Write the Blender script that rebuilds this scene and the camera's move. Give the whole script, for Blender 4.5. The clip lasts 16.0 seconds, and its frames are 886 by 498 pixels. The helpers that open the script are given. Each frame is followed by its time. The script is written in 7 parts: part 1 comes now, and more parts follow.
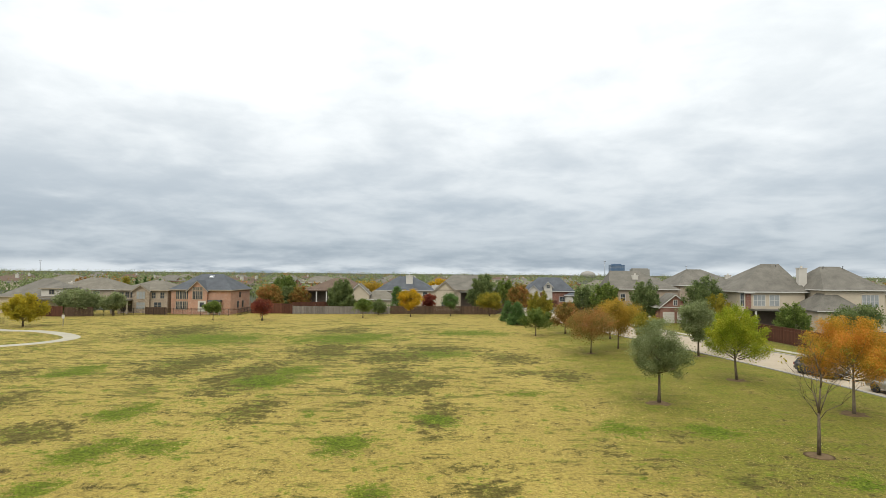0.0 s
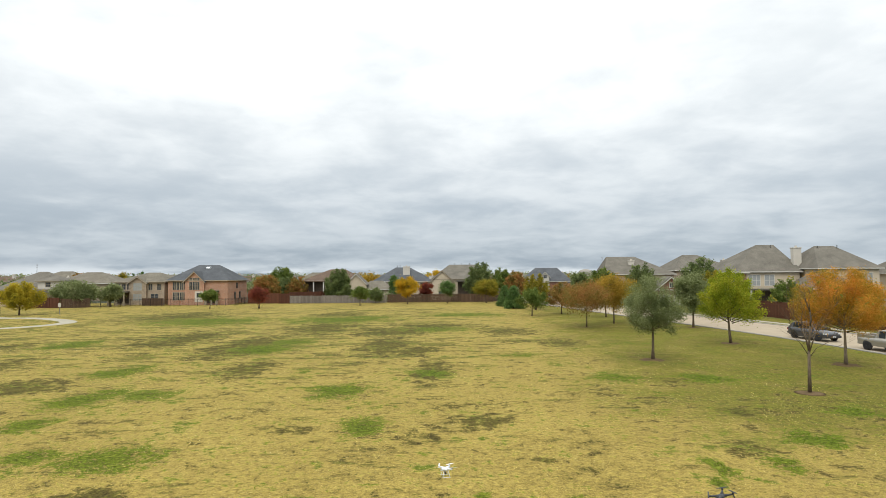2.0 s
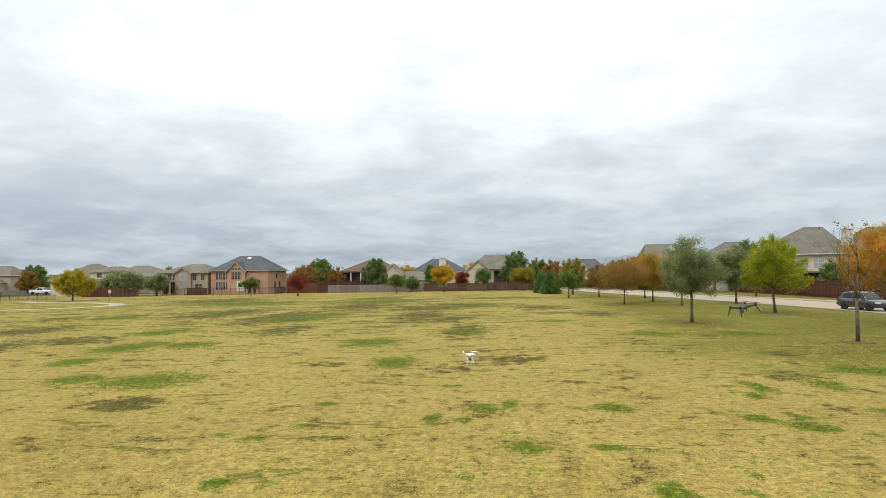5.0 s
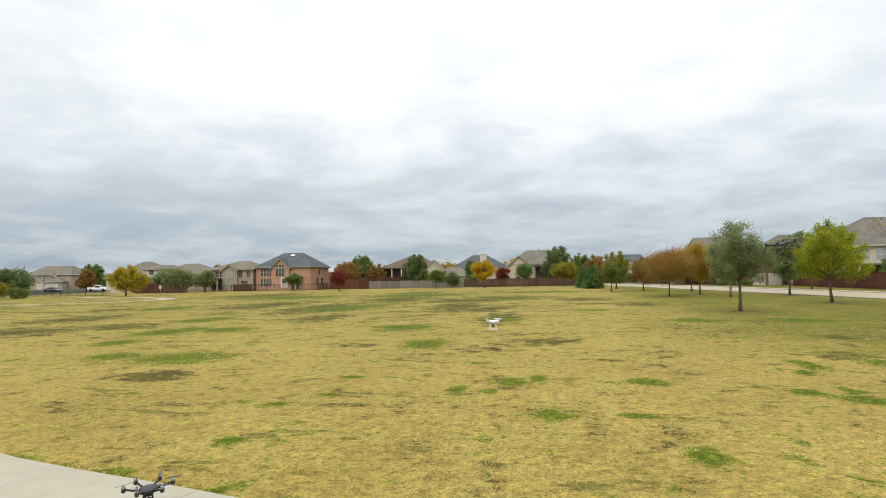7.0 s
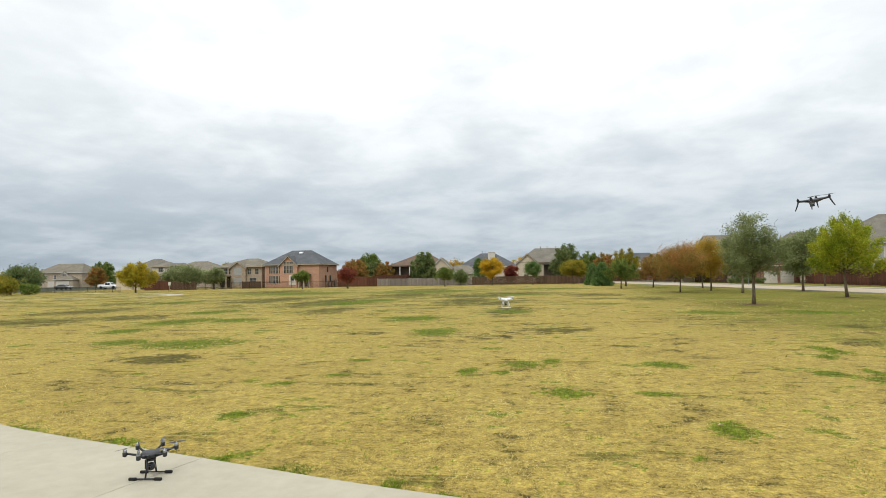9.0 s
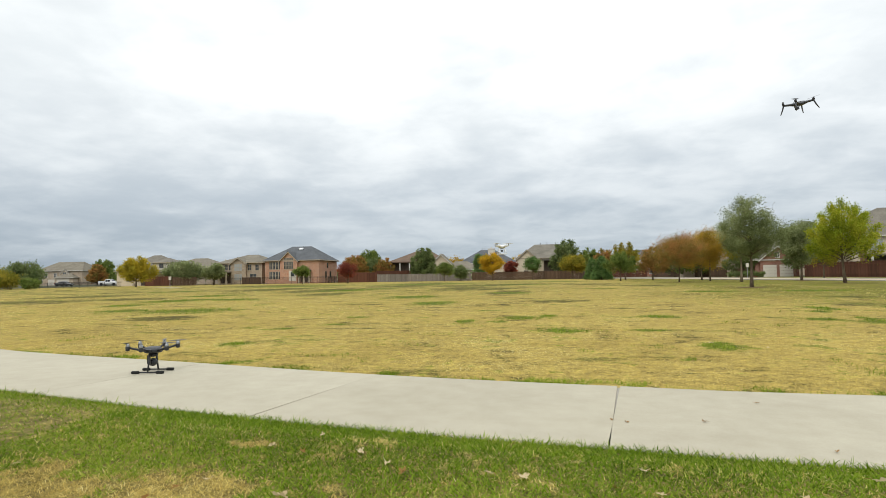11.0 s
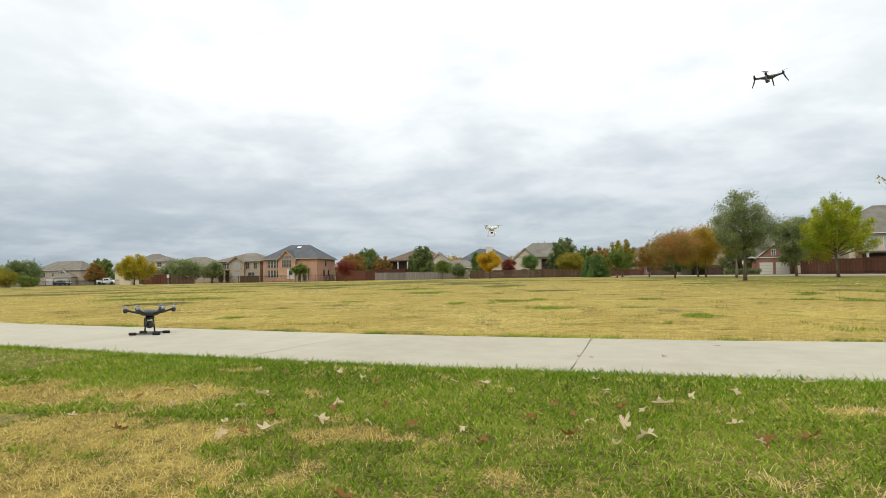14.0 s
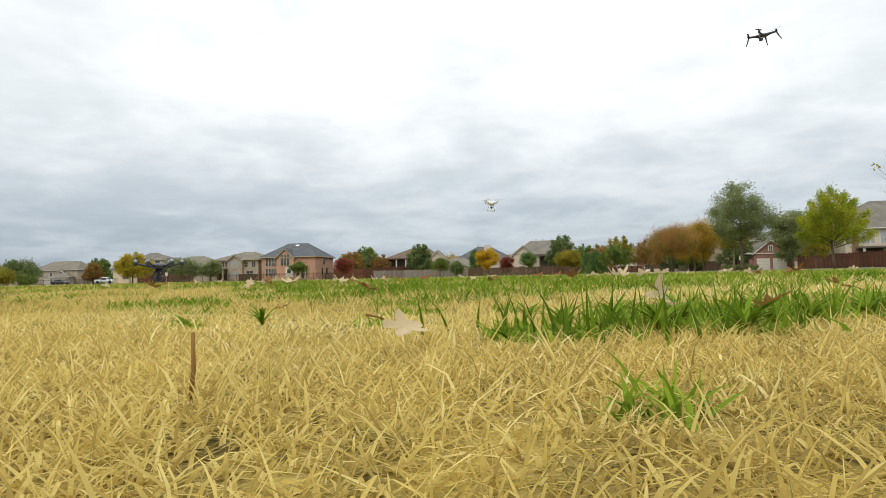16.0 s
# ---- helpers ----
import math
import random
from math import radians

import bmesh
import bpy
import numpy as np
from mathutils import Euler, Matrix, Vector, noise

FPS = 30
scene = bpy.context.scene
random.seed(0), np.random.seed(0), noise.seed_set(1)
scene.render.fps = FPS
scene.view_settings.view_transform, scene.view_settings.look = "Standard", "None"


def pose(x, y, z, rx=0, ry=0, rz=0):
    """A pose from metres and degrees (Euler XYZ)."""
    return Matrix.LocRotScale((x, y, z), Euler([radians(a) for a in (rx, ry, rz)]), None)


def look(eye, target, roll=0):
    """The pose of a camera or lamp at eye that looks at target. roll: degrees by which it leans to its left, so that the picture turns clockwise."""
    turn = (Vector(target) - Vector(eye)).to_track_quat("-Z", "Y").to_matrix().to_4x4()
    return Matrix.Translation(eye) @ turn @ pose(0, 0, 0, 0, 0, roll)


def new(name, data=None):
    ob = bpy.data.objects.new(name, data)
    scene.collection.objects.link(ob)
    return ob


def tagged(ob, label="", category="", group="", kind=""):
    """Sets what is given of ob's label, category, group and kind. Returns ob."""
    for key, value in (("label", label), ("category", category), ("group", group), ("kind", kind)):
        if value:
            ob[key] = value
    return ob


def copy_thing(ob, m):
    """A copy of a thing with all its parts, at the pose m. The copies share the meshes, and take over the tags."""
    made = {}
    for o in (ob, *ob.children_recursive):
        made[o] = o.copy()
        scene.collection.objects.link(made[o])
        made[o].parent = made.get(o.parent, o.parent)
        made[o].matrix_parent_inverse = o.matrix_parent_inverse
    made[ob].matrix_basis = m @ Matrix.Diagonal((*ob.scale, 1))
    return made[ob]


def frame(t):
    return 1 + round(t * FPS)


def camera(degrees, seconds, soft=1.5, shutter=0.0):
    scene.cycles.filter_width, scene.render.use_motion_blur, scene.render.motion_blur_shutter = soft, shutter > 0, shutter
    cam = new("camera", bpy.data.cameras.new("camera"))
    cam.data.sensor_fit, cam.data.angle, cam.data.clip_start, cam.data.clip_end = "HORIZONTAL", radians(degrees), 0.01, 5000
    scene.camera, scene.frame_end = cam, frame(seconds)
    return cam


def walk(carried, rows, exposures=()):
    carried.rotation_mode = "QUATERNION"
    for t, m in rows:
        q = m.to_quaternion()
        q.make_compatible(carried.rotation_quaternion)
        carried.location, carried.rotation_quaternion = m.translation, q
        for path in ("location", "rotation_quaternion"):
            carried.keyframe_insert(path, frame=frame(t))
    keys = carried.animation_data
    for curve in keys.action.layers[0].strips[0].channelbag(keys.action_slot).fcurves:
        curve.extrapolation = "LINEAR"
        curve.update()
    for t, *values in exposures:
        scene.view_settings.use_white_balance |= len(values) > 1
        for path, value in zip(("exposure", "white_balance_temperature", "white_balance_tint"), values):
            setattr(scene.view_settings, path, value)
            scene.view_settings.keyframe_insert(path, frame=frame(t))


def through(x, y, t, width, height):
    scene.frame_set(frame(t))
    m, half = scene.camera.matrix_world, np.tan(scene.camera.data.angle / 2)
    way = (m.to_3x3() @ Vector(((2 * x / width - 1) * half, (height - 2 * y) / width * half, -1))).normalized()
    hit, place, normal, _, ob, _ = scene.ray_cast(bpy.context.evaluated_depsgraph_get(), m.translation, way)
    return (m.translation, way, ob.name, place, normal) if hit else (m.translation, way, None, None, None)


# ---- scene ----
cam = camera(75.3, 16.0, soft=0.7)
PATH = [
    (0, (-1.056, -0.397, 9.488), (-1.081, 1.601, 9.572), 0.5),
    (0.5, (-1.035, -0.432, 8.75), (-1.06, 1.566, 8.835), 0.3),
    (1, (-1.054, -0.48, 7.973), (-1.075, 1.518, 8.061), 0.1),
    (1.5, (-0.887, -0.502, 7.246), (-0.907, 1.496, 7.334), -0.1),
    (2, (-0.733, -0.49, 6.446), (-0.75, 1.508, 6.534), -0.3),
    (2.5, (-0.605, -0.582, 5.632), (-0.622, 1.416, 5.722), -0.4),
    (3, (-0.606, -0.677, 5.062), (-0.622, 1.321, 5.152), -0.5),
    (5.5, (-0.224, -0.194, 3.523), (-0.421, 1.795, 3.614), -0.8),
    (6, (-0.012, 0.04, 3.312), (-0.256, 2.023, 3.402), -0.9),
    (6.5, (0.017, 0.132, 2.953), (-0.257, 2.111, 3.043), -1.0),
    (7, (0.015, 0.153, 2.883), (-0.277, 2.129, 2.974), -1.0),
    (7.5, (0.036, 0.263, 2.89), (-0.268, 2.237, 2.98), -1.0),
    (8, (0.058, 0.498, 2.823), (-0.253, 2.471, 2.914), -1.0),
    (8.5, (0.009, 0.553, 2.695), (-0.306, 2.526, 2.786), -0.9),
    (9, (-0.123, 0.484, 2.366), (-0.442, 2.456, 2.457), -0.9),
    (11.5, (-0.043, 0.314, 0.933), (-0.363, 2.286, 1.028), -1.0),
    (12, (-0.072, 0.235, 0.816), (-0.393, 2.206, 0.911), -1.1),
    (12.5, (0.022, 0.2, 0.804), (-0.299, 2.172, 0.899), -1.0),
    (13, (0.074, 0.172, 0.808), (-0.245, 2.144, 0.904), -1.0),
    (13.5, (0.114, 0.156, 0.768), (-0.203, 2.128, 0.864), -1.0),
    (14, (0.156, 0.117, 0.69), (-0.159, 2.09, 0.785), -1.0),
    (14.5, (0.189, 0.093, 0.511), (-0.122, 2.066, 0.607), -1.0),
    (15, (0.196, 0.052, 0.302), (-0.113, 2.026, 0.398), -1.1),
    (15.5, (0.144, -0.013, 0.141), (-0.166, 1.961, 0.236), -1.1),
    (16, (0.109, -0.045, 0.079), (-0.199, 1.929, 0.175), -1.2),
]
walk(cam, [(t, look(eye, target, roll)) for t, eye, target, roll in PATH], exposures=[(0, 0.1), (16, 0.1)])

# ---- world and sun ----
world = bpy.data.worlds.new("overcast_sky")
scene.world = world
world.use_nodes = True
wn, wl = world.node_tree.nodes, world.node_tree.links
wn.clear()


def wmath(op, a, b=None, clamp=False):
    n = wn.new("ShaderNodeMath")
    n.operation, n.use_clamp = op, clamp
    for i, v in enumerate((a, b)):
        if v is None:
            continue
        if isinstance(v, (int, float)):
            n.inputs[i].default_value = v
        else:
            wl.new(v, n.inputs[i])
    return n.outputs[0]


def wmix(f, a, b):
    n = wn.new("ShaderNodeMix")
    n.data_type = "RGBA"
    for i, v in ((0, f), (6, a), (7, b)):
        if isinstance(v, tuple):
            n.inputs[i].default_value = (*v, 1)
        elif isinstance(v, (int, float)):
            n.inputs[i].default_value = v
        else:
            wl.new(v, n.inputs[i])
    return n.outputs[2]


def wnoise(vec, scale, detail, rough=0.55, distort=0.0):
    n = wn.new("ShaderNodeTexNoise")
    n.inputs["Scale"].default_value, n.inputs["Detail"].default_value = scale, detail
    n.inputs["Roughness"].default_value, n.inputs["Distortion"].default_value = rough, distort
    wl.new(vec, n.inputs["Vector"])
    return n.outputs[0]


def wramp(v, lo, hi):
    n = wn.new("ShaderNodeMapRange")
    n.interpolation_type = "SMOOTHSTEP"
    n.inputs[1].default_value, n.inputs[2].default_value = lo, hi
    wl.new(v, n.inputs[0])
    return n.outputs[0]


SUN_TURN, SUN_HEIGHT = radians(200), radians(48)
sky = wn.new("ShaderNodeTexSky")
sky.sky_type, sky.sun_disc, sky.sun_elevation, sky.sun_rotation = "NISHITA", False, SUN_HEIGHT, SUN_TURN
clear = wn.new("ShaderNodeVectorMath")
clear.operation = "SCALE"
clear.inputs[3].default_value = 0.12
wl.new(sky.outputs[0], clear.inputs[0])
wdir = wn.new("ShaderNodeTexCoord").outputs["Generated"]
sep = wn.new("ShaderNodeSeparateXYZ")
wl.new(wdir, sep.inputs[0])
up = wmath("MAXIMUM", sep.outputs[2], 0.0)
flat = wmath("ADD", up, 0.19)
comb = wn.new("ShaderNodeCombineXYZ")
wl.new(wmath("DIVIDE", sep.outputs[0], flat), comb.inputs[0])
wl.new(wmath("DIVIDE", sep.outputs[1], flat), comb.inputs[1])
comb.inputs[2].default_value = 4.3
deck = comb.outputs[0]
broad = wnoise(deck, 0.8, 2, 0.45, 0.0)
puffs = wnoise(deck, 2.5, 6, 0.5, 0.25)
wisps = wnoise(deck, 7.0, 5, 0.55, 0.3)
thick = wmath("ADD", wmath("MULTIPLY", broad, 0.30), wmath("ADD", wmath("MULTIPLY", puffs, 0.54), wmath("MULTIPLY", wisps, 0.16)))
# the deck is thinner straight to the north, so more light comes through there
thick = wmath("ADD", thick, wmath("SUBTRACT", 0.035, wmath("MULTIPLY", wmath("POWER", wmath("ABSOLUTE", sep.outputs[0]), 2.0), 0.16)))
bright = wramp(thick, 0.34, 0.68)
# the deck seen edge-on far off is thick and grey-blue; overhead it lets more light through
high = wramp(up, -0.05, 0.37)
low_tone = wmix(bright, (0.275, 0.345, 0.425), (0.48, 0.545, 0.60))
high_tone = wmix(bright, (0.84, 0.885, 0.90), (1.10, 1.13, 1.13))
deck_tone = wmix(high, low_tone, high_tone)
rim = wmath("MULTIPLY", wmath("SUBTRACT", 1.0, wramp(up, 0.004, 0.026)), wramp(wnoise(deck, 1.6, 4), 0.36, 0.60))
deck_tone = wmix(wmath("MULTIPLY", rim, 0.75), deck_tone, (0.80, 0.85, 0.88))
# an overcast sky is brightest overhead
zenith = wn.new("ShaderNodeVectorMath")
zenith.operation = "SCALE"
wl.new(deck_tone, zenith.inputs[0])
wl.new(wmath("ADD", wmath("MULTIPLY", wramp(up, 0.45, 0.95), 1.0), 1.0), zenith.inputs[3])
deck_tone = zenith.outputs[0]
cover = wmath("ADD", wmath("MULTIPLY", bright, 0.05), 0.93)
final_tone = wmix(cover, clear.outputs[0], deck_tone)
back = wn.new("ShaderNodeBackground")
wl.new(final_tone, back.inputs[0])
back.inputs[1].default_value = 1.0
wl.new(back.outputs[0], wn.new("ShaderNodeOutputWorld").inputs[0])

sun = new("sun", bpy.data.lights.new("sun", "SUN"))
sun.data.energy, sun.data.angle, sun.data.color = 1.0, radians(25), (1.0, 0.96, 0.9)
sun.rotation_euler = (math.pi / 2 - SUN_HEIGHT, 0, math.pi - SUN_TURN)

# ---- materials ----


class Shader:
    """A node material under construction."""

    def __init__(self, name, rough=0.8, metal=0.0, spec=0.3):
        self.m = bpy.data.materials.new(name)
        self.m.use_nodes = True
        self.n, self.l = self.m.node_tree.nodes, self.m.node_tree.links
        self.b = self.n["Principled BSDF"]
        self.b.inputs["Roughness"].default_value = rough
        self.b.inputs["Metallic"].default_value = metal
        self.b.inputs["Specular IOR Level"].default_value = spec
        self.at = self.n.new("ShaderNodeTexCoord").outputs["Object"]

    def shift(self):
        info = self.n.new("ShaderNodeObjectInfo")
        v = self.n.new("ShaderNodeVectorMath")
        v.operation = "MULTIPLY_ADD"
        self.l.new(info.outputs["Random"], v.inputs[0])
        v.inputs[1].default_value = (37.0, 61.0, 23.0)
        self.l.new(self.at, v.inputs[2])
        self.at = v.outputs[0]
        return info.outputs["Random"]

    def scaled(self, s):
        v = self.n.new("ShaderNodeVectorMath")
        v.operation = "MULTIPLY"
        self.l.new(self.at, v.inputs[0])
        v.inputs[1].default_value = s
        return v.outputs[0]

    def noise(self, scale, detail=5, rough=0.6, vec=None, distort=0.0):
        n = self.n.new("ShaderNodeTexNoise")
        n.inputs["Scale"].default_value, n.inputs["Detail"].default_value = scale, detail
        n.inputs["Roughness"].default_value, n.inputs["Distortion"].default_value = rough, distort
        self.l.new(vec or self.at, n.inputs["Vector"])
        return n.outputs[0]

    def attr(self, name):
        n = self.n.new("ShaderNodeAttribute")
        n.attribute_name = name
        return n.outputs["Fac"]

    def island(self):
        return self.n.new("ShaderNodeNewGeometry").outputs["Random Per Island"]

    def ramp(self, fac, stops):
        n = self.n.new("ShaderNodeValToRGB")
        e = n.color_ramp.elements
        while len(e) < len(stops):
            e.new(0.5)
        for el, (p, c) in zip(e, stops):
            el.position, el.color = p, (*c, 1)
        self.l.new(fac, n.inputs[0])
        return n.outputs[0]

    def step(self, fac, lo, hi):
        n = self.n.new("ShaderNodeMapRange")
        n.interpolation_type = "SMOOTHSTEP"
        n.inputs[1].default_value, n.inputs[2].default_value = lo, hi
        self.l.new(fac, n.inputs[0])
        return n.outputs[0]

    def math(self, op, a, b=0.0):
        n = self.n.new("ShaderNodeMath")
        n.operation = op
        for i, v in enumerate((a, b)):
            if isinstance(v, (int, float)):
                n.inputs[i].default_value = v
            else:
                self.l.new(v, n.inputs[i])
        return n.outputs[0]

    def mix(self, f, a, b, blend="MIX"):
        n = self.n.new("ShaderNodeMix")
        n.data_type, n.blend_type = "RGBA", blend
        for i, v in ((0, f), (6, a), (7, b)):
            if isinstance(v, tuple):
                n.inputs[i].default_value = (*v, 1)
            elif isinstance(v, (int, float)):
                n.inputs[i].default_value = v
            else:
                self.l.new(v, n.inputs[i])
        return n.outputs[2]

    def colour(self, c):
        if isinstance(c, tuple):
            self.b.inputs["Base Color"].default_value = (*c, 1)
        else:
            self.l.new(c, self.b.inputs["Base Color"])
        return self

    def bump(self, h, strength=0.4, dist=0.02):
        n = self.n.new("ShaderNodeBump")
        n.inputs["Strength"].default_value, n.inputs["Distance"].default_value = strength, dist
        self.l.new(h, n.inputs["Height"])
        self.l.new(n.outputs[0], self.b.inputs["Normal"])
        return self


def scaled_rgb(c, k):
    return tuple(v * k for v in c)


def plain(name, c, rough=0.5, metal=0.0, scale=6.0, vary=0.18, bump=0.1, spec=0.4):
    """A painted, moulded or cast surface with faint mottling at two scales."""
    s = Shader(name, rough, metal, spec)
    s.shift()
    big, fine = s.noise(scale, 4), s.noise(scale * 14, 3)
    both = s.math("ADD", s.math("MULTIPLY", big, 0.65), s.math("MULTIPLY", fine, 0.35))
    s.colour(s.ramp(both, [(0.3, scaled_rgb(c, 1 - vary)), (0.7, scaled_rgb(c, 1 + vary))]))
    if bump:
        s.bump(fine, bump, 0.01)
    return s.m


def leaf_material(name, stops, through=0.48):
    """Leaves: each its own tint, with light passing through."""
    s = Shader(name, 0.7, 0.0, 0.08)
    s.shift()
    isl = s.island()
    patch = s.noise(0.55, 3)
    fac = s.math("ADD", s.math("MULTIPLY", isl, 0.55), s.math("MULTIPLY", s.step(patch, 0.3, 0.7), 0.45))
    col = s.ramp(fac, stops)
    s.colour(col)
    tr = s.n.new("ShaderNodeBsdfTranslucent")
    s.l.new(col, tr.inputs[0])
    mx = s.n.new("ShaderNodeMixShader")
    mx.inputs[0].default_value = through
    s.l.new(s.b.outputs[0], mx.inputs[1])
    s.l.new(tr.outputs[0], mx.inputs[2])
    s.l.new(mx.outputs[0], s.n["Material Output"].inputs[0])
    return s.m


def ground_material():
    s = Shader("mown_dormant_lawn", 0.95, 0.0, 0.1)
    s.b.inputs["Sheen Roughness"].default_value = 0.4
    s.b.inputs["Sheen Tint"].default_value = (0.95, 0.76, 0.33, 1)
    green, dark, lush, town, tint = s.attr("green"), s.attr("dark"), s.attr("lush"), s.attr("town"), s.attr("tint")
    thin = s.attr("thin")
    broad = s.noise(0.11, 4, 0.6)
    warp = s.noise(0.35, 8, 0.72)
    mid = s.noise(1.3, 8, 0.75)
    tuft = s.noise(6.0, 6, 0.75)
    fine = s.noise(45.0, 5, 0.8)
    body = s.math("ADD", s.math("MULTIPLY", warp, 0.35), s.math("ADD", s.math("MULTIPLY", mid, 0.45), s.math("MULTIPLY", broad, 0.2)))
    straw = s.ramp(body, [(0.40, (0.185, 0.137, 0.033)), (0.47, (0.265, 0.196, 0.046)), (0.53, (0.325, 0.243, 0.060)), (0.60, (0.395, 0.308, 0.088))])
    sprig = s.noise(17.0, 4, 0.75)
    grain = s.ramp(s.math("ADD", s.math("MULTIPLY", tuft, 0.35), s.math("ADD", s.math("MULTIPLY", sprig, 0.4), s.math("MULTIPLY", fine, 0.25))),
                   [(0.41, (0.30, 0.27, 0.20)), (0.47, (0.80, 0.79, 0.74)), (0.53, (1.15, 1.15, 1.12)), (0.60, (1.65, 1.63, 1.55))])
    coarse = s.ramp(s.noise(4.6, 9, 0.88), [(0.40, (0.42, 0.41, 0.33)), (0.47, (0.88, 0.88, 0.86)), (0.52, (1.08, 1.08, 1.06)), (0.58, (1.36, 1.35, 1.32))])
    greens = s.ramp(s.math("ADD", s.math("MULTIPLY", mid, 0.5), s.math("MULTIPLY", tuft, 0.5)), [(0.41, (0.028, 0.050, 0.003)), (0.50, (0.070, 0.108, 0.006)), (0.58, (0.14, 0.172, 0.015))])
    soil = s.ramp(s.math("ADD", s.math("MULTIPLY", mid, 0.5), s.math("MULTIPLY", tuft, 0.5)), [(0.40, (0.030, 0.024, 0.010)), (0.47, (0.058, 0.048, 0.016)), (0.53, (0.060, 0.066, 0.011)), (0.61, (0.19, 0.150, 0.042))])
    edge = s.math("ADD", s.math("MULTIPLY", s.math("SUBTRACT", warp, 0.5), 3.2), s.math("ADD", s.math("MULTIPLY", s.math("SUBTRACT", mid, 0.5), 4.2), s.math("MULTIPLY", s.math("SUBTRACT", tuft, 0.5), 3.4)))
    g = s.step(s.math("ADD", green, edge), 0.46, 0.68)
    stray = s.math("MULTIPLY", s.step(s.math("ADD", s.math("MULTIPLY", warp, 0.5), s.math("MULTIPLY", mid, 0.5)), 0.560, 0.585), 0.7)
    dry = s.math("MULTIPLY", s.step(s.math("ADD", s.math("MULTIPLY", s.noise(0.5, 8, 0.75, s.scaled((1.0, 1.3, 1.0))), 0.7), s.math("MULTIPLY", tuft, 0.3)), 0.57, 0.61), 0.4)
    d = s.step(s.math("SUBTRACT", s.math("ADD", dark, s.math("MULTIPLY", s.math("SUBTRACT", tuft, 0.5), 3.4)), s.math("ADD", s.math("MULTIPLY", s.math("SUBTRACT", mid, 0.5), 4.2), s.math("MULTIPLY", s.math("SUBTRACT", warp, 0.5), 3.2))), 0.46, 0.70)
    ragged = s.math("MULTIPLY", s.step(s.math("ADD", s.attr("wild"), s.math("MULTIPLY", s.math("SUBTRACT", s.noise(0.27, 10, 0.74, s.scaled((0.55, 1.1, 1.0))), 0.5), 5.0)), 0.88, 1.02), 0.7)
    streak = s.math("MULTIPLY", s.step(s.math("ADD", s.math("MULTIPLY", s.attr("wild"), 0.13), s.noise(0.8, 8, 0.72, s.scaled((0.4, 1.2, 1.0)), 0.4)), 0.61, 0.65), 0.7)
    olive = s.ramp(s.math("ADD", s.math("MULTIPLY", body, 0.5), s.math("MULTIPLY", tuft, 0.5)), [(0.42, (0.045, 0.060, 0.005)), (0.50, (0.098, 0.108, 0.011)), (0.59, (0.185, 0.172, 0.028))])
    soft = s.math("MULTIPLY", s.step(s.math("ADD", tint, s.math("ADD", s.math("MULTIPLY", s.math("SUBTRACT", warp, 0.5), 2.4), s.math("ADD", s.math("MULTIPLY", s.math("SUBTRACT", tuft, 0.5), 2.0), s.math("MULTIPLY", s.math("SUBTRACT", mid, 0.5), 1.6)))), 0.30, 0.95), 0.85)
    straw = s.mix(soft, straw, olive)
    col = s.mix(stray, straw, greens)
    col = s.mix(dry, col, soil)
    col = s.mix(ragged, col, s.ramp(mid, [(0.42, (0.055, 0.047, 0.015)), (0.5, (0.090, 0.086, 0.017)), (0.58, (0.095, 0.122, 0.014))]))
    col = s.mix(streak, col, s.ramp(tuft, [(0.42, (0.050, 0.050, 0.012)), (0.58, (0.095, 0.110, 0.016))]))
    flecks = s.math("MULTIPLY", s.step(s.math("ADD", s.noise(2.3, 8, 0.8, s.scaled((0.8, 1.0, 1.0))), s.math("MULTIPLY", thin, 0.03)), 0.58, 0.62), 0.5)
    col = s.mix(flecks, col, s.ramp(tuft, [(0.42, (0.070, 0.062, 0.015)), (0.58, (0.125, 0.122, 0.022))]))
    col = s.mix(s.math("MULTIPLY", d, 0.80), col, soil)
    col = s.mix(s.math("MULTIPLY", g, 0.88), col, greens)
    col = s.mix(s.step(s.math("ADD", lush, s.math("MULTIPLY", edge, 0.5)), 0.35, 0.7), col, s.mix(tuft, (0.045, 0.050, 0.012), (0.13, 0.125, 0.032)))
    col = s.mix(town, col, s.ramp(warp, [(0.4, (0.045, 0.052, 0.034)), (0.6, (0.10, 0.10, 0.072))]))
    col = s.mix(s.math("MULTIPLY", s.attr("thatch"), 0.7), col, s.ramp(tuft, [(0.40, (0.060, 0.050, 0.012)), (0.60, (0.21, 0.165, 0.048))]))
    # only the dry straw carries a fuzz of pale tips
    bare = s.math("MAXIMUM", s.math("MAXIMUM", g, d), s.math("MAXIMUM", s.math("MAXIMUM", ragged, streak), s.math("MAXIMUM", soft, town)))
    s.l.new(s.math("MULTIPLY", s.math("SUBTRACT", 1.0, bare), 0.30), s.b.inputs["Sheen Weight"])
    s.colour(s.mix(1.0, s.mix(1.0, col, coarse, "MULTIPLY"), grain, "MULTIPLY"))
    s.bump(s.math("ADD", s.math("MULTIPLY", mid, 0.5), s.math("ADD", s.math("MULTIPLY", tuft, 0.8), s.math("MULTIPLY", sprig, 0.35))), 0.9, 0.06)
    return s.m


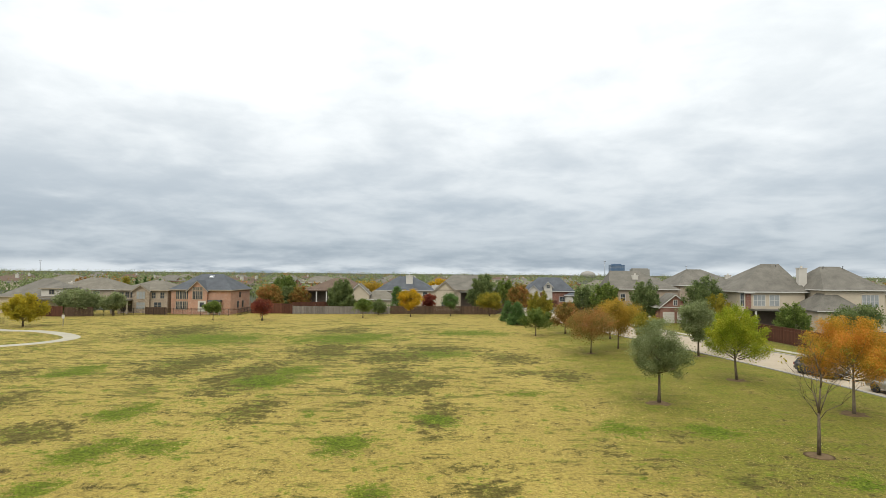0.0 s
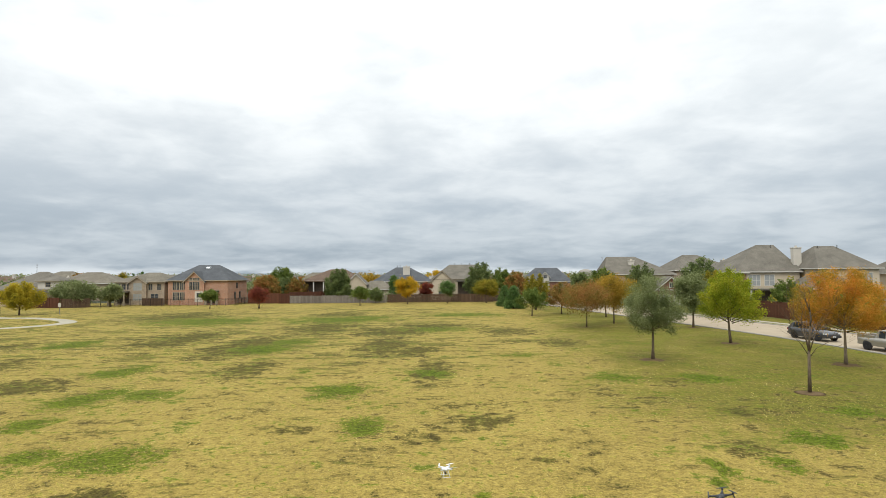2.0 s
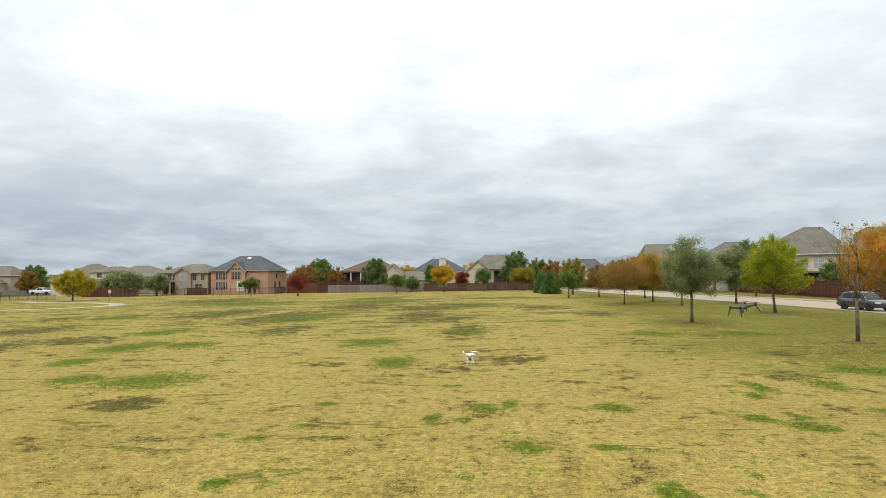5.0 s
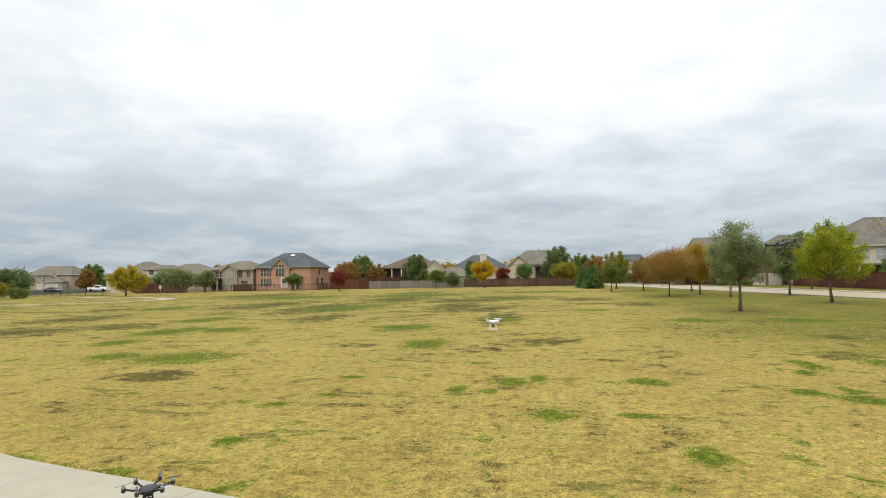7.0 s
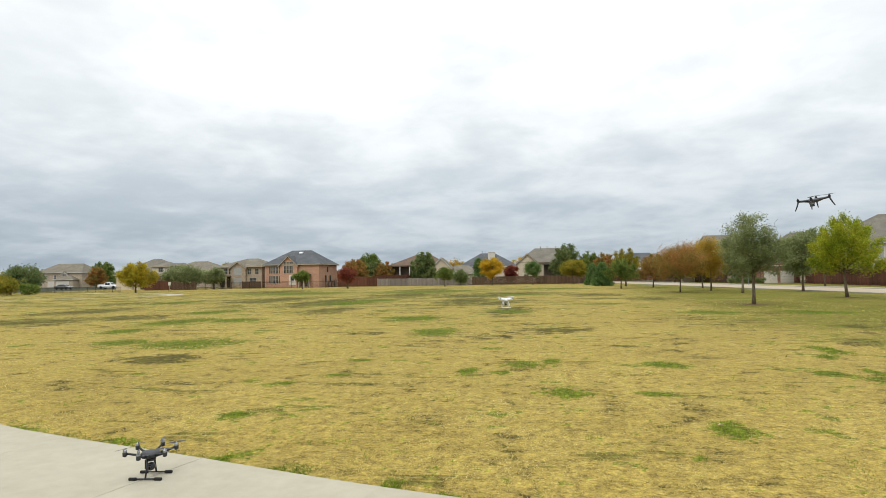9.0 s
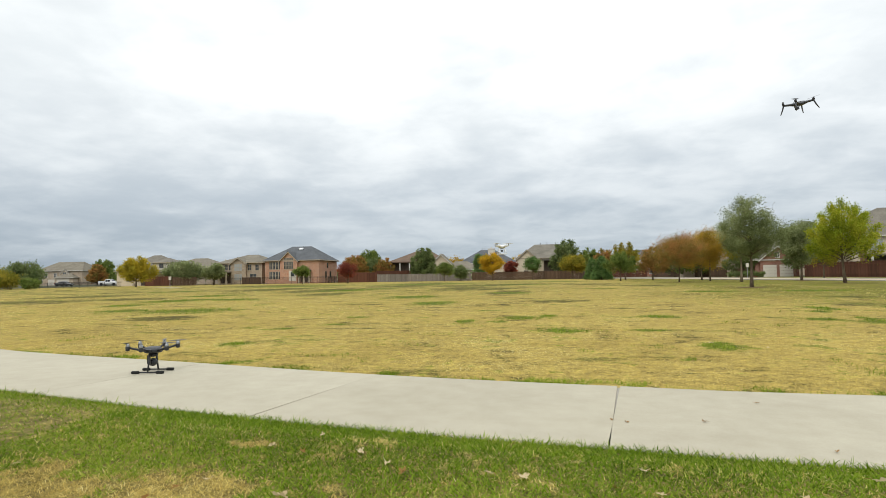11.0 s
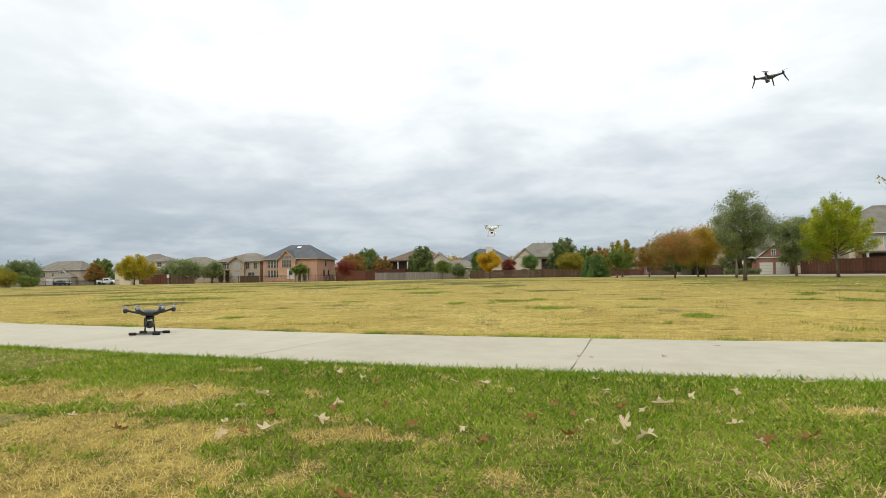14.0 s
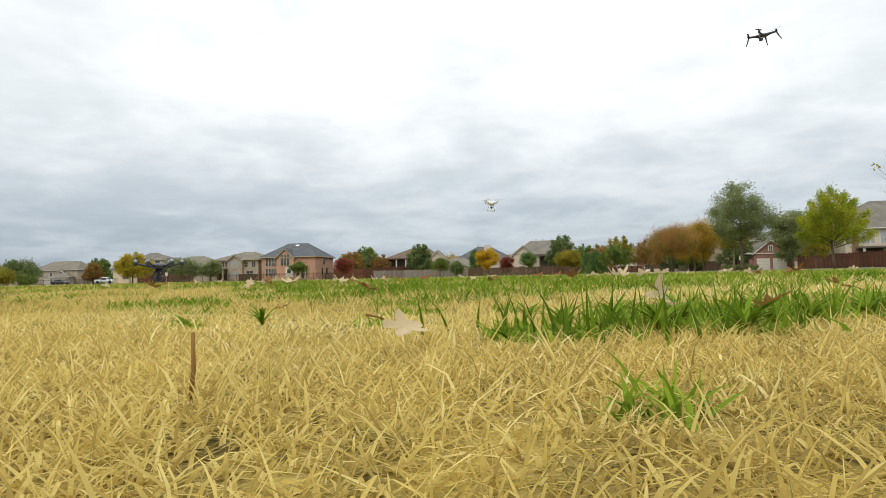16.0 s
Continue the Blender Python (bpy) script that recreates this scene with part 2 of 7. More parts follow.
def concrete_material(name, light, dark):
    s = Shader(name, 0.9, 0.0, 0.2)
    rnd = s.shift()
    big, mid, fine = s.noise(0.5, 4), s.noise(4.0, 6, 0.7), s.noise(90.0, 3)
    f = s.math("ADD", s.math("MULTIPLY", big, 0.4), s.math("ADD", s.math("MULTIPLY", mid, 0.35), s.math("MULTIPLY", fine, 0.25)))
    f = s.math("ADD", f, s.math("MULTIPLY", s.math("SUBTRACT", rnd, 0.5), 0.08))
    s.colour(s.ramp(f, [(0.33, dark), (0.66, light)]))
    s.bump(fine, 0.25, 0.004)
    return s.m


def wood_material(name, c):
    s = Shader(name, 0.85, 0.0, 0.2)
    rnd = s.shift()
    isl = s.island()
    grain = s.noise(3.0, 6, 0.7, s.scaled((6.0, 6.0, 0.6)))
    f = s.math("ADD", s.math("MULTIPLY", grain, 0.6), s.math("MULTIPLY", s.math("ADD", isl, rnd), 0.2))
    s.colour(s.ramp(f, [(0.25, scaled_rgb(c, 0.55)), (0.5, c), (0.8, scaled_rgb(c, 1.5))]))
    s.bump(grain, 0.4, 0.01)
    return s.m


def brick_material(name, a, b, mortar, w=0.20, h=0.067):
    s = Shader(name, 0.9, 0.0, 0.2)
    v = s.n.new("ShaderNodeCombineXYZ")
    sp = s.n.new("ShaderNodeSeparateXYZ")
    s.l.new(s.at, sp.inputs[0])
    s.l.new(s.math("ADD", sp.outputs[0], sp.outputs[1]), v.inputs[0])
    s.l.new(sp.outputs[2], v.inputs[1])
    t = s.n.new("ShaderNodeTexBrick")
    s.l.new(v.outputs[0], t.inputs["Vector"])
    t.inputs["Scale"].default_value = 1.0
    t.inputs["Brick Width"].default_value, t.inputs["Row Height"].default_value = w, h
    t.inputs["Mortar Size"].default_value = 0.008
    for k, c in (("Color1", a), ("Color2", b), ("Mortar", mortar)):
        t.inputs[k].default_value = (*c, 1)
    big = s.noise(0.6, 5)
    s.colour(s.mix(1.0, t.outputs[0], s.ramp(big, [(0.3, (0.8, 0.8, 0.8)), (0.7, (1.12, 1.1, 1.08))]), "MULTIPLY"))
    s.bump(t.outputs["Fac"], 0.4, -0.01)
    return s.m


def shingle_material(name, c):
    s = Shader(name, 0.93, 0.0, 0.15)
    s.shift()
    sp = s.n.new("ShaderNodeSeparateXYZ")
    s.l.new(s.at, sp.inputs[0])
    row = s.math("FRACT", s.math("MULTIPLY", sp.outputs[2], 9.0))
    tabs = s.noise(9.0, 2, 0.5)
    big = s.noise(0.5, 5, 0.65)
    f = s.math("ADD", s.math("MULTIPLY", big, 0.45), s.math("ADD", s.math("MULTIPLY", tabs, 0.42), s.math("MULTIPLY", row, 0.13)))
    s.colour(s.ramp(f, [(0.3, scaled_rgb(c, 0.5)), (0.52, c), (0.75, scaled_rgb(c, 1.6))]))
    s.bump(s.math("ADD", row, tabs), 0.3, 0.02)
    return s.m


def bark_material(name, c):
    s = Shader(name, 0.95, 0.0, 0.1)
    s.shift()
    grain = s.noise(5.0, 6, 0.7, s.scaled((4.0, 4.0, 0.8)))
    s.colour(s.ramp(grain, [(0.3, scaled_rgb(c, 0.5)), (0.7, scaled_rgb(c, 1.4))]))
    s.bump(grain, 0.7, 0.03)
    return s.m


def glass_material(name, tint=(0.02, 0.025, 0.03)):
    s = Shader(name, 0.08, 0.0, 0.45)
    s.shift()
    s.colour(s.ramp(s.noise(0.8, 2), [(0.35, tint), (0.65, scaled_rgb(tint, 2.2))]))
    return s.m


LAWN = ground_material()
ROAD = concrete_material("street_concrete", (0.42, 0.345, 0.245), (0.29, 0.235, 0.165))
WALKWAY = concrete_material("path_concrete", (0.40, 0.368, 0.285), (0.31, 0.28, 0.21))
KERB = concrete_material("kerb_concrete", (0.35, 0.33, 0.28), (0.23, 0.21, 0.18))
FENCE_RED = wood_material("stained_cedar", (0.105, 0.044, 0.026))
FENCE_BROWN = wood_material("brown_cedar", (0.105, 0.066, 0.042))
FENCE_GREY = wood_material("weathered_cedar", (0.20, 0.175, 0.15))
BRICK_PEACH = brick_material("peach_brick", (0.47, 0.235, 0.145), (0.39, 0.18, 0.105), (0.50, 0.42, 0.34))
BRICK_RED = brick_material("red_brick", (0.26, 0.095, 0.06), (0.20, 0.065, 0.042), (0.36, 0.30, 0.25))
STONE_TAN = brick_material("tan_stone", (0.42, 0.34, 0.25), (0.31, 0.24, 0.17), (0.45, 0.40, 0.33), 0.45, 0.22)
BRICK_TAN = brick_material("tan_brick", (0.42, 0.33, 0.235), (0.34, 0.26, 0.18), (0.48, 0.42, 0.35))
STUCCO_CREAM = plain("cream_stucco", (0.549, 0.464, 0.342), 0.9, 0, 1.2, 0.1, 0.1, 0.15)
SIDING_WHITE = plain("white_siding", (0.56, 0.52, 0.45), 0.8, 0, 1.0, 0.07, 0.05, 0.2)
TRIM = plain("white_trim", (0.60, 0.57, 0.51), 0.6, 0, 2.0, 0.06, 0)
TRIM_TAN = plain("tan_trim", (0.36, 0.30, 0.22), 0.7, 0, 2.0, 0.08, 0)
SHINGLE_BLUE = shingle_material("slate_shingle", (0.095, 0.100, 0.106))
SHINGLE_GREY = shingle_material("weathered_shingle", (0.155, 0.141, 0.115))
SHINGLE_BROWN = shingle_material("brown_shingle", (0.135, 0.094, 0.068))
SHINGLE_TAN = shingle_material("tan_shingle", (0.172, 0.153, 0.118))
BLIND = plain("drawn_blind_behind_glass", (0.34, 0.35, 0.34), 0.15, 0, 1.0, 0.15, 0, 0.8)
PANE = glass_material("window_glass", (0.035, 0.04, 0.045))
# shade under porch roofs, put into the colour as dark brown
PAINTED_SHADE = plain("painted_dark_shade", (0.10, 0.075, 0.055), 0.9, 0, 2.0, 0.2, 0)
BARK = bark_material("grey_brown_bark", (0.135, 0.104, 0.070))
BARK_PALE = bark_material("pale_bark", (0.20, 0.16, 0.112))
MULCH = plain("bare_soil_ring", (0.135, 0.092, 0.050), 1.0, 0, 3.0, 0.4, 0.5, 0.05)
IRON = plain("black_iron", (0.022, 0.022, 0.023), 0.5, 0.6, 5.0, 0.2, 0)
LEAF = {
    "olive": leaf_material("live_oak_leaf", [(0.1, (0.12, 0.145, 0.055)), (0.5, (0.22, 0.255, 0.105)), (0.9, (0.38, 0.41, 0.20))]),
    "green": leaf_material("fresh_maple_leaf", [(0.1, (0.17, 0.23, 0.018)), (0.55, (0.34, 0.39, 0.030)), (0.9, (0.56, 0.49, 0.055))]),
    "orange": leaf_material("orange_autumn_leaf", [(0.1, (0.20, 0.20, 0.030)), (0.36, (0.42, 0.29, 0.035)), (0.62, (0.66, 0.33, 0.045)), (0.95, (0.78, 0.35, 0.08))]),
    "rust": leaf_material("rust_autumn_leaf", [(0.1, (0.15, 0.15, 0.040)), (0.4, (0.28, 0.215, 0.055)), (0.7, (0.42, 0.205, 0.065)), (0.95, (0.50, 0.225, 0.085))]),
    "gold": leaf_material("gold_autumn_leaf", [(0.1, (0.20, 0.17, 0.028)), (0.5, (0.40, 0.26, 0.036)), (0.9, (0.55, 0.345, 0.055))]),
    "yellow": leaf_material("yellow_autumn_leaf", [(0.1, (0.260, 0.201, 0.024)), (0.5, (0.566, 0.366, 0.026)), (0.9, (0.708, 0.437, 0.035))]),
    "amber": leaf_material("amber_green_leaf", [(0.1, (0.20, 0.185, 0.022)), (0.5, (0.44, 0.36, 0.032)), (0.9, (0.62, 0.46, 0.045))]),
    "lime": leaf_material("turning_leaf", [(0.1, (0.130, 0.147, 0.021)), (0.5, (0.283, 0.248, 0.033)), (0.9, (0.425, 0.319, 0.047))]),
    "red": leaf_material("crimson_leaf", [(0.1, (0.118, 0.029, 0.024)), (0.5, (0.248, 0.065, 0.041)), (0.9, (0.354, 0.118, 0.059))]),
    "dark": leaf_material("dark_green_leaf", [(0.1, (0.080, 0.110, 0.038)), (0.5, (0.16, 0.205, 0.072)), (0.9, (0.27, 0.31, 0.12))]),
    "leafy": leaf_material("mid_green_leaf", [(0.1, (0.075, 0.115, 0.024)), (0.5, (0.16, 0.215, 0.048)), (0.9, (0.28, 0.32, 0.085))]),
    "pine": leaf_material("juniper_leaf", [(0.1, (0.065, 0.125, 0.036)), (0.5, (0.13, 0.215, 0.062)), (0.9, (0.20, 0.29, 0.095))]),
}
STRAW_BLADE = leaf_material("dry_grass_blade", [(0.04, (0.24, 0.19, 0.05)), (0.2, (0.40, 0.29, 0.085)), (0.45, (0.60, 0.46, 0.13)), (0.75, (0.80, 0.66, 0.25)), (0.97, (0.93, 0.85, 0.48))], 0.5)
GREEN_BLADE = leaf_material("green_grass_blade", [(0.05, (0.045, 0.085, 0.006)), (0.40, (0.125, 0.205, 0.012)), (0.75, (0.24, 0.330, 0.027)), (0.94, (0.40, 0.41, 0.075)), (0.99, (0.68, 0.58, 0.22))], 0.35)
DEAD_LEAF = leaf_material("dry_oak_leaf", [(0.1, (0.55, 0.42, 0.25)), (0.5, (0.70, 0.58, 0.38)), (0.9, (0.82, 0.73, 0.54))], 0.4)
BROWN_LEAF = leaf_material("brown_oak_leaf", [(0.1, (0.20, 0.10, 0.03)), (0.5, (0.32, 0.18, 0.06)), (0.9, (0.42, 0.26, 0.10))], 0.3)
BLACK_PLASTIC = plain("dark_grey_plastic", (0.028, 0.029, 0.032), 0.4, 0, 20.0, 0.25, 0.05)
CARBON = plain("carbon_tube", (0.018, 0.018, 0.02), 0.35, 0, 30.0, 0.3, 0)
FOAM = plain("black_foam", (0.016, 0.016, 0.016), 0.95, 0, 40.0, 0.3, 0.2)
WHITE_PLASTIC = plain("white_plastic", (0.72, 0.73, 0.74), 0.3, 0, 20.0, 0.05, 0)
GREY_METAL = plain("grey_metal", (0.35, 0.36, 0.37), 0.35, 0.8, 20.0, 0.1, 0)
LENS_GLASS = plain("lens_glass", (0.01, 0.01, 0.014), 0.05, 0, 10.0, 0.1, 0, 0.9)
TYRE = plain("tyre_rubber", (0.02, 0.02, 0.021), 0.85, 0, 12.0, 0.3, 0.2)
ALLOY = plain("alloy_rim", (0.45, 0.46, 0.47), 0.35, 0.8, 12.0, 0.1, 0)
CAR_GLASS = glass_material("car_glass", (0.012, 0.014, 0.016))
LAMP_RED = plain("tail_lamp", (0.30, 0.02, 0.015), 0.2, 0, 10.0, 0.1, 0)
LAMP_CLEAR = plain("head_lamp", (0.6, 0.62, 0.63), 0.15, 0, 10.0, 0.05, 0)


def paint(name, c, metal=0.4):
    s = Shader(name, 0.28, metal, 0.6)
    s.b.inputs["Coat Weight"].default_value = 0.6
    s.b.inputs["Coat Roughness"].default_value = 0.06
    flake, dirt = s.noise(300.0, 2), s.noise(2.5, 4)
    s.colour(s.mix(s.math("MULTIPLY", dirt, 0.25), s.ramp(flake, [(0.3, scaled_rgb(c, 0.85)), (0.7, scaled_rgb(c, 1.15))]), (0.22, 0.20, 0.17)))
    return s.m


# ---- mesh helpers ----


def part(name, bm, material, parent=None, label=""):
    """Links a bmesh as one mesh object under a thing or a part."""
    me = bpy.data.meshes.new(name)
    bm.to_mesh(me)
    bm.free()
    me.materials.append(material)
    ob = new(name, me)
    if parent is not None:
        ob.parent = parent
    if label:
        ob["label"] = label
    return ob


def empty(name, m, label, category, group=""):
    ob = new(name)
    ob.matrix_basis = m
    return tagged(ob, label, category, group)


def mesh_from(name, verts, faces, material, parent=None, smooth=False):
    me = bpy.data.meshes.new(name)
    me.from_pydata(verts.tolist() if isinstance(verts, np.ndarray) else verts, [], faces.tolist() if isinstance(faces, np.ndarray) else faces)
    me.materials.append(material)
    if smooth:
        me.polygons.foreach_set("use_smooth", [True] * len(me.polygons))
    ob = new(name, me)
    if parent is not None:
        ob.parent = parent
    return ob


def box(bm, x0, x1, y0, y1, z0, z1, bevel=0.0):
    vs = [bm.verts.new(p) for p in ((x0, y0, z0), (x1, y0, z0), (x1, y1, z0), (x0, y1, z0), (x0, y0, z1), (x1, y0, z1), (x1, y1, z1), (x0, y1, z1))]
    fs = [bm.faces.new([vs[i] for i in f]) for f in ((3, 2, 1, 0), (4, 5, 6, 7), (0, 1, 5, 4), (1, 2, 6, 5), (2, 3, 7, 6), (3, 0, 4, 7))]
    if bevel:
        bmesh.ops.bevel(bm, geom=list({e for f in fs for e in f.edges}), offset=bevel, segments=2, affect="EDGES", profile=0.6)
    return bm


def boxes(*dims, bevel=0.0):
    bm = bmesh.new()
    for d in dims:
        box(bm, *d, bevel=bevel)
    return bm


def tube(bm, pts, radii, n=8, cap=True):
    """A tapered tube through points."""
    pts = [Vector(p) for p in pts]
    rings = []
    side = None
    for i, p in enumerate(pts):
        d = (pts[min(i + 1, len(pts) - 1)] - pts[max(i - 1, 0)]).normalized()
        ref = side if side is not None else (Vector((1, 0, 0)) if abs(d.x) < 0.8 else Vector((0, 1, 0)))
        u = (ref - d * ref.dot(d)).normalized()
        side = u
        v = d.cross(u)
        rings.append([bm.verts.new(p + (u * math.cos(a) + v * math.sin(a)) * radii[i]) for a in (2 * math.pi * k / n for k in range(n))])
    for a, b in zip(rings, rings[1:]):
        for k in range(n):
            f = bm.faces.new((a[k], a[(k + 1) % n], b[(k + 1) % n], b[k]))
            f.smooth = True
    if cap:
        bm.faces.new(rings[0][::-1])
        bm.faces.new(rings[-1])
    return bm


def lathe(bm, profile, n=16, axis="z", at=(0, 0, 0)):
    """A turned form: profile of (radius, along)."""
    def put(r, h, a):
        c, s = r * math.cos(a), r * math.sin(a)
        p = {"z": (c, s, h), "x": (h, c, s), "y": (s, h, c)}[axis]
        return bm.verts.new((p[0] + at[0], p[1] + at[1], p[2] + at[2]))
    rings = [[put(r, h, 2 * math.pi * k / n) for k in range(n)] for r, h in profile]
    for a, b in zip(rings, rings[1:]):
        for k in range(n):
            bm.faces.new((a[k], a[(k + 1) % n], b[(k + 1) % n], b[k])).smooth = True
    bm.faces.new(rings[0][::-1])
    bm.faces.new(rings[-1])
    return bm


def spline(points, per=12):
    """Catmull-Rom through plan points."""
    p = [np.array(q, float) for q in points]
    p = [2 * p[0] - p[1], *p, 2 * p[-1] - p[-2]]
    out = []
    for a, b, c, d in zip(p, p[1:], p[2:], p[3:]):
        for k in range(per):
            u = k / per
            out.append(0.5 * (2 * b + (c - a) * u + (2 * a - 5 * b + 4 * c - d) * u * u + (3 * b - a - 3 * c + d) * u ** 3))
    out.append(p[-2])
    return np.array(out)


def normals_of(line):
    d = np.gradient(line, axis=0)
    d /= np.linalg.norm(d, axis=1)[:, None]
    return np.stack([-d[:, 1], d[:, 0]], 1)


# ---- ground ----
GREEN_FAR = [(-34.7, 80.2, 7.7, 7.3), (-15.6, 54.7, 1.9, 3.1), (4.8, 45.4, 1.6, 1.4), (-13.3, 85.9, 4.2, 3.8), (-22.8, 38.0, 1.7, 2.6), (-1.8, 37.0, 1.4, 1.4), (2.1, 91.1, 6.3, 4.7), (-36.1, 53.1, 2.0, 3.2),
             (-16.7, 49.6, 2.2, 3.6), (-1.8, 67.2, 4.0, 2.5), (-16.7, 82.3, 8.2, 5.6), (17.9, 26.3, 1.0, 0.8)]
GREEN_MIDDLE = [(-19.8, 29.7, 1.5, 2.8), (-17.1, 30.7, 1.4, 1.7), (-6.7, 31.7, 1.6, 2.2), (-4.4, 24.4, 1.0, 1.6), (-19.1, 24.5, 1.0, 1.3), (-15.8, 20.2, 1.0, 1.1), (-12.8, 20.1, 1.8, 1.6), (9.7, 35.0, 1.4, 1.6),
                (13.4, 22.1, 1.2, 1.3), (10.6, 19.1, 0.7, 1.0), (7.6, 17.4, 0.3, 0.4), (-0.5, 15.6, 0.6, 0.8), (7.4, 15.1, 0.2, 0.5), (9.9, 15.7, 0.4, 0.3), (3.1, 15.9, 0.5, 0.5), (15.1, 34.9, 1.7, 1.6)]
GREEN_NEAR = [(0.21, 16.23, 0.34, 0.63), (-5.71, 12.74, 0.33, 0.27), (-6.75, 12.9, 0.2, 0.28), (0.4, 12.24, 0.56, 0.54), (2.1, 12.2, 0.38, 0.23), (6.33, 14.79, 0.43, 0.49), (7.33, 14.13, 0.58, 0.58), (-5.34, 9.87, 0.26, 0.25), (2.71, 9.63, 0.33, 0.61), (8.23, 18.76, 0.39, 1.05), (-1.86, 14.57, 0.28, 0.52), (-1.02, 14.58, 0.28, 0.34), (-8.57, 8.61, 0.29, 0.2), (-6.22, 8.12, 0.35, 0.23), (-4.28, 7.6, 0.16, 0.14), (1.88, 8.26, 0.11, 0.15), (-5.09, 16.25, 0.41, 0.31), (-10.08, 13.65, 0.38, 0.16), (-4.82, 13.81, 0.56, 0.22)]
DARK_FAR = [(-43.0, 90.3, 6.4, 10.5), (-27.7, 58.3, 3.8, 7.8), (-19.3, 52.1, 3.0, 8.3), (-15.8, 69.6, 4.1, 8.7), (-6.8, 64.5, 4.7, 4.9), (-6.4, 52.0, 2.5, 7.5), (-3.6, 48.1, 1.9, 3.6), (5.9, 64.7, 3.5, 4.3),
            (-40.9, 52.5, 1.5, 2.9), (-14.7, 39.0, 1.5, 3.9), (9.7, 53.5, 2.1, 3.7), (-2.1, 71.6, 5.6, 3.7), (-25.5, 32.5, 3.0, 1.9), (-18.1, 93.2, 4.5, 5.4), (6.3, 55.3, 3.8, 1.6)]
DARK_MIDDLE = [(-26.2, 33.5, 2.4, 1.8), (-11.3, 16.2, 1.0, 1.1), (0.8, 25.1, 1.2, 1.4),
               (12.7, 26.6, 1.0, 0.9), (2.6, 19.7, 0.4, 0.4), (-29.6, 29.8, 3.7, 3.6), (-34.2, 39.8, 2.9, 4.4), (-1.9, 38.3, 1.5, 4.3), (10.3, 21.0, 1.0, 1.2), (5.6, 15.4, 0.3, 0.5)]
# thin, broken tufting over bare soil
SPECKLE = [(7.4, 31.0, 1.7, 1.9), (9.1, 28.8, 2.1, 1.8), (12.4, 34.5, 1.5, 2.1), (10.6, 29.3, 2.5, 1.7), (-7.5, 24.1, 0.8, 1.2), (-4.0, 23.2, 1.2, 1.7), (-2.1, 22.7, 1.2, 1.6), (16.0, 27.0, 4.0, 3.0), (0.5, 28.0, 3.0, 1.5)]

PATH_LINE = spline([(-82, 95), (-71, 88.8), (-65.2, 88), (-59.9, 85.4), (-55.4, 81.8), (-53.5, 78.6), (-53.6, 75.2), (-55.4, 71.6), (-60, 68), (-68, 64), (-75, 58), (-72, 50), (-54, 37), (-27, 20.5), (-14, 10.1), (-9.7, 8.0), (-7.6, 7.28), (-5.4, 6.7), (-2.85, 5.98), (-1.15, 5.58), (0.5, 5.29), (2.5, 5.02), (8, 4.8), (16, 6.6), (25, 7.5)], 16)
PATH_HALF = 1.06
VERGE_RISE = 0.045
ROAD_NEAR = spline([(36, -40), (35, 10), (34, 38), (33, 50), (31.7, 60), (28.9, 74), (26.4, 85), (23.8, 97), (20.8, 112), (15, 134), (6, 160)], 10)
ROAD_WIDE = 9.6


def path_distance(x, y, far=False):
    """How far plan points lie from the middle of the footpath, or of its far loop."""
    best = np.full(np.shape(x), 1e9)
    near = PATH_LINE[(PATH_LINE[:, 1] > 55)] if far else PATH_LINE[(PATH_LINE[:, 1] < 40)]
    for a, b in zip(near, near[1:]):
        d = b - a
        u = np.clip(((x - a[0]) * d[0] + (y - a[1]) * d[1]) / (d @ d), 0, 1)
        best = np.minimum(best, np.hypot(x - a[0] - u * d[0], y - a[1] - u * d[1]))
    return best


def south_of_path(x, y):
    line = PATH_LINE[(PATH_LINE[:, 1] < 45)]
    order = np.argsort(line[:, 0])
    return y < np.interp(x, line[order, 0], line[order, 1])


def blob(x, y, spots):
    out = np.zeros(np.shape(x))
    for cx, cy, rx, ry in spots:
        out = np.maximum(out, np.clip(1.40 - np.hypot((x - cx) / rx, (y - cy) / ry) * 0.90, 0, 1.15))
    return out


# dry spots in the green verge between the camera's landing place and the footpath
VERGE_DRY = [(-2.72, 2.98, 0.39, 0.26), (-1.83, 3.06, 0.31, 0.26), (-2.07, 2.36, 0.32, 0.24), (-1.91, 3.95, 0.2, 0.07), (-0.72, 2.38, 0.14, 0.12), (-1.47, 2.46, 0.18, 0.1), (-2.0, 3.18, 0.28, 0.29),
             (-2.94, 3.13, 0.3, 0.3), (-1.18, 1.77, 0.47, 0.43), (-0.57, 2.43, 0.16, 0.11), (0.53, 1.60, 0.24, 0.10), (-1.51, 2.37, 0.49, 0.21), (-3.6, 2.9, 0.5, 0.4),
             (1.9, 2.1, 0.3, 0.08), (2.9, 2.5, 0.5, 0.2), (1.7, 3.0, 0.25, 0.07)]
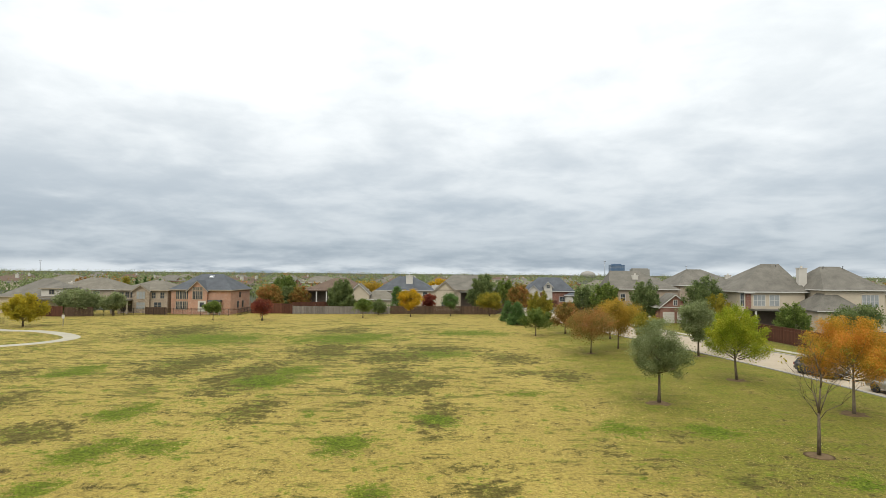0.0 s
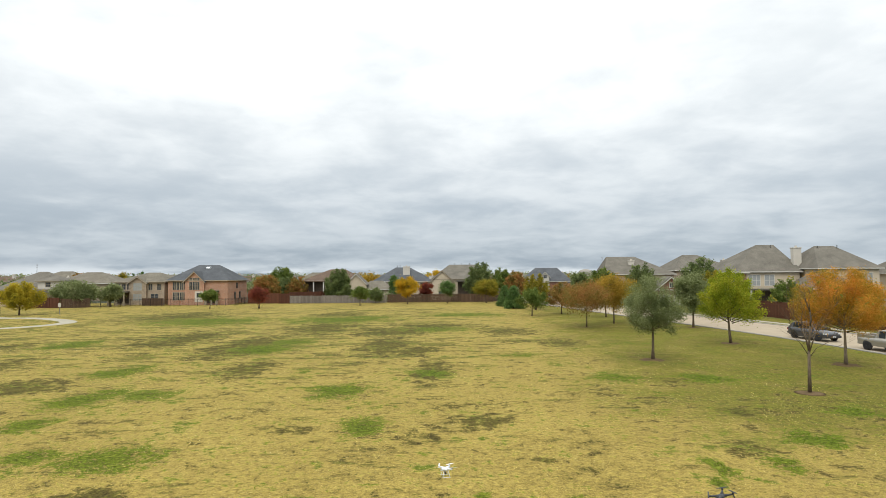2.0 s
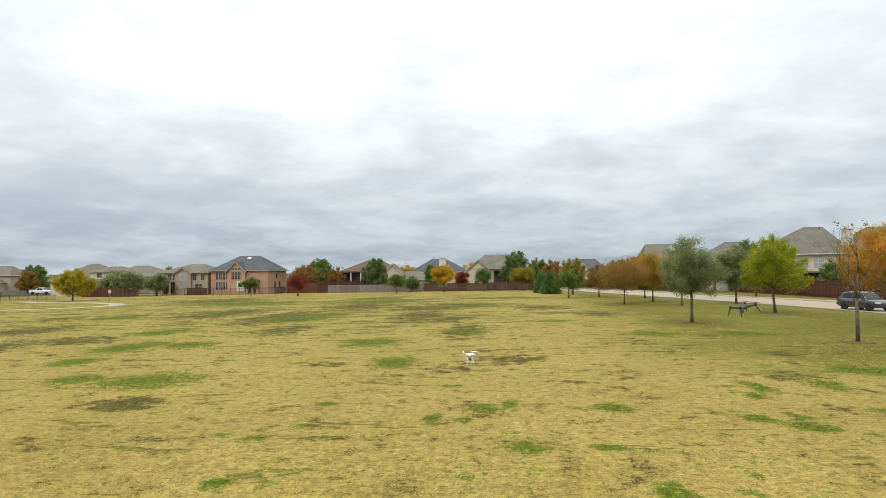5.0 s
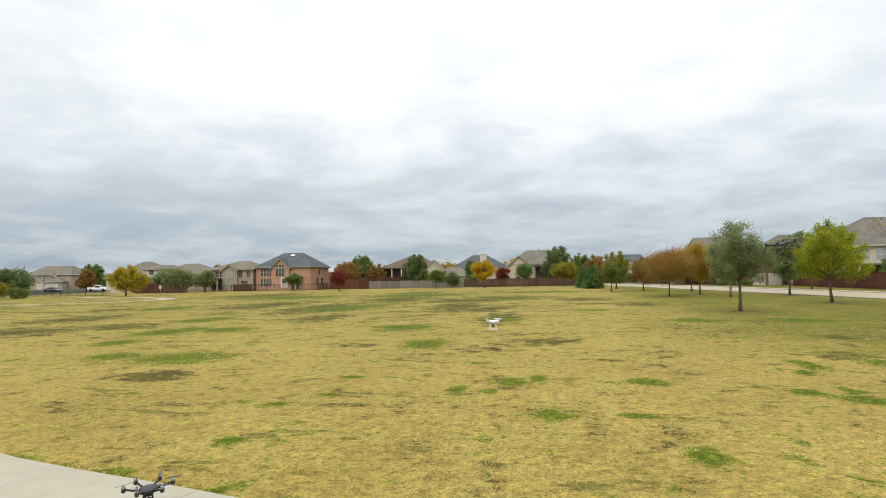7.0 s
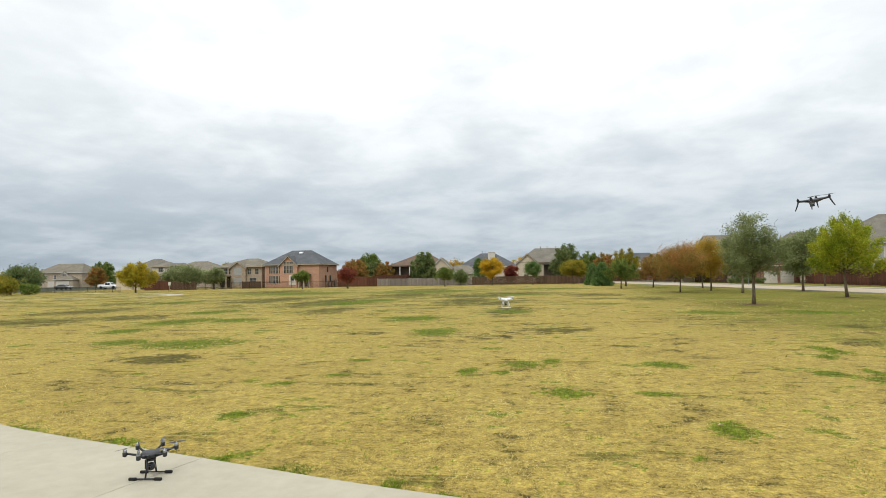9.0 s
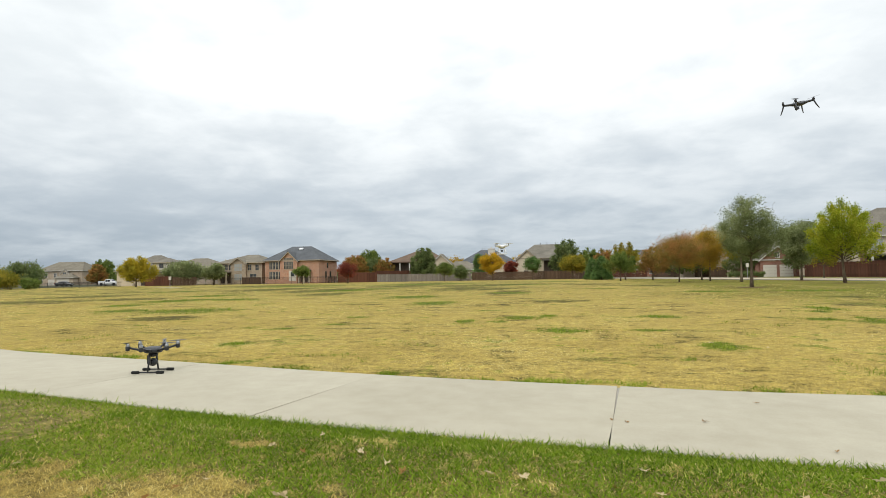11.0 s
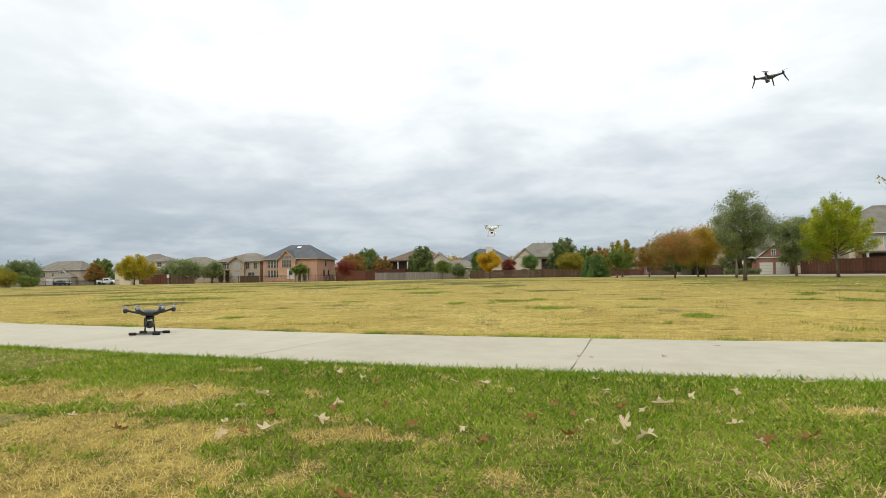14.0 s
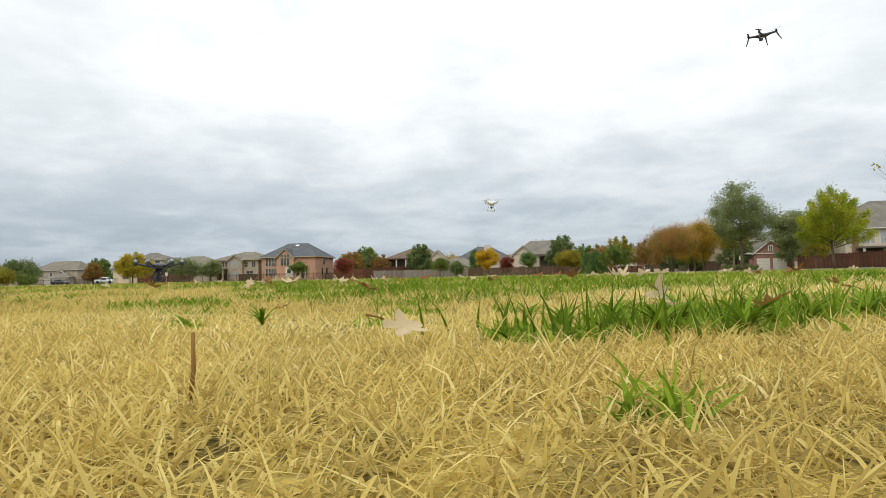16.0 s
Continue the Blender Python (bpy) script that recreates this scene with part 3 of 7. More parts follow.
VERGE_TUFT = [(-0.98, 1.54, 0.16, 0.13), (-0.23, 1.94, 0.5, 0.4), (1.14, 2.05, 0.08, 0.16), (0.68, 1.56, 0.11, 0.08), (-0.21, 1.45, 0.11, 0.07), (0.45, 1.9, 0.12, 0.16), (0.06, 1.18, 0.035, 0.05), (-0.15, 1.16, 0.06, 0.07), (0.5, 1.05, 0.2, 0.13), (0.19, 0.30, 0.03, 0.05), (-0.17, 0.88, 0.05, 0.05),
              (0.27, 0.86, 0.1, 0.07), (0.76, 1.4, 0.14, 0.08), (-0.47, 0.85, 0.03, 0.03), (-0.15, 0.86, 0.04, 0.04), (0.14, 0.67, 0.07, 0.06), (0.36, 0.8, 0.06, 0.09), (0.66, 1.08, 0.14, 0.16), (-0.73, 1.25, 0.1, 0.04), (1.2, 1.2, 0.25, 0.1)]


def lush_at(x, y):
    """Green verge on the near side of the path."""
    verge = np.where(south_of_path(x, y), 1.0, 0.0) * np.clip((y - np.interp(x, (-1.0, 0.2), (1.75, 1.5))) / 0.6, 0, 1)
    verge = verge * (1 - np.clip(blob(x, y, VERGE_DRY), 0, 1) * 1.05)
    return np.clip(np.maximum(verge, blob(x, y, VERGE_TUFT)), 0, 1)


def rise(u):
    u = np.clip(u, 0, 1)
    return u * u * (3 - 2 * u)


def ground_z(x, y):
    """The verge swells a little before it drops to the footpath."""
    x, y = np.asarray(x, float), np.asarray(y, float)
    d = path_distance(x, y) - PATH_HALF
    near = np.where(south_of_path(x, y) & (np.abs(x) < 12) & (y < 8), VERGE_RISE * rise((d - 0.02) / 0.5) * rise((3.2 - d) / 1.5), 0.0)
    if np.size(x) < 2 or np.max(y) < 50:
        return near
    d = path_distance(x, y, True) - PATH_HALF
    return near + 0.075 * rise((d - 0.15) / 0.9) * rise((9 - d) / 6)


def graded(lo, hi, inner, spans):
    """Grid lines: even steps within each span, then ever wider ones out to lo and hi."""
    out = [inner]
    for end, step in spans:
        out += list(np.linspace(out[-1], end, max(2, int(round((end - out[-1]) / step)) + 1))[1:])
    while out[-1] < hi:
        out.append(out[-1] + 1.15 * (out[-1] - out[-2]))
    while out[0] > lo:
        out.insert(0, out[0] - 1.15 * (out[1] - out[0]))
    return np.array(out)


gx = graded(-3000, 3000, -75, [(-50, 0.6), (-20, 0.7), (-6, 0.3), (-3, 0.16), (3, 0.10), (6, 0.16), (18, 0.3), (40, 0.7)])
gy = graded(-2000, 4500, -3, [(0, 0.25), (6, 0.10), (20, 0.22), (40, 0.35), (66, 0.7), (92, 0.6), (130, 0.9)])
GX, GY = np.meshgrid(gx, gy)
nx, ny = len(gx), len(gy)
flat_ids = np.arange(nx * ny).reshape(ny, nx)
quads = np.stack([flat_ids[:-1, :-1], flat_ids[:-1, 1:], flat_ids[1:, 1:], flat_ids[1:, :-1]], -1).reshape(-1, 4)
ground = mesh_from("ground", np.stack([GX.ravel(), GY.ravel(), ground_z(GX, GY).ravel()], 1), quads, LAWN)
tagged(ground, "dormant straw-coloured park lawn with green and bare patches", "lawn", kind="structure")
side_green = np.clip((GX - 2 - 0.08 * GY) / 9, 0, 1) * np.clip((GY - 9) / 14, 0, 1) * 0.60 + 0.30 * np.clip((GY - 18) / 10, 0, 1)
wild = np.clip((-GX - 1) / 8, 0, 1) * np.clip((GY - 16) / 8, 0, 1) * np.clip((95 - GY) / 30, 0, 1)
GREEN_ALL, DARK_ALL = GREEN_FAR + GREEN_MIDDLE + GREEN_NEAR, DARK_FAR + DARK_MIDDLE
for name, values in (("green", 0.95 * blob(GX, GY, GREEN_ALL) + 0.10 * wild), ("dark", np.maximum(0.92 * blob(GX, GY, DARK_ALL), 0.42 * blob(GX, GY, SPECKLE)) + 0.08 * wild), ("lush", lush_at(GX, GY)), ("tint", side_green), ("thatch", south_of_path(GX, GY) * np.clip((GY - 0.9) / 0.6, 0, 1) * np.clip((7.5 - GY) / 2, 0, 1)), ("thin", np.clip((GY - 14) / 16, 0, 1)),
                     ("wild", 0.22 + 0.48 * np.clip((12 - GX) / 14, 0, 1) * np.clip((GY - 26) / 22, 0, 1) * np.clip((122 - GY) / 16, 0, 1)),
                     ("town", np.clip(np.maximum((GY - 134) / 3, np.maximum((GX - 45) / 2, (-105 - GX) / 6)), 0, 1))):
    ground.data.attributes.new(name, "FLOAT", "POINT").data.foreach_set("value", values.ravel().astype(np.float32))


def ribbon(name, line, left, right, z0, z1, material, parent=None, bevel=0.012):
    """A slab along a plan line, from offset left to offset right."""
    nrm = normals_of(line)
    a, b = line + nrm * left, line + nrm * right
    rows = [np.column_stack([a, np.full(len(a), z0)]), np.column_stack([a, np.full(len(a), z1 - bevel)]),
            np.column_stack([a + (b - a) * (bevel / abs(left - right)), np.full(len(a), z1)]), np.column_stack([b - (b - a) * (bevel / abs(left - right)), np.full(len(a), z1)]),
            np.column_stack([b, np.full(len(a), z1 - bevel)]), np.column_stack([b, np.full(len(a), z0)])]
    n = len(line)
    faces = [(r * n + i, (r + 1) * n + i, (r + 1) * n + i + 1, r * n + i + 1) for r in range(5) for i in range(n - 1)]
    faces += [tuple(r * n for r in range(6))[::-1], tuple(r * n + n - 1 for r in range(6))]
    return mesh_from(name, np.concatenate(rows), faces, material, parent)


def resample(line, step):
    s = np.concatenate([[0], np.cumsum(np.linalg.norm(np.diff(line, axis=0), axis=1))])
    u = np.arange(0, s[-1], step)
    return np.column_stack([np.interp(u, s, line[:, 0]), np.interp(u, s, line[:, 1])]), u


footpath = tagged(new("pavement"), "pale concrete park footpath with tooled joints", "footpath", kind="structure")
dense, along = resample(PATH_LINE, 0.25)
# joints every 2.75 m, one of them at the landing place
start = int(np.argmin(np.hypot(dense[:, 0] - 0.53, dense[:, 1] - 5.3)))
cuts = list(range(start % 11, len(dense), 11))
for a, b in zip(cuts, cuts[1:]):
    piece = dense[a:b + 1].copy()
    d0, d1 = piece[1] - piece[0], piece[-1] - piece[-2]
    piece[0] += d0 / np.linalg.norm(d0) * 0.004
    piece[-1] -= d1 / np.linalg.norm(d1) * 0.004
    ribbon("slab", piece, PATH_HALF, -PATH_HALF, -0.06, 0.016, WALKWAY, footpath)
ribbon("joint_bed", dense, PATH_HALF - 0.02, -PATH_HALF + 0.02, -0.06, 0.004, KERB, footpath)

road = tagged(new("road"), "pale concrete residential street with low kerbs", "street", kind="structure")
road_fine, _ = resample(ROAD_NEAR, 2.0)
ribbon("road_surface", road_fine, 0.0, -ROAD_WIDE, -0.2, 0.02, ROAD, road)
ribbon("kerb", road_fine, 0.28, 0.0, -0.2, 0.10, KERB, road, 0.03)
ribbon("kerb", road_fine, -ROAD_WIDE, -ROAD_WIDE - 0.28, -0.2, 0.10, KERB, road, 0.03)
ribbon("roadside_walk", road_fine, -ROAD_WIDE - 1.6, -ROAD_WIDE - 2.8, -0.2, 0.045, WALKWAY, road)

# ---- trees ----


def random_unit(rng, n):
    v = rng.normal(size=(n, 3))
    return v / np.linalg.norm(v, axis=1)[:, None]


def leaf_cards(rng, centres, size, droop=0.0):
    """Small pointed leaves or sprays, one island each."""
    n = len(centres)
    d, w = random_unit(rng, n), random_unit(rng, n)
    d[:, 2] -= droop
    d /= np.linalg.norm(d, axis=1)[:, None]
    w -= d * (w * d).sum(1)[:, None]
    w /= np.linalg.norm(w, axis=1)[:, None]
    nrm = np.cross(d, w)
    s = size * rng.uniform(0.6, 1.35, (n, 1))
    v = np.stack([centres - d * s, centres + w * s * 0.55 + nrm * s * 0.15, centres + d * s, centres - w * s * 0.55 + nrm * s * 0.15], 1).reshape(-1, 3)
    return v, np.arange(n * 4).reshape(n, 4)


def limb_path(rng, a, b, bend, n=5):
    a, b = np.array(a, float), np.array(b, float)
    off = rng.normal(size=3) * bend
    return [tuple(a + (b - a) * u + off * math.sin(math.pi * u) + np.array((0, 0, 0.25 * bend)) * math.sin(math.pi * u)) for u in np.linspace(0, 1, n)]


def tree(name, at, height, wide, clear_stem, leaf, label, seed, leaves=6000, size=0.13, stem=0.16, forks=1, shape="round", bark=None, lean=(0, 0), soil=0.0, category="tree", clumps=90, loose=0.22, group="park trees", gaps=0.0):
    rng = np.random.default_rng(seed)
    more = (3.9 if at[1] < 60 else 2.3) if group == "park trees" else 1.35
    height, wide = height * (0.96 if shape in ("cone", "branchy") else 0.93), wide * (0.9 if group == "park trees" else 0.95)
    leaves, size = int(leaves * more), size * (0.86 / math.sqrt(more))
    thing = empty(name, pose(at[0], at[1], 0, 0, 0, 0), label, category, group)
    bm = bmesh.new()
    top = clear_stem + (height - clear_stem) * 0.75
    mid_z, half_h, r = (height + clear_stem) / 2, (height - clear_stem) / 2, wide / 2
    for k in range(forks):
        a = rng.uniform(0, 6.28)
        spread = 0.0 if forks == 1 else 0.28 * r
        foot = (0.12 * math.cos(a) * (forks > 1), 0.12 * math.sin(a) * (forks > 1), -0.05)
        tip = (lean[0] + spread * math.cos(a), lean[1] + spread * math.sin(a), top)
        mids = limb_path(rng, foot, tip, 0.018 * r, 7)
        rad = [stem * 1.35] + [stem * (1 - 0.85 * u) for u in np.linspace(0.05, 1, 6)]
        tube(bm, mids, rad, 10)
        for _ in range(0 if shape == "branchy" else int(11 / forks) + 2):
            u = rng.uniform(0.42, 0.95)
            i = u * 6
            p0, p1 = np.array(mids[int(i)]), np.array(mids[min(int(i) + 1, 6)])
            root = p0 + (p1 - p0) * (i % 1)
            ang = rng.uniform(0, 6.28)
            reach = r * rng.uniform(0.45, 0.8)
            end = np.array((reach * math.cos(ang), reach * math.sin(ang), min(height * 0.86, root[2] + rng.uniform(0.15, 0.75) * half_h * 1.1)))
            lp = limb_path(rng, root, end, 0.12 * r, 5)
            r0 = stem * (1 - 0.85 * u) * 0.75
            tube(bm, lp, [r0, r0 * 0.75, r0 * 0.5, r0 * 0.32, 0.012], 6)
            for _ in range(3):
                q = np.array(lp[rng.integers(2, 5)])
                e = q + random_unit(rng, 1)[0] * r * 0.22 + np.array((0, 0, 0.04 * r))
                e[2] = min(e[2], height * 0.93)
                tube(bm, limb_path(rng, q, e, 0.03 * r, 3), [r0 * 0.35, r0 * 0.2, 0.008], 5)
    boughs = []
    if shape == "branchy":
        # boughs rise from the stem, low ones long and spreading, high ones short and upright
        n = max(16, clumps // 4)
        for k in range(n):
            u = (k + 0.5) / n
            a = k * 2.39996 + rng.uniform(-0.4, 0.4)
            z0 = clear_stem * 0.85 + u * 0.45 * (height - clear_stem)
            reach = r * (1 - 0.68 * u ** 2.1) * rng.uniform(0.72, 1.08)
            z1 = clear_stem + (0.16 + 0.84 * u ** 0.8) * (height - clear_stem) * rng.uniform(0.88, 1.0)
            root = np.array((0.06 * r * math.cos(a), 0.06 * r * math.sin(a), z0))
            end = np.array((lean[0] * u + reach * math.cos(a), lean[1] * u + reach * math.sin(a), z1))
            knee = root * 0.45 + end * 0.55 + np.array((0.12 * reach * math.cos(a), 0.12 * reach * math.sin(a), -0.05 * (z1 - z0)))
            line = [root, (root + knee) / 2 + rng.normal(size=3) * 0.03 * r, knee, (knee + end) / 2 + rng.normal(size=3) * 0.04 * r, end]
            r0 = stem * (0.5 - 0.3 * u)
            tube(bm, [tuple(p) for p in line], [r0, r0 * 0.75, r0 * 0.5, r0 * 0.3, 0.01], 5)
            for w in np.linspace(0.32, 1.0, 9):
                i = w * 3.999
                boughs.append((*(line[int(i)] * (1 - i % 1) + line[min(int(i) + 1, 4)] * (i % 1)), (0.13 - 0.075 * w) * 2.0))
    part("trunk", bm, bark or BARK, thing)
    # crown: clumps fill a lumpy volume, leaves gather round the clumps
    c = random_unit(rng, clumps * 3)
    lump = np.array([0.90 + 0.30 * noise.noise(Vector(v * 1.7) + Vector((seed * 3.1, 0, 0))) for v in c])
    depth = rng.uniform(0.12, 1.0, len(c)) ** 0.42 * (1.0 - 0.75 * loose)
    zrel = c[:, 2] * depth * lump
    if shape == "round":
        prof = np.ones(len(c))
    elif shape == "spread":
        prof = np.where(zrel < 0, 1.0 + 0.15 * zrel, 1.0)
    elif shape == "cone":
        prof = np.clip(0.62 - zrel * 0.58, 0.05, 1.2) / 0.85
    elif shape == "oval":
        prof = np.clip(1.0 - 0.25 * zrel, 0.3, 1.2)
    elif shape == "flame":
        prof = np.clip(0.85 - 0.42 * zrel, 0.2, 1.2)
    else:
        prof = np.ones(len(c))
    pts = np.stack([c[:, 0] * depth * lump * r * prof, c[:, 1] * depth * lump * r * prof, mid_z + zrel * half_h], 1)
    if shape == "cone":
        cu = rng.random(len(c)) ** 1.5
        ca, cr = rng.uniform(0, 6.283, len(c)), np.sqrt(rng.uniform(0.25, 1.0, len(c))) * r * (1 - cu) ** 0.75 * 0.88
        pts = np.stack([cr * np.cos(ca), cr * np.sin(ca), clear_stem + 0.25 + cu * (height - clear_stem) * 0.95], 1)
    pts[:, 0] += lean[0] * (pts[:, 2] / height)
    pts[:, 1] += lean[1] * (pts[:, 2] / height)
    pts = pts[:clumps]
    if shape == "flame":
        for _ in range(9):
            a, q = rng.uniform(0, 6.28), r * rng.uniform(0.1, 0.62)
            tipz = height * rng.uniform(0.86, 1.0) * (1 - 0.22 * (q / r))
            for u in range(5):
                pts[rng.integers(0, clumps)] = (q * math.cos(a), q * math.sin(a), tipz - u * 0.32)
    per = rng.multinomial(leaves, rng.dirichlet(np.full(clumps, 4.0)))
    centres = np.repeat(pts, per, 0) + rng.normal(size=(leaves, 3)) * np.array((1, 1, 0.8)) * loose * r
    if boughs:
        bt = np.array(boughs)
        pick = rng.integers(0, len(bt), leaves)
        centres = bt[pick, :3] + rng.normal(size=(leaves, 3)) * (bt[pick, 3:] * r * 0.62) * np.array((1, 1, 0.85))
    centres = centres[(centres[:, 2] > clear_stem * 0.72) & (centres[:, 2] < height * rng.uniform(0.98, 1.12, len(centres)))]
    v, f = leaf_cards(rng, centres, size)
    mesh_from("crown", v, f, LEAF[leaf], thing)
    if soil:
        ring = bmesh.new()
        n = 18
        inner = ring.verts.new((0, 0, 0.05))
        outer = [ring.verts.new((soil * rng.uniform(0.6, 1.25) * math.cos(6.283 * k / n), soil * rng.uniform(0.6, 1.25) * math.sin(6.283 * k / n), 0.006)) for k in range(n)]
        for k in range(n):
            ring.faces.new((inner, outer[k], outer[(k + 1) % n]))
        part("soil_ring", ring, MULCH, thing, "ring of bare dark soil")
    return thing


tree("live_oak", (14.55, 42.9), 6.65, 5.6, 1.45, "olive", "rounded grey-green live oak with a bare soil ring", 11, 8000, 0.115, 0.11, soil=1.0, clumps=170, loose=0.09)
tree("live_oak", (28.2, 67.9), 7.4, 5.6, 1.5, "olive", "grey-green live oak beside the street", 12, 7500, 0.17, 0.115, soil=0.7, clumps=120, loose=0.12)
tree("maple_tree", (25.1, 52.6), 7.3, 5.7, 2.1, "green", "bright green maple with a spiky crown", 13, 8500, 0.14, 0.11, shape="branchy", soil=0.9, clumps=120)
tree("pistache_tree", (26.9, 40.0), 7.1, 7.1, 2.6, "orange", "broad orange autumn pistache with a forked stem", 14, 17000, 0.105, 0.10, shape="branchy", soil=1.0, clumps=150, bark=BARK_PALE)
tree("pistache_tree", (15.9, 69.1), 6.0, 7.0, 1.5, "rust", "rust-brown autumn pistache on the lawn", 15, 9000, 0.12, 0.075, shape="spread", soil=0.5, clumps=120, loose=0.14)
tree("pistache_tree", (20.6, 74.0), 7.2, 7.6, 1.7, "gold", "golden-brown autumn pistache beside the street", 16, 10000, 0.13, 0.09, shape="spread", clumps=130, loose=0.14)
tree("street_tree", (21.3, 65.4), 5.6, 3.8, 2.4, "lime", "slim pale-stemmed tree near the kerb", 30, 3000, 0.15, 0.12, clumps=50, loose=0.16, bark=BARK_PALE)
tree("street_tree", (17.4, 92.0), 5.4, 5.4, 1.2, "rust", "small brown-red tree with twin stems", 17, 5000, 0.17, 0.1, shape="branchy", clumps=90)
tree("street_tree", (22.6, 85.0), 6.2, 5.4, 1.6, "gold", "thin golden tree near the kerb", 18, 4500, 0.17, 0.1, shape="branchy", clumps=90)
tree("young_tree", (12.1, 88.0), 4.5, 5.2, 1.4, "leafy", "small round green tree on the lawn", 19, 4500, 0.15, 0.09, shape="branchy", clumps=90)
tree("street_tree", (15.0, 103.0), 6.8, 6.0, 1.5, "lime", "yellow-green turning tree near the street", 20, 4500, 0.2, 0.12, shape="branchy", clumps=90)
tree("juniper", (11.5, 107.0), 4.2, 4.8, 0.05, "pine", "dense dark green juniper, branched to the ground", 21, 8000, 0.17, 0.14, shape="cone", clumps=110, loose=0.12)
tree("juniper", (10.6, 115.0), 4.0, 3.8, 0.05, "pine", "dense dark green juniper, branched to the ground", 22, 5500, 0.2, 0.14, shape="cone", clumps=90, loose=0.12)
tree("autumn_tree", (-9.5, 124.0), 6.7, 6.2, 1.6, "yellow", "round golden-yellow tree in front of the fence", 23, 6500, 0.2, 0.12, clumps=80, loose=0.12)
tree("young_tree", (-19.2, 120.0), 4.4, 4.6, 1.0, "leafy", "small round green tree in front of the fence", 24, 3000, 0.19, 0.1, clumps=50, loose=0.15)
tree("young_tree", (-0.9, 127.0), 5.6, 4.8, 1.5, "pine", "small grey-green tree in front of the fence", 25, 2600, 0.2, 0.1, clumps=50, loose=0.16)
tree("autumn_tree", (7.8, 128.0), 5.7, 7.2, 1.5, "lime", "low yellow-green tree in front of the fence", 26, 5000, 0.22, 0.11, clumps=70, loose=0.14)
tree("young_tree", (-47.0, 111.0), 4.3, 4.0, 1.3, "leafy", "small round green tree on the lawn", 27, 3000, 0.18, 0.08, clumps=50, loose=0.15)
tree("redbud_tree", (-37.4, 111.0), 4.8, 5.2, 1.0, "red", "low crimson autumn tree on the lawn", 28, 2600, 0.18, 0.08, forks=2, clumps=60, loose=0.15)
tree("willow_oak", (-71.5, 94.0), 5.9, 7.6, 1.2, "amber", "spreading yellow-green tree beside the footpath", 29, 6500, 0.2, 0.13, shape="branchy", clumps=110)
G = "trees beyond the park"
tree("live_oak", (-77.5, 119.0), 6.0, 8.0, 0.6, "olive", "broad grey-green live oak before the fence", 41, 5500, 0.26, 0.2, clumps=90, loose=0.14, group=G)
tree("live_oak", (-71.5, 119.5), 5.4, 5.5, 1.0, "olive", "broad grey-green live oak before the fence", 42, 4000, 0.24, 0.2, clumps=70, loose=0.14, group=G)
tree("live_oak", (-82.5, 122.0), 5.8, 7.0, 0.6, "olive", "broad grey-green live oak before the fence", 43, 4500, 0.26, 0.2, clumps=80, loose=0.14, group=G)
tree("autumn_tree", (-43.2, 133.5), 7.2, 7.0, 0.8, "rust", "rust-orange garden tree behind the fence", 44, 5500, 0.25, 0.15, shape="branchy", clumps=120, group=G)
tree("garden_tree", (-44.5, 151.0), 9.6, 7.5, 1.5, "leafy", "tall green garden tree behind a house", 45, 5000, 0.28, 0.15, shape="branchy", clumps=120, group=G)
tree("garden_tree", (-41.6, 143.0), 6.6, 5.5, 0.8, "dark", "dark green garden tree behind the fence", 46, 4000, 0.26, 0.15, shape="branchy", clumps=120, group=G)
tree("autumn_tree", (-38.2, 142.0), 6.4, 5.8, 0.8, "rust", "rust-red garden tree behind the fence", 47, 4000, 0.26, 0.15, shape="branchy", clumps=120, group=G)
tree("garden_tree", (-26.3, 133.5), 8.5, 7.8, 0.5, "dark", "large dense green garden tree behind the fence", 48, 8000, 0.25, 0.2, shape="branchy", clumps=120, group=G)
tree("shrub", (-17.0, 128.0), 4.0, 4.2, 0.1, "dark", "dark green shrub beside the fence", 49, 2500, 0.2, 0.08, clumps=50, loose=0.16, group=G, category="shrub")
tree("garden_tree", (-13.6, 136.5), 6.2, 4.4, 0.4, "pine", "dark green conifer behind the fence", 50, 3500, 0.25, 0.12, shape="cone", clumps=60, loose=0.14, group=G)
tree("garden_tree", (-6.2, 138.0), 5.0, 4.2, 0.4, "red", "dark red-leaved garden tree behind the fence", 51, 2500, 0.25, 0.1, clumps=50, loose=0.14, group=G)
tree("garden_tree", (-5.0, 186.0), 8.8, 8.0, 1.0, "yellow", "bright yellow tree among the roofs", 52, 3500, 0.36, 0.15, clumps=60, loose=0.15, group=G)
tree("garden_tree", (-26.0, 178.0), 7.6, 12.0, 1.0, "gold", "wide golden tree among the roofs", 53, 4000, 0.38, 0.15, clumps=70, loose=0.15, group=G)
tree("garden_tree", (7.0, 139.0), 9.9, 8.2, 1.0, "dark", "large green garden tree behind the fence", 54, 8000, 0.26, 0.2, shape="branchy", clumps=120, group=G)
tree("garden_tree", (16.5, 146.0), 7.6, 6.8, 1.0, "rust", "rust-orange garden tree behind the fence", 55, 4500, 0.28, 0.15, shape="branchy", clumps=120, group=G)
tree("garden_tree", (14.5, 162.0), 8.8, 7.0, 1.0, "leafy", "green garden tree among the roofs", 56, 4000, 0.32, 0.15, shape="branchy", clumps=120, group=G)
tree("garden_tree", (33.6, 128.0), 8.4, 7.0, 0.8, "leafy", "green garden tree behind the street fence", 57, 6000, 0.26, 0.15, shape="branchy", clumps=120, group=G)
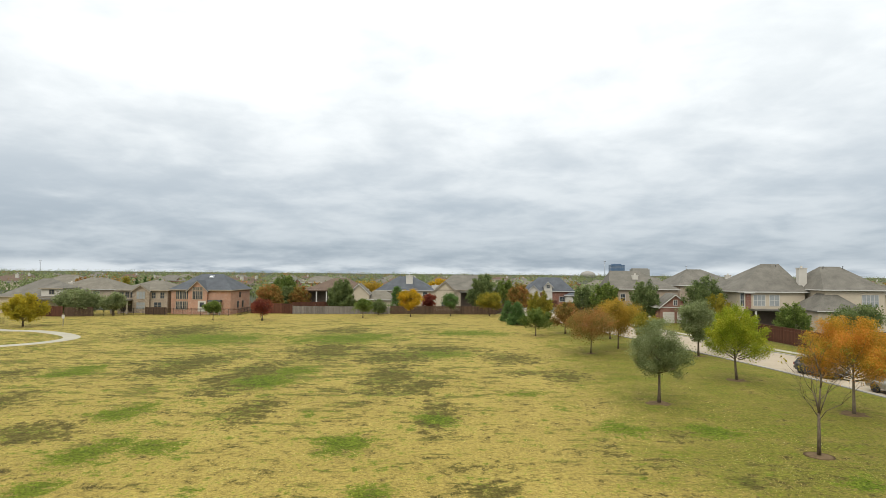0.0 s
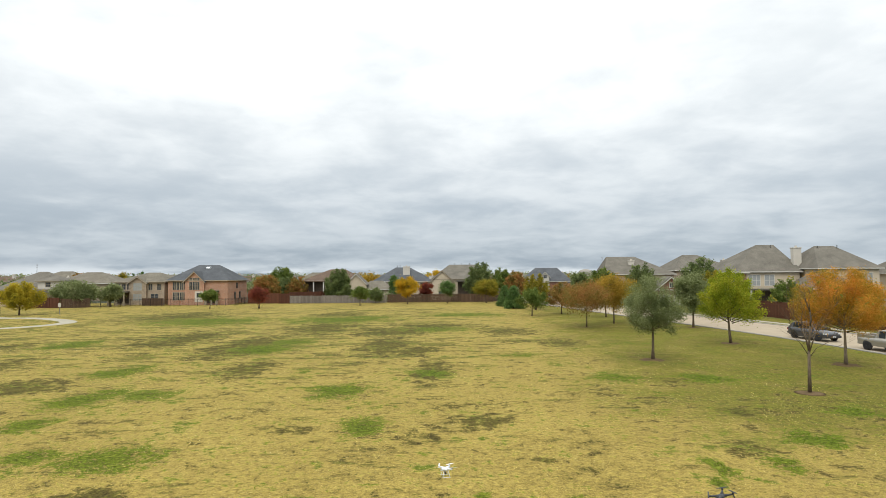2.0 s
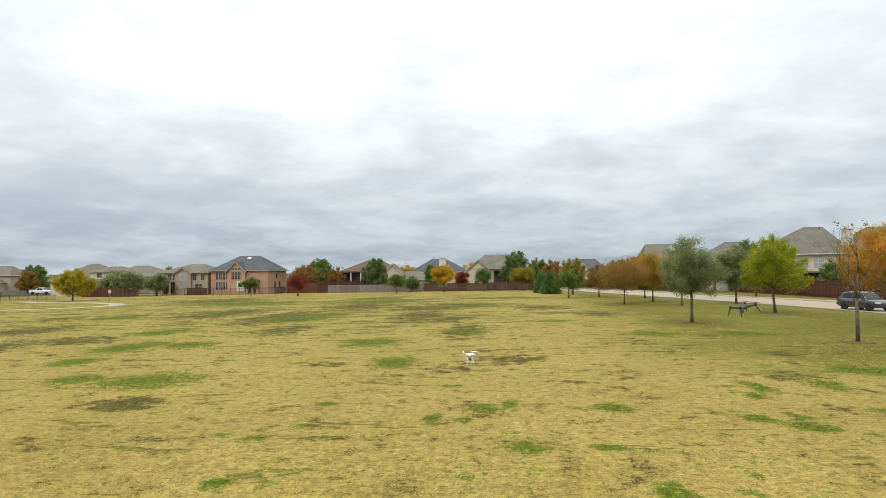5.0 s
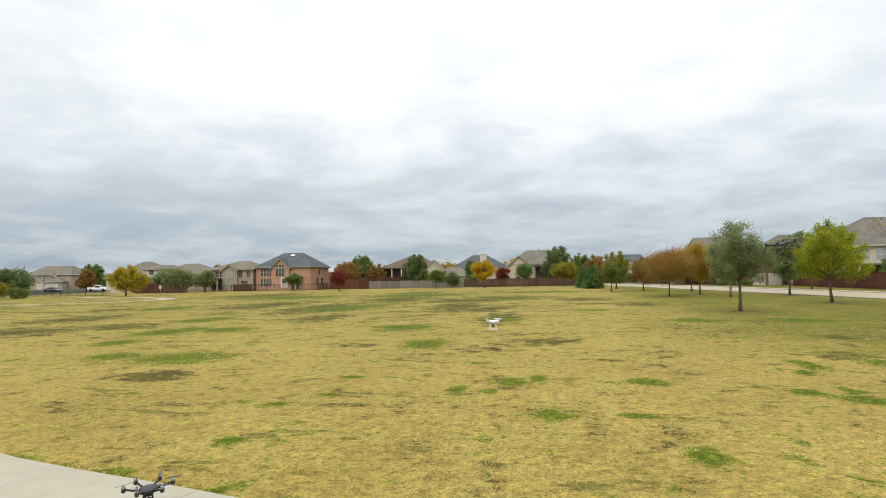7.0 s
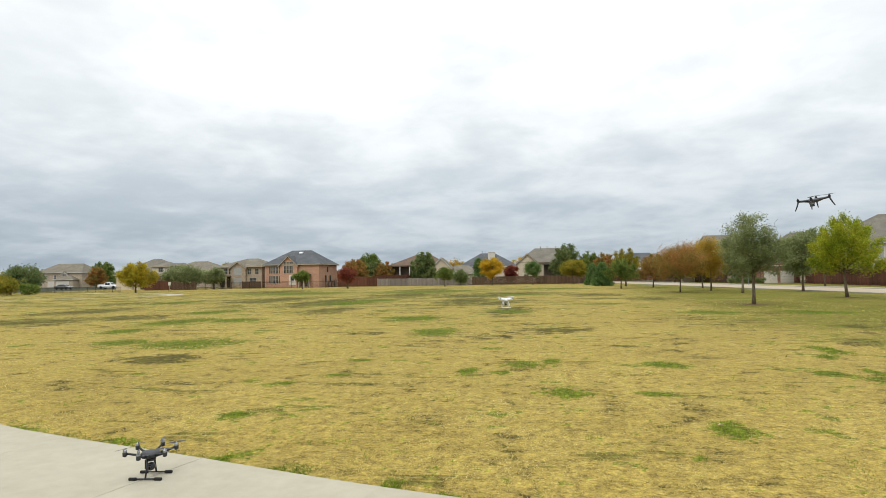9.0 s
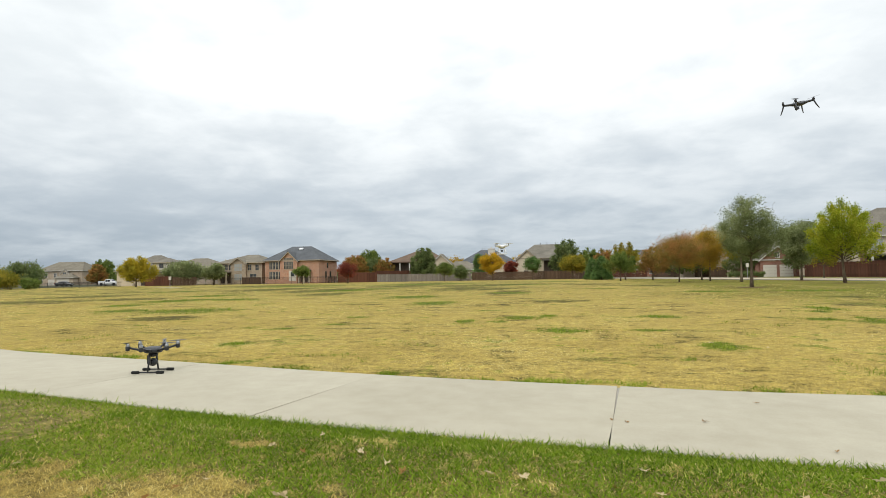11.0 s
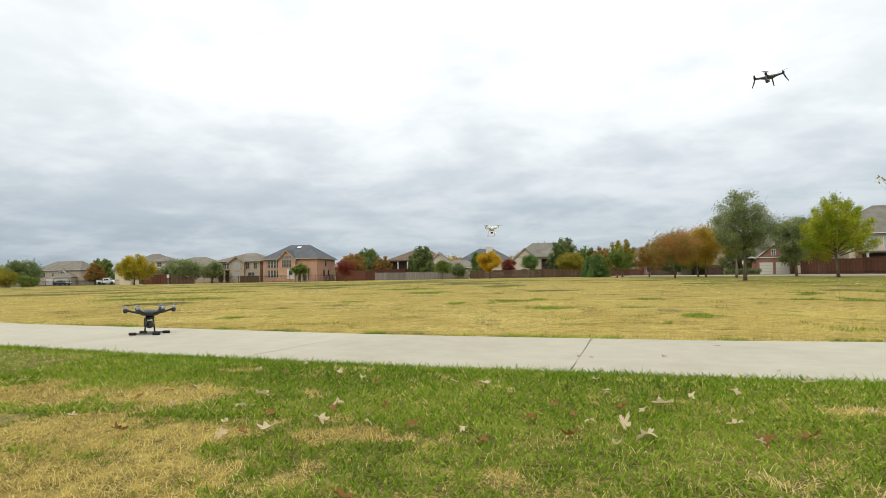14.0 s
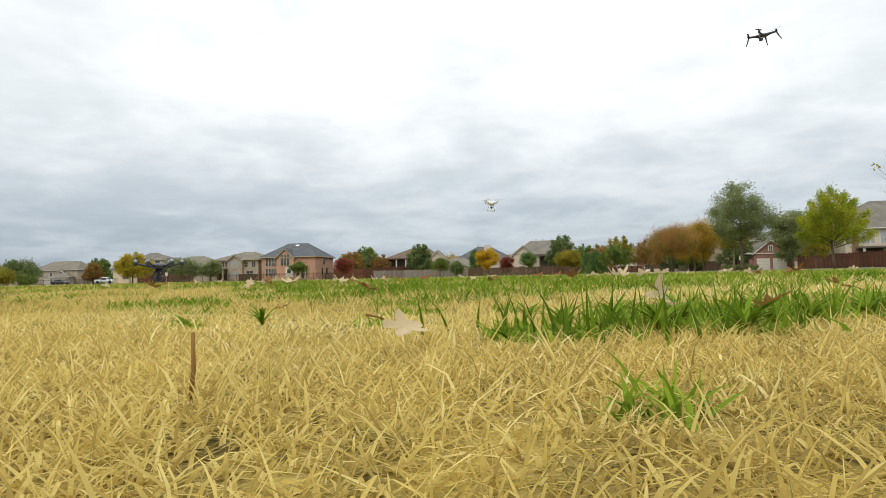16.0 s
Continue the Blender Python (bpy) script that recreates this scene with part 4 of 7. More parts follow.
tree("garden_tree", (29.8, 133.0), 7.6, 6.0, 0.8, "dark", "dark green garden tree behind the street fence", 58, 4500, 0.26, 0.15, shape="branchy", clumps=120, group=G)
tree("live_oak", (38.8, 118.0), 9.0, 7.6, 0.8, "dark", "dark green oak in a front garden", 59, 6000, 0.25, 0.18, shape="branchy", clumps=120, group=G)
tree("live_oak", (46.8, 108.5), 9.8, 9.0, 1.2, "dark", "tall dark green oak beside a brick garage", 60, 7500, 0.25, 0.2, shape="branchy", clumps=120, group=G)
tree("garden_tree", (50.6, 87.0), 5.8, 5.4, 0.8, "leafy", "round green garden tree over the street fence", 61, 4500, 0.2, 0.12, shape="branchy", clumps=120, group=G)
tree("garden_tree", (64.5, 93.0), 5.4, 9.0, 0.4, "dark", "wide green shrubbery beside a house", 62, 5000, 0.24, 0.12, clumps=80, loose=0.14, group=G)
tree("garden_tree", (72, 178.0), 9.2, 7.0, 1.0, "red", "bright red tree among far roofs", 63, 2500, 0.5, 0.2, clumps=50, loose=0.15, group=G)
tree("street_tree", (38.6, 86.0), 7.2, 5.4, 1.8, "lime", "yellow-green tree on the far verge of the street", 90, 3500, 0.2, 0.1, shape="branchy", clumps=90)
tree("garden_tree", (-112.0, 172.0), 8.0, 7.0, 1.0, "rust", "red-brown tree behind a house", 64, 3000, 0.36, 0.15, shape="branchy", clumps=120, group=G)
tree("garden_tree", (-100.0, 165.0), 7.6, 6.0, 1.0, "rust", "red-brown tree behind a house", 65, 3000, 0.36, 0.15, shape="branchy", clumps=120, group=G)
tree("live_oak", (-123.0, 122.0), 7.0, 10.0, 0.4, "dark", "broad dark green oak at the park's edge", 66, 6000, 0.28, 0.2, clumps=90, loose=0.13, group=G)
tree("garden_tree", (-131.0, 155.0), 7.0, 6.0, 0.6, "rust", "rust-brown tree beside a house", 67, 3500, 0.34, 0.15, shape="branchy", clumps=120, group=G)
tree("garden_tree", (-143.0, 172.0), 9.2, 9.0, 1.0, "leafy", "tall green tree behind a house", 68, 4000, 0.36, 0.15, shape="branchy", clumps=120, group=G)
for k, (sx, sy, sh, sw, sl) in enumerate([(-92, 88, 3.2, 4.6, "lime"), (-96, 90, 4.2, 5.2, "lime"), (-101, 93, 5.0, 5.0, "leafy"), (-106, 97, 4.6, 6.0, "lime"), (-88, 88.5, 2.2, 3.6, "leafy"), (-112, 103, 4.6, 6.0, "gold")]):
    tree("shrub", (sx, sy), sh, sw, 0.05, sl, "loose yellow-green scrub at the park's edge", 70 + k, 2200, 0.2, 0.06, clumps=50, loose=0.2, group="scrub", category="shrub")
for k, (sx, sy, sh, sw) in enumerate([(-101.0, 176, 9.8, 3.6), (-97.8, 176, 8.0, 1.4), (-95.6, 177, 8.0, 1.4), (-93.4, 177, 7.6, 1.3), (-91.5, 178, 7.4, 1.3)]):
    tree("cypress", (sx, sy), sh, sw, 0.1, "pine" if k else "lime", "slim dark green cypress spire behind roofs" if k else "slim yellow-green poplar behind roofs", 80 + k, 1800, 0.25, 0.1, shape="cone" if k else "oval", clumps=50, loose=0.2, group=G)


def bare_tree(at, seed):
    rng = np.random.default_rng(seed)
    thing = empty("bare_tree", pose(at[0], at[1], 0), "nearly bare young tree with a few leaves at the tips", "tree", "park trees")
    bm, tips = bmesh.new(), []

    def grow(p, d, length, rad, level):
        q = p + d * length
        midp = (p + q) / 2 + Vector(rng.normal(size=3)) * length * 0.05
        tube(bm, [p, midp, q], [rad, rad * 0.8, rad * 0.6], 8 if level < 2 else 5)
        if level >= 5:
            tips.append(q)
            return
        for k in range(2 if level else 6):
            tilt = rng.uniform(0.25, 0.62) if level else (0.08, 0.3, 0.45, 0.6, 0.85, 1.05)[k]
            a = rng.uniform(0, 6.28) if level else k * 2.4 + rng.uniform(-0.4, 0.4)
            side = Vector((math.cos(a), math.sin(a), 0.25))
            nd = (d * math.cos(tilt) + side * math.sin(tilt)).normalized()
            nd = (nd + Vector((0, 0, 0.12))).normalized()
            grow(q - d * length * rng.uniform(0, 0.18), nd, length * rng.uniform(0.66, 0.86) if level else 1.45 * rng.uniform(0.85, 1.1), rad * (0.55 if level else (0.6, 0.36, 0.32, 0.28, 0.24, 0.22)[k]), level + 1)
        if level in (1, 2):
            a = rng.uniform(0, 6.28)
            grow(p + d * length * 0.5, (d * 0.4 + Vector((math.cos(a), math.sin(a), 0.1))).normalized(), length * 0.6, rad * 0.4, level + 2)
    grow(Vector((0, 0, -0.05)), Vector((0.01, 0, 1)), 2.3, 0.105, 0)
    part("trunk", bm, BARK, thing)
    keep = [t for t in tips if t.z > 4.6]
    pick = np.array([keep[i] for i in rng.choice(len(keep), min(16, len(keep)), False)])
    centres = np.repeat(pick, 7, 0) + rng.normal(size=(len(pick) * 7, 3)) * 0.09
    v, f = leaf_cards(rng, centres, 0.075, 0.4)
    mesh_from("leaves", v, f, LEAF["lime"], thing)
    ring = bmesh.new()
    lathe(ring, [(0.75, 0.0), (0.5, 0.03), (0.1, 0.06)], 16)
    part("soil_ring", ring, MULCH, thing, "ring of bare dark soil")


bare_tree((18.55, 30.65), 5)

# ---- fences ----


def fence(points, height, material, label, group, board=0.145, bay=2.4, cap=False):
    """A board fence: each bay of boards, each post."""
    thing = tagged(new("fence"), label, "fence", group)
    rng = np.random.default_rng(int(abs(points[0][0]) * 10))
    bm = bmesh.new()
    x = 0.0
    while x < bay - 0.02:
        dz = rng.uniform(-0.03, 0.03)
        box(bm, x, min(x + board - 0.012, bay), -0.012, 0.012 + rng.uniform(0, 0.006), 0.04, height + dz)
        x += board
    box(bm, 0, bay, 0.02, 0.06, 0.35, 0.44)
    box(bm, 0, bay, 0.02, 0.06, height - 0.4, height - 0.31)
    if cap:
        box(bm, 0, bay, -0.05, 0.07, height + 0.03, height + 0.07)
    me = bpy.data.meshes.new("panel")
    bm.to_mesh(me)
    bm.free()
    me.materials.append(material)
    pm = bpy.data.meshes.new("post")
    b2 = boxes((-0.06, 0.06, -0.09, 0.05, -0.1, height + 0.1), bevel=0.01)
    b2.to_mesh(pm)
    b2.free()
    pm.materials.append(material)
    for a, b in zip(points, points[1:]):
        a, b = Vector(a), Vector(b)
        n = max(1, round((b - a).length / bay))
        ang = math.degrees(math.atan2(b.y - a.y, b.x - a.x))
        for k in range(n):
            p = a + (b - a) * (k / n)
            ob = new("panel", me)
            ob.matrix_basis = pose(p.x, p.y, rng.uniform(-0.03, 0.02), 0, 0, ang) @ Matrix.Diagonal(((b - a).length / n / bay, 1, 1, 1))
            ob.parent = thing
            po = new("post", pm)
            po.matrix_basis = pose(p.x, p.y, 0, 0, 0, ang)
            po.parent = thing
    return thing


fence([(46.6, 40), (46.4, 62), (45.8, 84), (44.8, 106)], 2.25, FENCE_RED, "tall red-brown stained board fence along the street", "street fences", cap=True)
fence([(44.8, 106.2), (54, 107.5)], 2.1, FENCE_RED, "red-brown board fence beside a house", "street fences")
fence([(36.5, 120), (33, 138), (29, 152)], 2.0, FENCE_BROWN, "brown board fence along the street bend", "street fences")
fence([(14, 164), (30, 166)], 1.9, FENCE_RED, "red-brown board fence across the street's end", "street fences")
fence([(-14.6, 131.5), (9.5, 133.5)], 1.9, FENCE_BROWN, "brown board fence behind the park", "park fences")
fence([(9.5, 133.5), (14, 150)], 1.9, FENCE_BROWN, "brown board fence beside a back garden", "park fences")
fence([(-36.5, 129.5), (-14.8, 131.4)], 1.75, FENCE_GREY, "weathered grey board fence behind the park", "park fences")
fence([(-46.4, 130.5), (-36.7, 129.5)], 2.3, FENCE_RED, "dark red board fence behind the park", "park fences")
fence([(-36.7, 129.6), (-22, 138)], 2.6, FENCE_RED, "dark red board fence between back gardens", "park fences")
fence([(-86, 116), (-79.5, 115.5)], 2.1, FENCE_RED, "dark red board fence behind the park", "park fences")
fence([(-79.3, 115.7), (-74.6, 117.6)], 1.9, FENCE_BROWN, "brown board fence behind the park", "park fences")


def iron_fence(points, height, label):
    thing = tagged(new("railing"), label, "fence", "park fences")
    bay = 2.0
    bm = bmesh.new()
    for k in range(14):
        box(bm, k * bay / 14, k * bay / 14 + 0.018, -0.009, 0.009, 0.08, height)
    for z in (0.15, height - 0.2, height - 0.02):
        box(bm, 0, bay, -0.018, 0.018, z, z + 0.035)
    box(bm, -0.03, 0.03, -0.03, 0.03, -0.05, height + 0.06)
    me = bpy.data.meshes.new("rail_bay")
    bm.to_mesh(me)
    bm.free()
    me.materials.append(IRON)
    for a, b in zip(points, points[1:]):
        a, b = Vector(a), Vector(b)
        n = max(1, round((b - a).length / bay))
        for k in range(n):
            p = a + (b - a) * (k / n)
            ob = new("rail_bay", me)
            ob.matrix_basis = pose(p.x, p.y, 0, 0, 0, math.degrees(math.atan2(b.y - a.y, b.x - a.x)))
            ob.parent = thing


fence([(-66.8, 123.4), (-62.2, 123.4)], 1.6, FENCE_BROWN, "short brown board fence before a patio", "park fences")
iron_fence([(-74.6, 117.8), (-66.6, 122), (-62, 122), (-56, 121.5), (-46.4, 122.5), (-46.4, 130)], 1.5, "thin black iron railing round a back garden")
iron_fence([(-100, 101), (-78, 98.5)], 1.1, "low dark railing at the park's edge")

# ---- houses ----


def window(house, x, z, w, h, y, frame_mat, cols=2, rows=2):
    bm = bmesh.new()
    t = 0.09
    ring = []
    for yy in (y - 0.06, y + 0.02):
        for g in (t, 0.0):
            ring.append([bm.verts.new(p) for p in ((x - w / 2 - g, yy, z - g), (x + w / 2 + g, yy, z - g), (x + w / 2 + g, yy, z + h + g), (x - w / 2 - g, yy, z + h + g))])
    for k in range(4):
        j = (k + 1) % 4
        bm.faces.new((ring[0][k], ring[0][j], ring[1][j], ring[1][k]))
        bm.faces.new((ring[2][j], ring[2][k], ring[3][k], ring[3][j]))
        bm.faces.new((ring[0][j], ring[0][k], ring[2][k], ring[2][j]))
        bm.faces.new((ring[1][k], ring[1][j], ring[3][j], ring[3][k]))
    win = part("window", bm, frame_mat, house)
    for k in range(1, cols):
        u = x - w / 2 + w * k / cols
        part("glazing_bar", boxes((u - 0.03, u + 0.03, y - 0.045, y, z, z + h)), frame_mat, win)
    for k in range(1, rows):
        u = z + h * k / rows
        part("glazing_bar", boxes((x - w / 2, x + w / 2, y - 0.04, y - 0.003, u - 0.025, u + 0.025)), frame_mat, win)
    part("pane", boxes((x - w / 2, x + w / 2, y - 0.02, y - 0.008, z, z + h)), BLIND if w > 1.6 and x > -5 else PANE, win)


def gable_roof(bm, x, half, y0, y1, eave, apex, over=0.35, thick=0.16):
    """Two slopes running back from a front gable."""
    k = (apex - eave) / half
    lo = eave - over * k
    for s in (-1, 1):
        a = [(x, y0 - over, apex + 0.05), (x + s * (half + over), y0 - over, lo + 0.05), (x + s * (half + over), y1, lo + 0.05), (x, y1, apex + 0.05)]
        v = [bm.verts.new(p) for p in a] + [bm.verts.new((p[0], p[1], p[2] + thick)) for p in a]
        for f in ((0, 1, 2, 3), (7, 6, 5, 4), (0, 4, 5, 1), (1, 5, 6, 2), (2, 6, 7, 3), (3, 7, 4, 0)):
            bm.faces.new([v[i] for i in f])


def hip_roof(bm, x0, x1, y0, y1, eave, ridge, r0, r1, over=0.5, thick=0.2):
    ym = (y0 + y1) / 2
    x0, x1, y0, y1 = x0 - over, x1 + over, y0 - over, y1 + over
    low = [bm.verts.new(p) for p in ((x0, y0, eave - 0.1), (x1, y0, eave - 0.1), (x1, y1, eave - 0.1), (x0, y1, eave - 0.1))]
    top = [bm.verts.new(p) for p in ((x0, y0, eave + thick - 0.1), (x1, y0, eave + thick - 0.1), (x1, y1, eave + thick - 0.1), (x0, y1, eave + thick - 0.1))]
    a, b = bm.verts.new((r0, ym, ridge)), bm.verts.new((r1, ym, ridge))
    bm.faces.new(low[::-1])
    for i in range(4):
        bm.faces.new((low[i], low[(i + 1) % 4], top[(i + 1) % 4], top[i]))
    bm.faces.new((top[0], top[1], b, a))
    bm.faces.new((top[1], top[2], b))
    bm.faces.new((top[2], top[3], a, b))
    bm.faces.new((top[3], top[0], a))


def gable_wall(bm, x, half, y0, y1, z0, eave, apex):
    v = [(x - half, z0), (x + half, z0), (x + half, eave), (x, apex), (x - half, eave)]
    f = [bm.verts.new((p[0], y0, p[1])) for p in v]
    b = [bm.verts.new((p[0], y1, p[1])) for p in v]
    bm.faces.new(f)
    bm.faces.new(b[::-1])
    for i in range(5):
        bm.faces.new((f[i], b[i], b[(i + 1) % 5], f[(i + 1) % 5]))


def house(at, turn, label, wall, roof, body, ridge, trim=None, windows=(), gables=(), wings=(), chimneys=(), doors=(), garages=(), porches=(), vents=(), group="houses round the park"):
    """A house whose front lies along y = 0, facing -y. body: x0, x1, depth, eave; ridge: x0, x1, z."""
    trim = trim or TRIM
    h = empty("house", pose(at[0], at[1], at[2], 0, 0, turn), label, "house", group)
    x0, x1, deep, eave = body
    part("wall", boxes((x0, x1, 0, deep, -0.6, eave)), wall, h)
    bm = bmesh.new()
    hip_roof(bm, x0, x1, 0, deep, eave, ridge[2], ridge[0], ridge[1])
    roof_ob = part("roof", bm, roof, h)
    part("fascia", boxes((x0 - 0.54, x1 + 0.54, -0.55, -0.50, eave - 0.06, eave + 0.10), (x0 - 0.56, x0 - 0.505, -0.5, deep + 0.5, eave - 0.06, eave + 0.10), (x1 + 0.505, x1 + 0.56, -0.5, deep + 0.5, eave - 0.06, eave + 0.10)), trim, h)
    for gx_, half, front, ge, apex, gm in gables:
        bm = bmesh.new()
        gable_wall(bm, gx_, half, -front, 0.4, -0.5, ge, apex)
        part("gable_wall", bm, gm or wall, h)
        bm = bmesh.new()
        gable_roof(bm, gx_, half, -front, deep * 0.45, ge, apex)
        part("gable_roof", bm, roof, h)
        bm = bmesh.new()
        k = (apex - ge) / half
        for s in (-1, 1):
            e = [(gx_, apex + 0.1), (gx_ + s * (half + 0.35), ge - 0.35 * k + 0.1), (gx_ + s * (half + 0.35), ge - 0.35 * k - 0.12), (gx_, apex - 0.12)]
            f = [bm.verts.new((p[0], -front - 0.40, p[1])) for p in e]
            b = [bm.verts.new((p[0], -front - 0.352, p[1])) for p in e]
            bm.faces.new(f)
            bm.faces.new(b[::-1])
            for i in range(4):
                bm.faces.new((f[i], b[i], b[(i + 1) % 4], f[(i + 1) % 4]))
        part("bargeboard", bm, trim, h)
    for wx0, wx1, wy0, wy1, we, wr, wm in wings:
        part("wing_wall", boxes((wx0, wx1, wy0, wy1, -0.6, we)), wm or wall, h)
        bm = bmesh.new()
        run = min(wx1 - wx0, wy1 - wy0) / 2
        hip_roof(bm, wx0, wx1, wy0, wy1, we, wr, min(wx0 + run, (wx0 + wx1) / 2), max(wx1 - run, (wx0 + wx1) / 2), 0.4)
        part("wing_roof", bm, roof, h)
        part("fascia", boxes((wx0 - 0.44, wx1 + 0.44, wy0 - 0.45, wy0 - 0.40, we - 0.06, we + 0.10)), trim, h)
    for cx, cy, cw, c0, c1, cm in chimneys:
        part("chimney", boxes((cx - cw / 2, cx + cw / 2, cy - 0.45, cy + 0.45, c0, c1), (cx - cw / 2 - 0.08, cx + cw / 2 + 0.08, cy - 0.53, cy + 0.53, c1 - 0.12, c1 + 0.05), (cx - 0.14, cx + 0.14, cy - 0.14, cy + 0.14, c1 + 0.05, c1 + 0.4)), cm, h)
    for vx, vy, vz in vents:
        bm = bmesh.new()
        lathe(bm, [(0.06, -0.6), (0.06, 0.35), (0.12, 0.36), (0.1, 0.45)], 8, at=(vx, vy, vz))
        part("roof_vent", bm, GREY_METAL, h)
    for wx, wz, ww, wh, wy in windows:
        window(h, wx, wz, ww, wh, wy, trim, 2 if ww < 1.5 else max(2, round(ww / 0.75)), 2)
    for dx, dz, dw, dh, dy in doors:
        d = part("door", boxes((dx - dw / 2, dx + dw / 2, dy - 0.05, dy + 0.01, dz, dz + dh), (dx - dw / 2 - 0.12, dx + dw / 2 + 0.12, dy - 0.035, dy + 0.01, dz, dz + dh + 0.14)), SIDING_WHITE, h)
        part("pane", boxes((dx - dw * 0.3, dx + dw * 0.3, dy - 0.062, dy - 0.052, dz + dh * 0.45, dz + dh * 0.9)), PANE, d)
    for qx, qw, qy in garages:
        bm = bmesh.new()
        for k in range(4):
            box(bm, qx - qw / 2, qx + qw / 2, qy - 0.05, qy, 0.02 + k * 0.55, 0.55 + k * 0.55)
        part("garage_door", bm, SIDING_WHITE, h, "white sectional garage door")
    for px0, px1, py, pz in porches:
        part("porch_roof", boxes((px0 - 0.2, px1 + 0.2, -py - 0.3, 0, pz, pz + 0.28)), roof, h)
        # added dark sheet over the wall, standing in for the porch's shade
        part("porch_shade", boxes((px0, px1, -0.06, -0.004, 0, pz)), PAINTED_SHADE, h)
        for k in range(3):
            u = px0 + (px1 - px0) * k / 2
            part("post", boxes((u - 0.13, u + 0.13, -py - 0.13, -py + 0.13, -0.3, pz), (u - 0.2, u + 0.2, -py - 0.2, -py + 0.2, -0.3, 0.5)), trim, h)
    return h


# peach brick house
peach = house((-53.9, 125.5, 0.35), 0, "two-storey peach brick house with a slate-grey hip roof", BRICK_PEACH, SHINGLE_BLUE, (-8.4, 4.7, 12, 4.95), (-4.3, 0.6, 8.5), TRIM_TAN,
              windows=[(-7.0 + k * 0.78, z, 0.6, 1.65, 0) for k in range(4) for z in (0.75, 3.0)] + [(-3.15 + k * 0.75, 3.0, 0.6, 1.7, -0.5) for k in range(3)] + [(-3.15 + k * 0.75, 5.0, 0.58, 0.55, -0.5) for k in range(3)] + [(1.4, 0.5, 1.5, 1.5, 0)],
              gables=[(-2.4, 2.1, 0.5, 4.9, 6.9, None)], doors=[(-1.4, 0.3, 1.5, 2.2, -0.5)], porches=[(0.3, 2.7, 0.9, 2.5)], vents=[(-1.0, 4.5, 7.6), (2.2, 4.5, 6.6)])
sky_pane = bmesh.new()
sv = [sky_pane.verts.new((px, py, 5.12 + (py + 0.5) * 0.531 + dz)) for dz in (0.0, 0.12) for px, py in ((-1.9, 4.3), (-0.9, 4.3), (-0.9, 4.9), (-1.9, 4.9))]
for f in ((3, 2, 1, 0), (4, 5, 6, 7), (0, 1, 5, 4), (1, 2, 6, 5), (2, 3, 7, 6), (3, 0, 4, 7)):
    sky_pane.faces.new([sv[i] for i in f])
part("skylight", sky_pane, LAMP_CLEAR, peach, "pale skylight panel")
side_win = bmesh.new()
box(side_win, 4.705, 4.74, 4.0, 4.9, 0.9, 2.4)
part("side_window", side_win, PANE, peach)
part("side_window", boxes((4.705, 4.74, 7.0, 7.9, 0.9, 2.4)), PANE, peach)
part("side_window", boxes((4.705, 4.74, 5.2, 6.0, 3.2, 4.4)), PANE, peach)
house((-69.5, 127.5, 0.3), 0, "two-storey tan brick house with a front gable and covered patio", BRICK_TAN, SHINGLE_TAN, (-5.8, 5.4, 11, 4.75), (-1.0, 1.8, 6.9), TRIM_TAN,
      windows=[(-4.9, 3.1, 0.8, 1.2, 0), (-3.7, 3.1, 0.8, 1.2, 0), (-2.6, 3.1, 0.7, 1.2, 0), (-0.3, 2.9, 1.9, 1.6, -0.6), (2.3, 3.0, 0.8, 1.3, 0), (4.2, 3.0, 0.8, 1.3, 0), (-0.3, 0.7, 1.9, 1.4, -0.6), (3.2, 0.8, 1.6, 1.3, 0)],
      gables=[(-0.3, 1.9, 0.6, 4.6, 5.9, STONE_TAN)], porches=[(-5.6, -2.2, 2.6, 2.5)])
house((-96, 148, 0.2), 4, "tan house with a wide grey-brown hip roof", BRICK_TAN, SHINGLE_TAN, (-8, 7.5, 13, 4.3), (-2, 2, 7.3), None,
      windows=[(-4, 2.8, 1.6, 1.0, 0), (3, 2.8, 1.6, 1.0, 0)], chimneys=[(-5.0, 3.0, 1.1, 3, 6.0, SIDING_WHITE)])
house((-91, 124, 0.1), 3, "low cream house with a dormer and a deep back porch", STUCCO_CREAM, SHINGLE_GREY, (-8.2, 5.4, 12, 3.4), (-2.6, -0.6, 7.4), TRIM_TAN,
      windows=[(3.2, 4.1, 1.0, 0.9, -0.2), (-5, 1.0, 1.4, 1.3, 0)], wings=[(1.0, 5.4, -0.2, 6, 5.3, 6.6, SIDING_WHITE)], porches=[(-2.0, 6.4, 2.8, 2.9)])
house((-178.5, 192, 0.1), 8, "two-storey tan house with two white garage doors", BRICK_TAN, SHINGLE_TAN, (-8.7, 8.8, 12, 5.4), (-4.4, 5.6, 9.0), None,
      windows=[(-5.2, 3.0, 0.9, 1.5, 0), (-1.6, 3.0, 0.9, 1.5, 0), (2.6, 3.3, 1.2, 1.5, -0.9), (-7.0, 0.8, 0.9, 1.4, 0)], gables=[(2.6, 1.5, 0.9, 4.4, 5.9, STUCCO_CREAM)], wings=[(0.4, 7.4, -3.2, 2.0, 2.7, 4.5, None)], garages=[(-3.1, 2.5, 0), (3.6, 4.8, -3.2)])
house((-217, 205, 0), 6, "low tan house with a grey roof behind shrubs", BRICK_TAN, SHINGLE_GREY, (-8, 6, 12, 3.2), (-3, 2, 6.2), None, windows=[(-3, 0.9, 1.4, 1.3, 0), (2, 0.9, 1.4, 1.3, 0)])
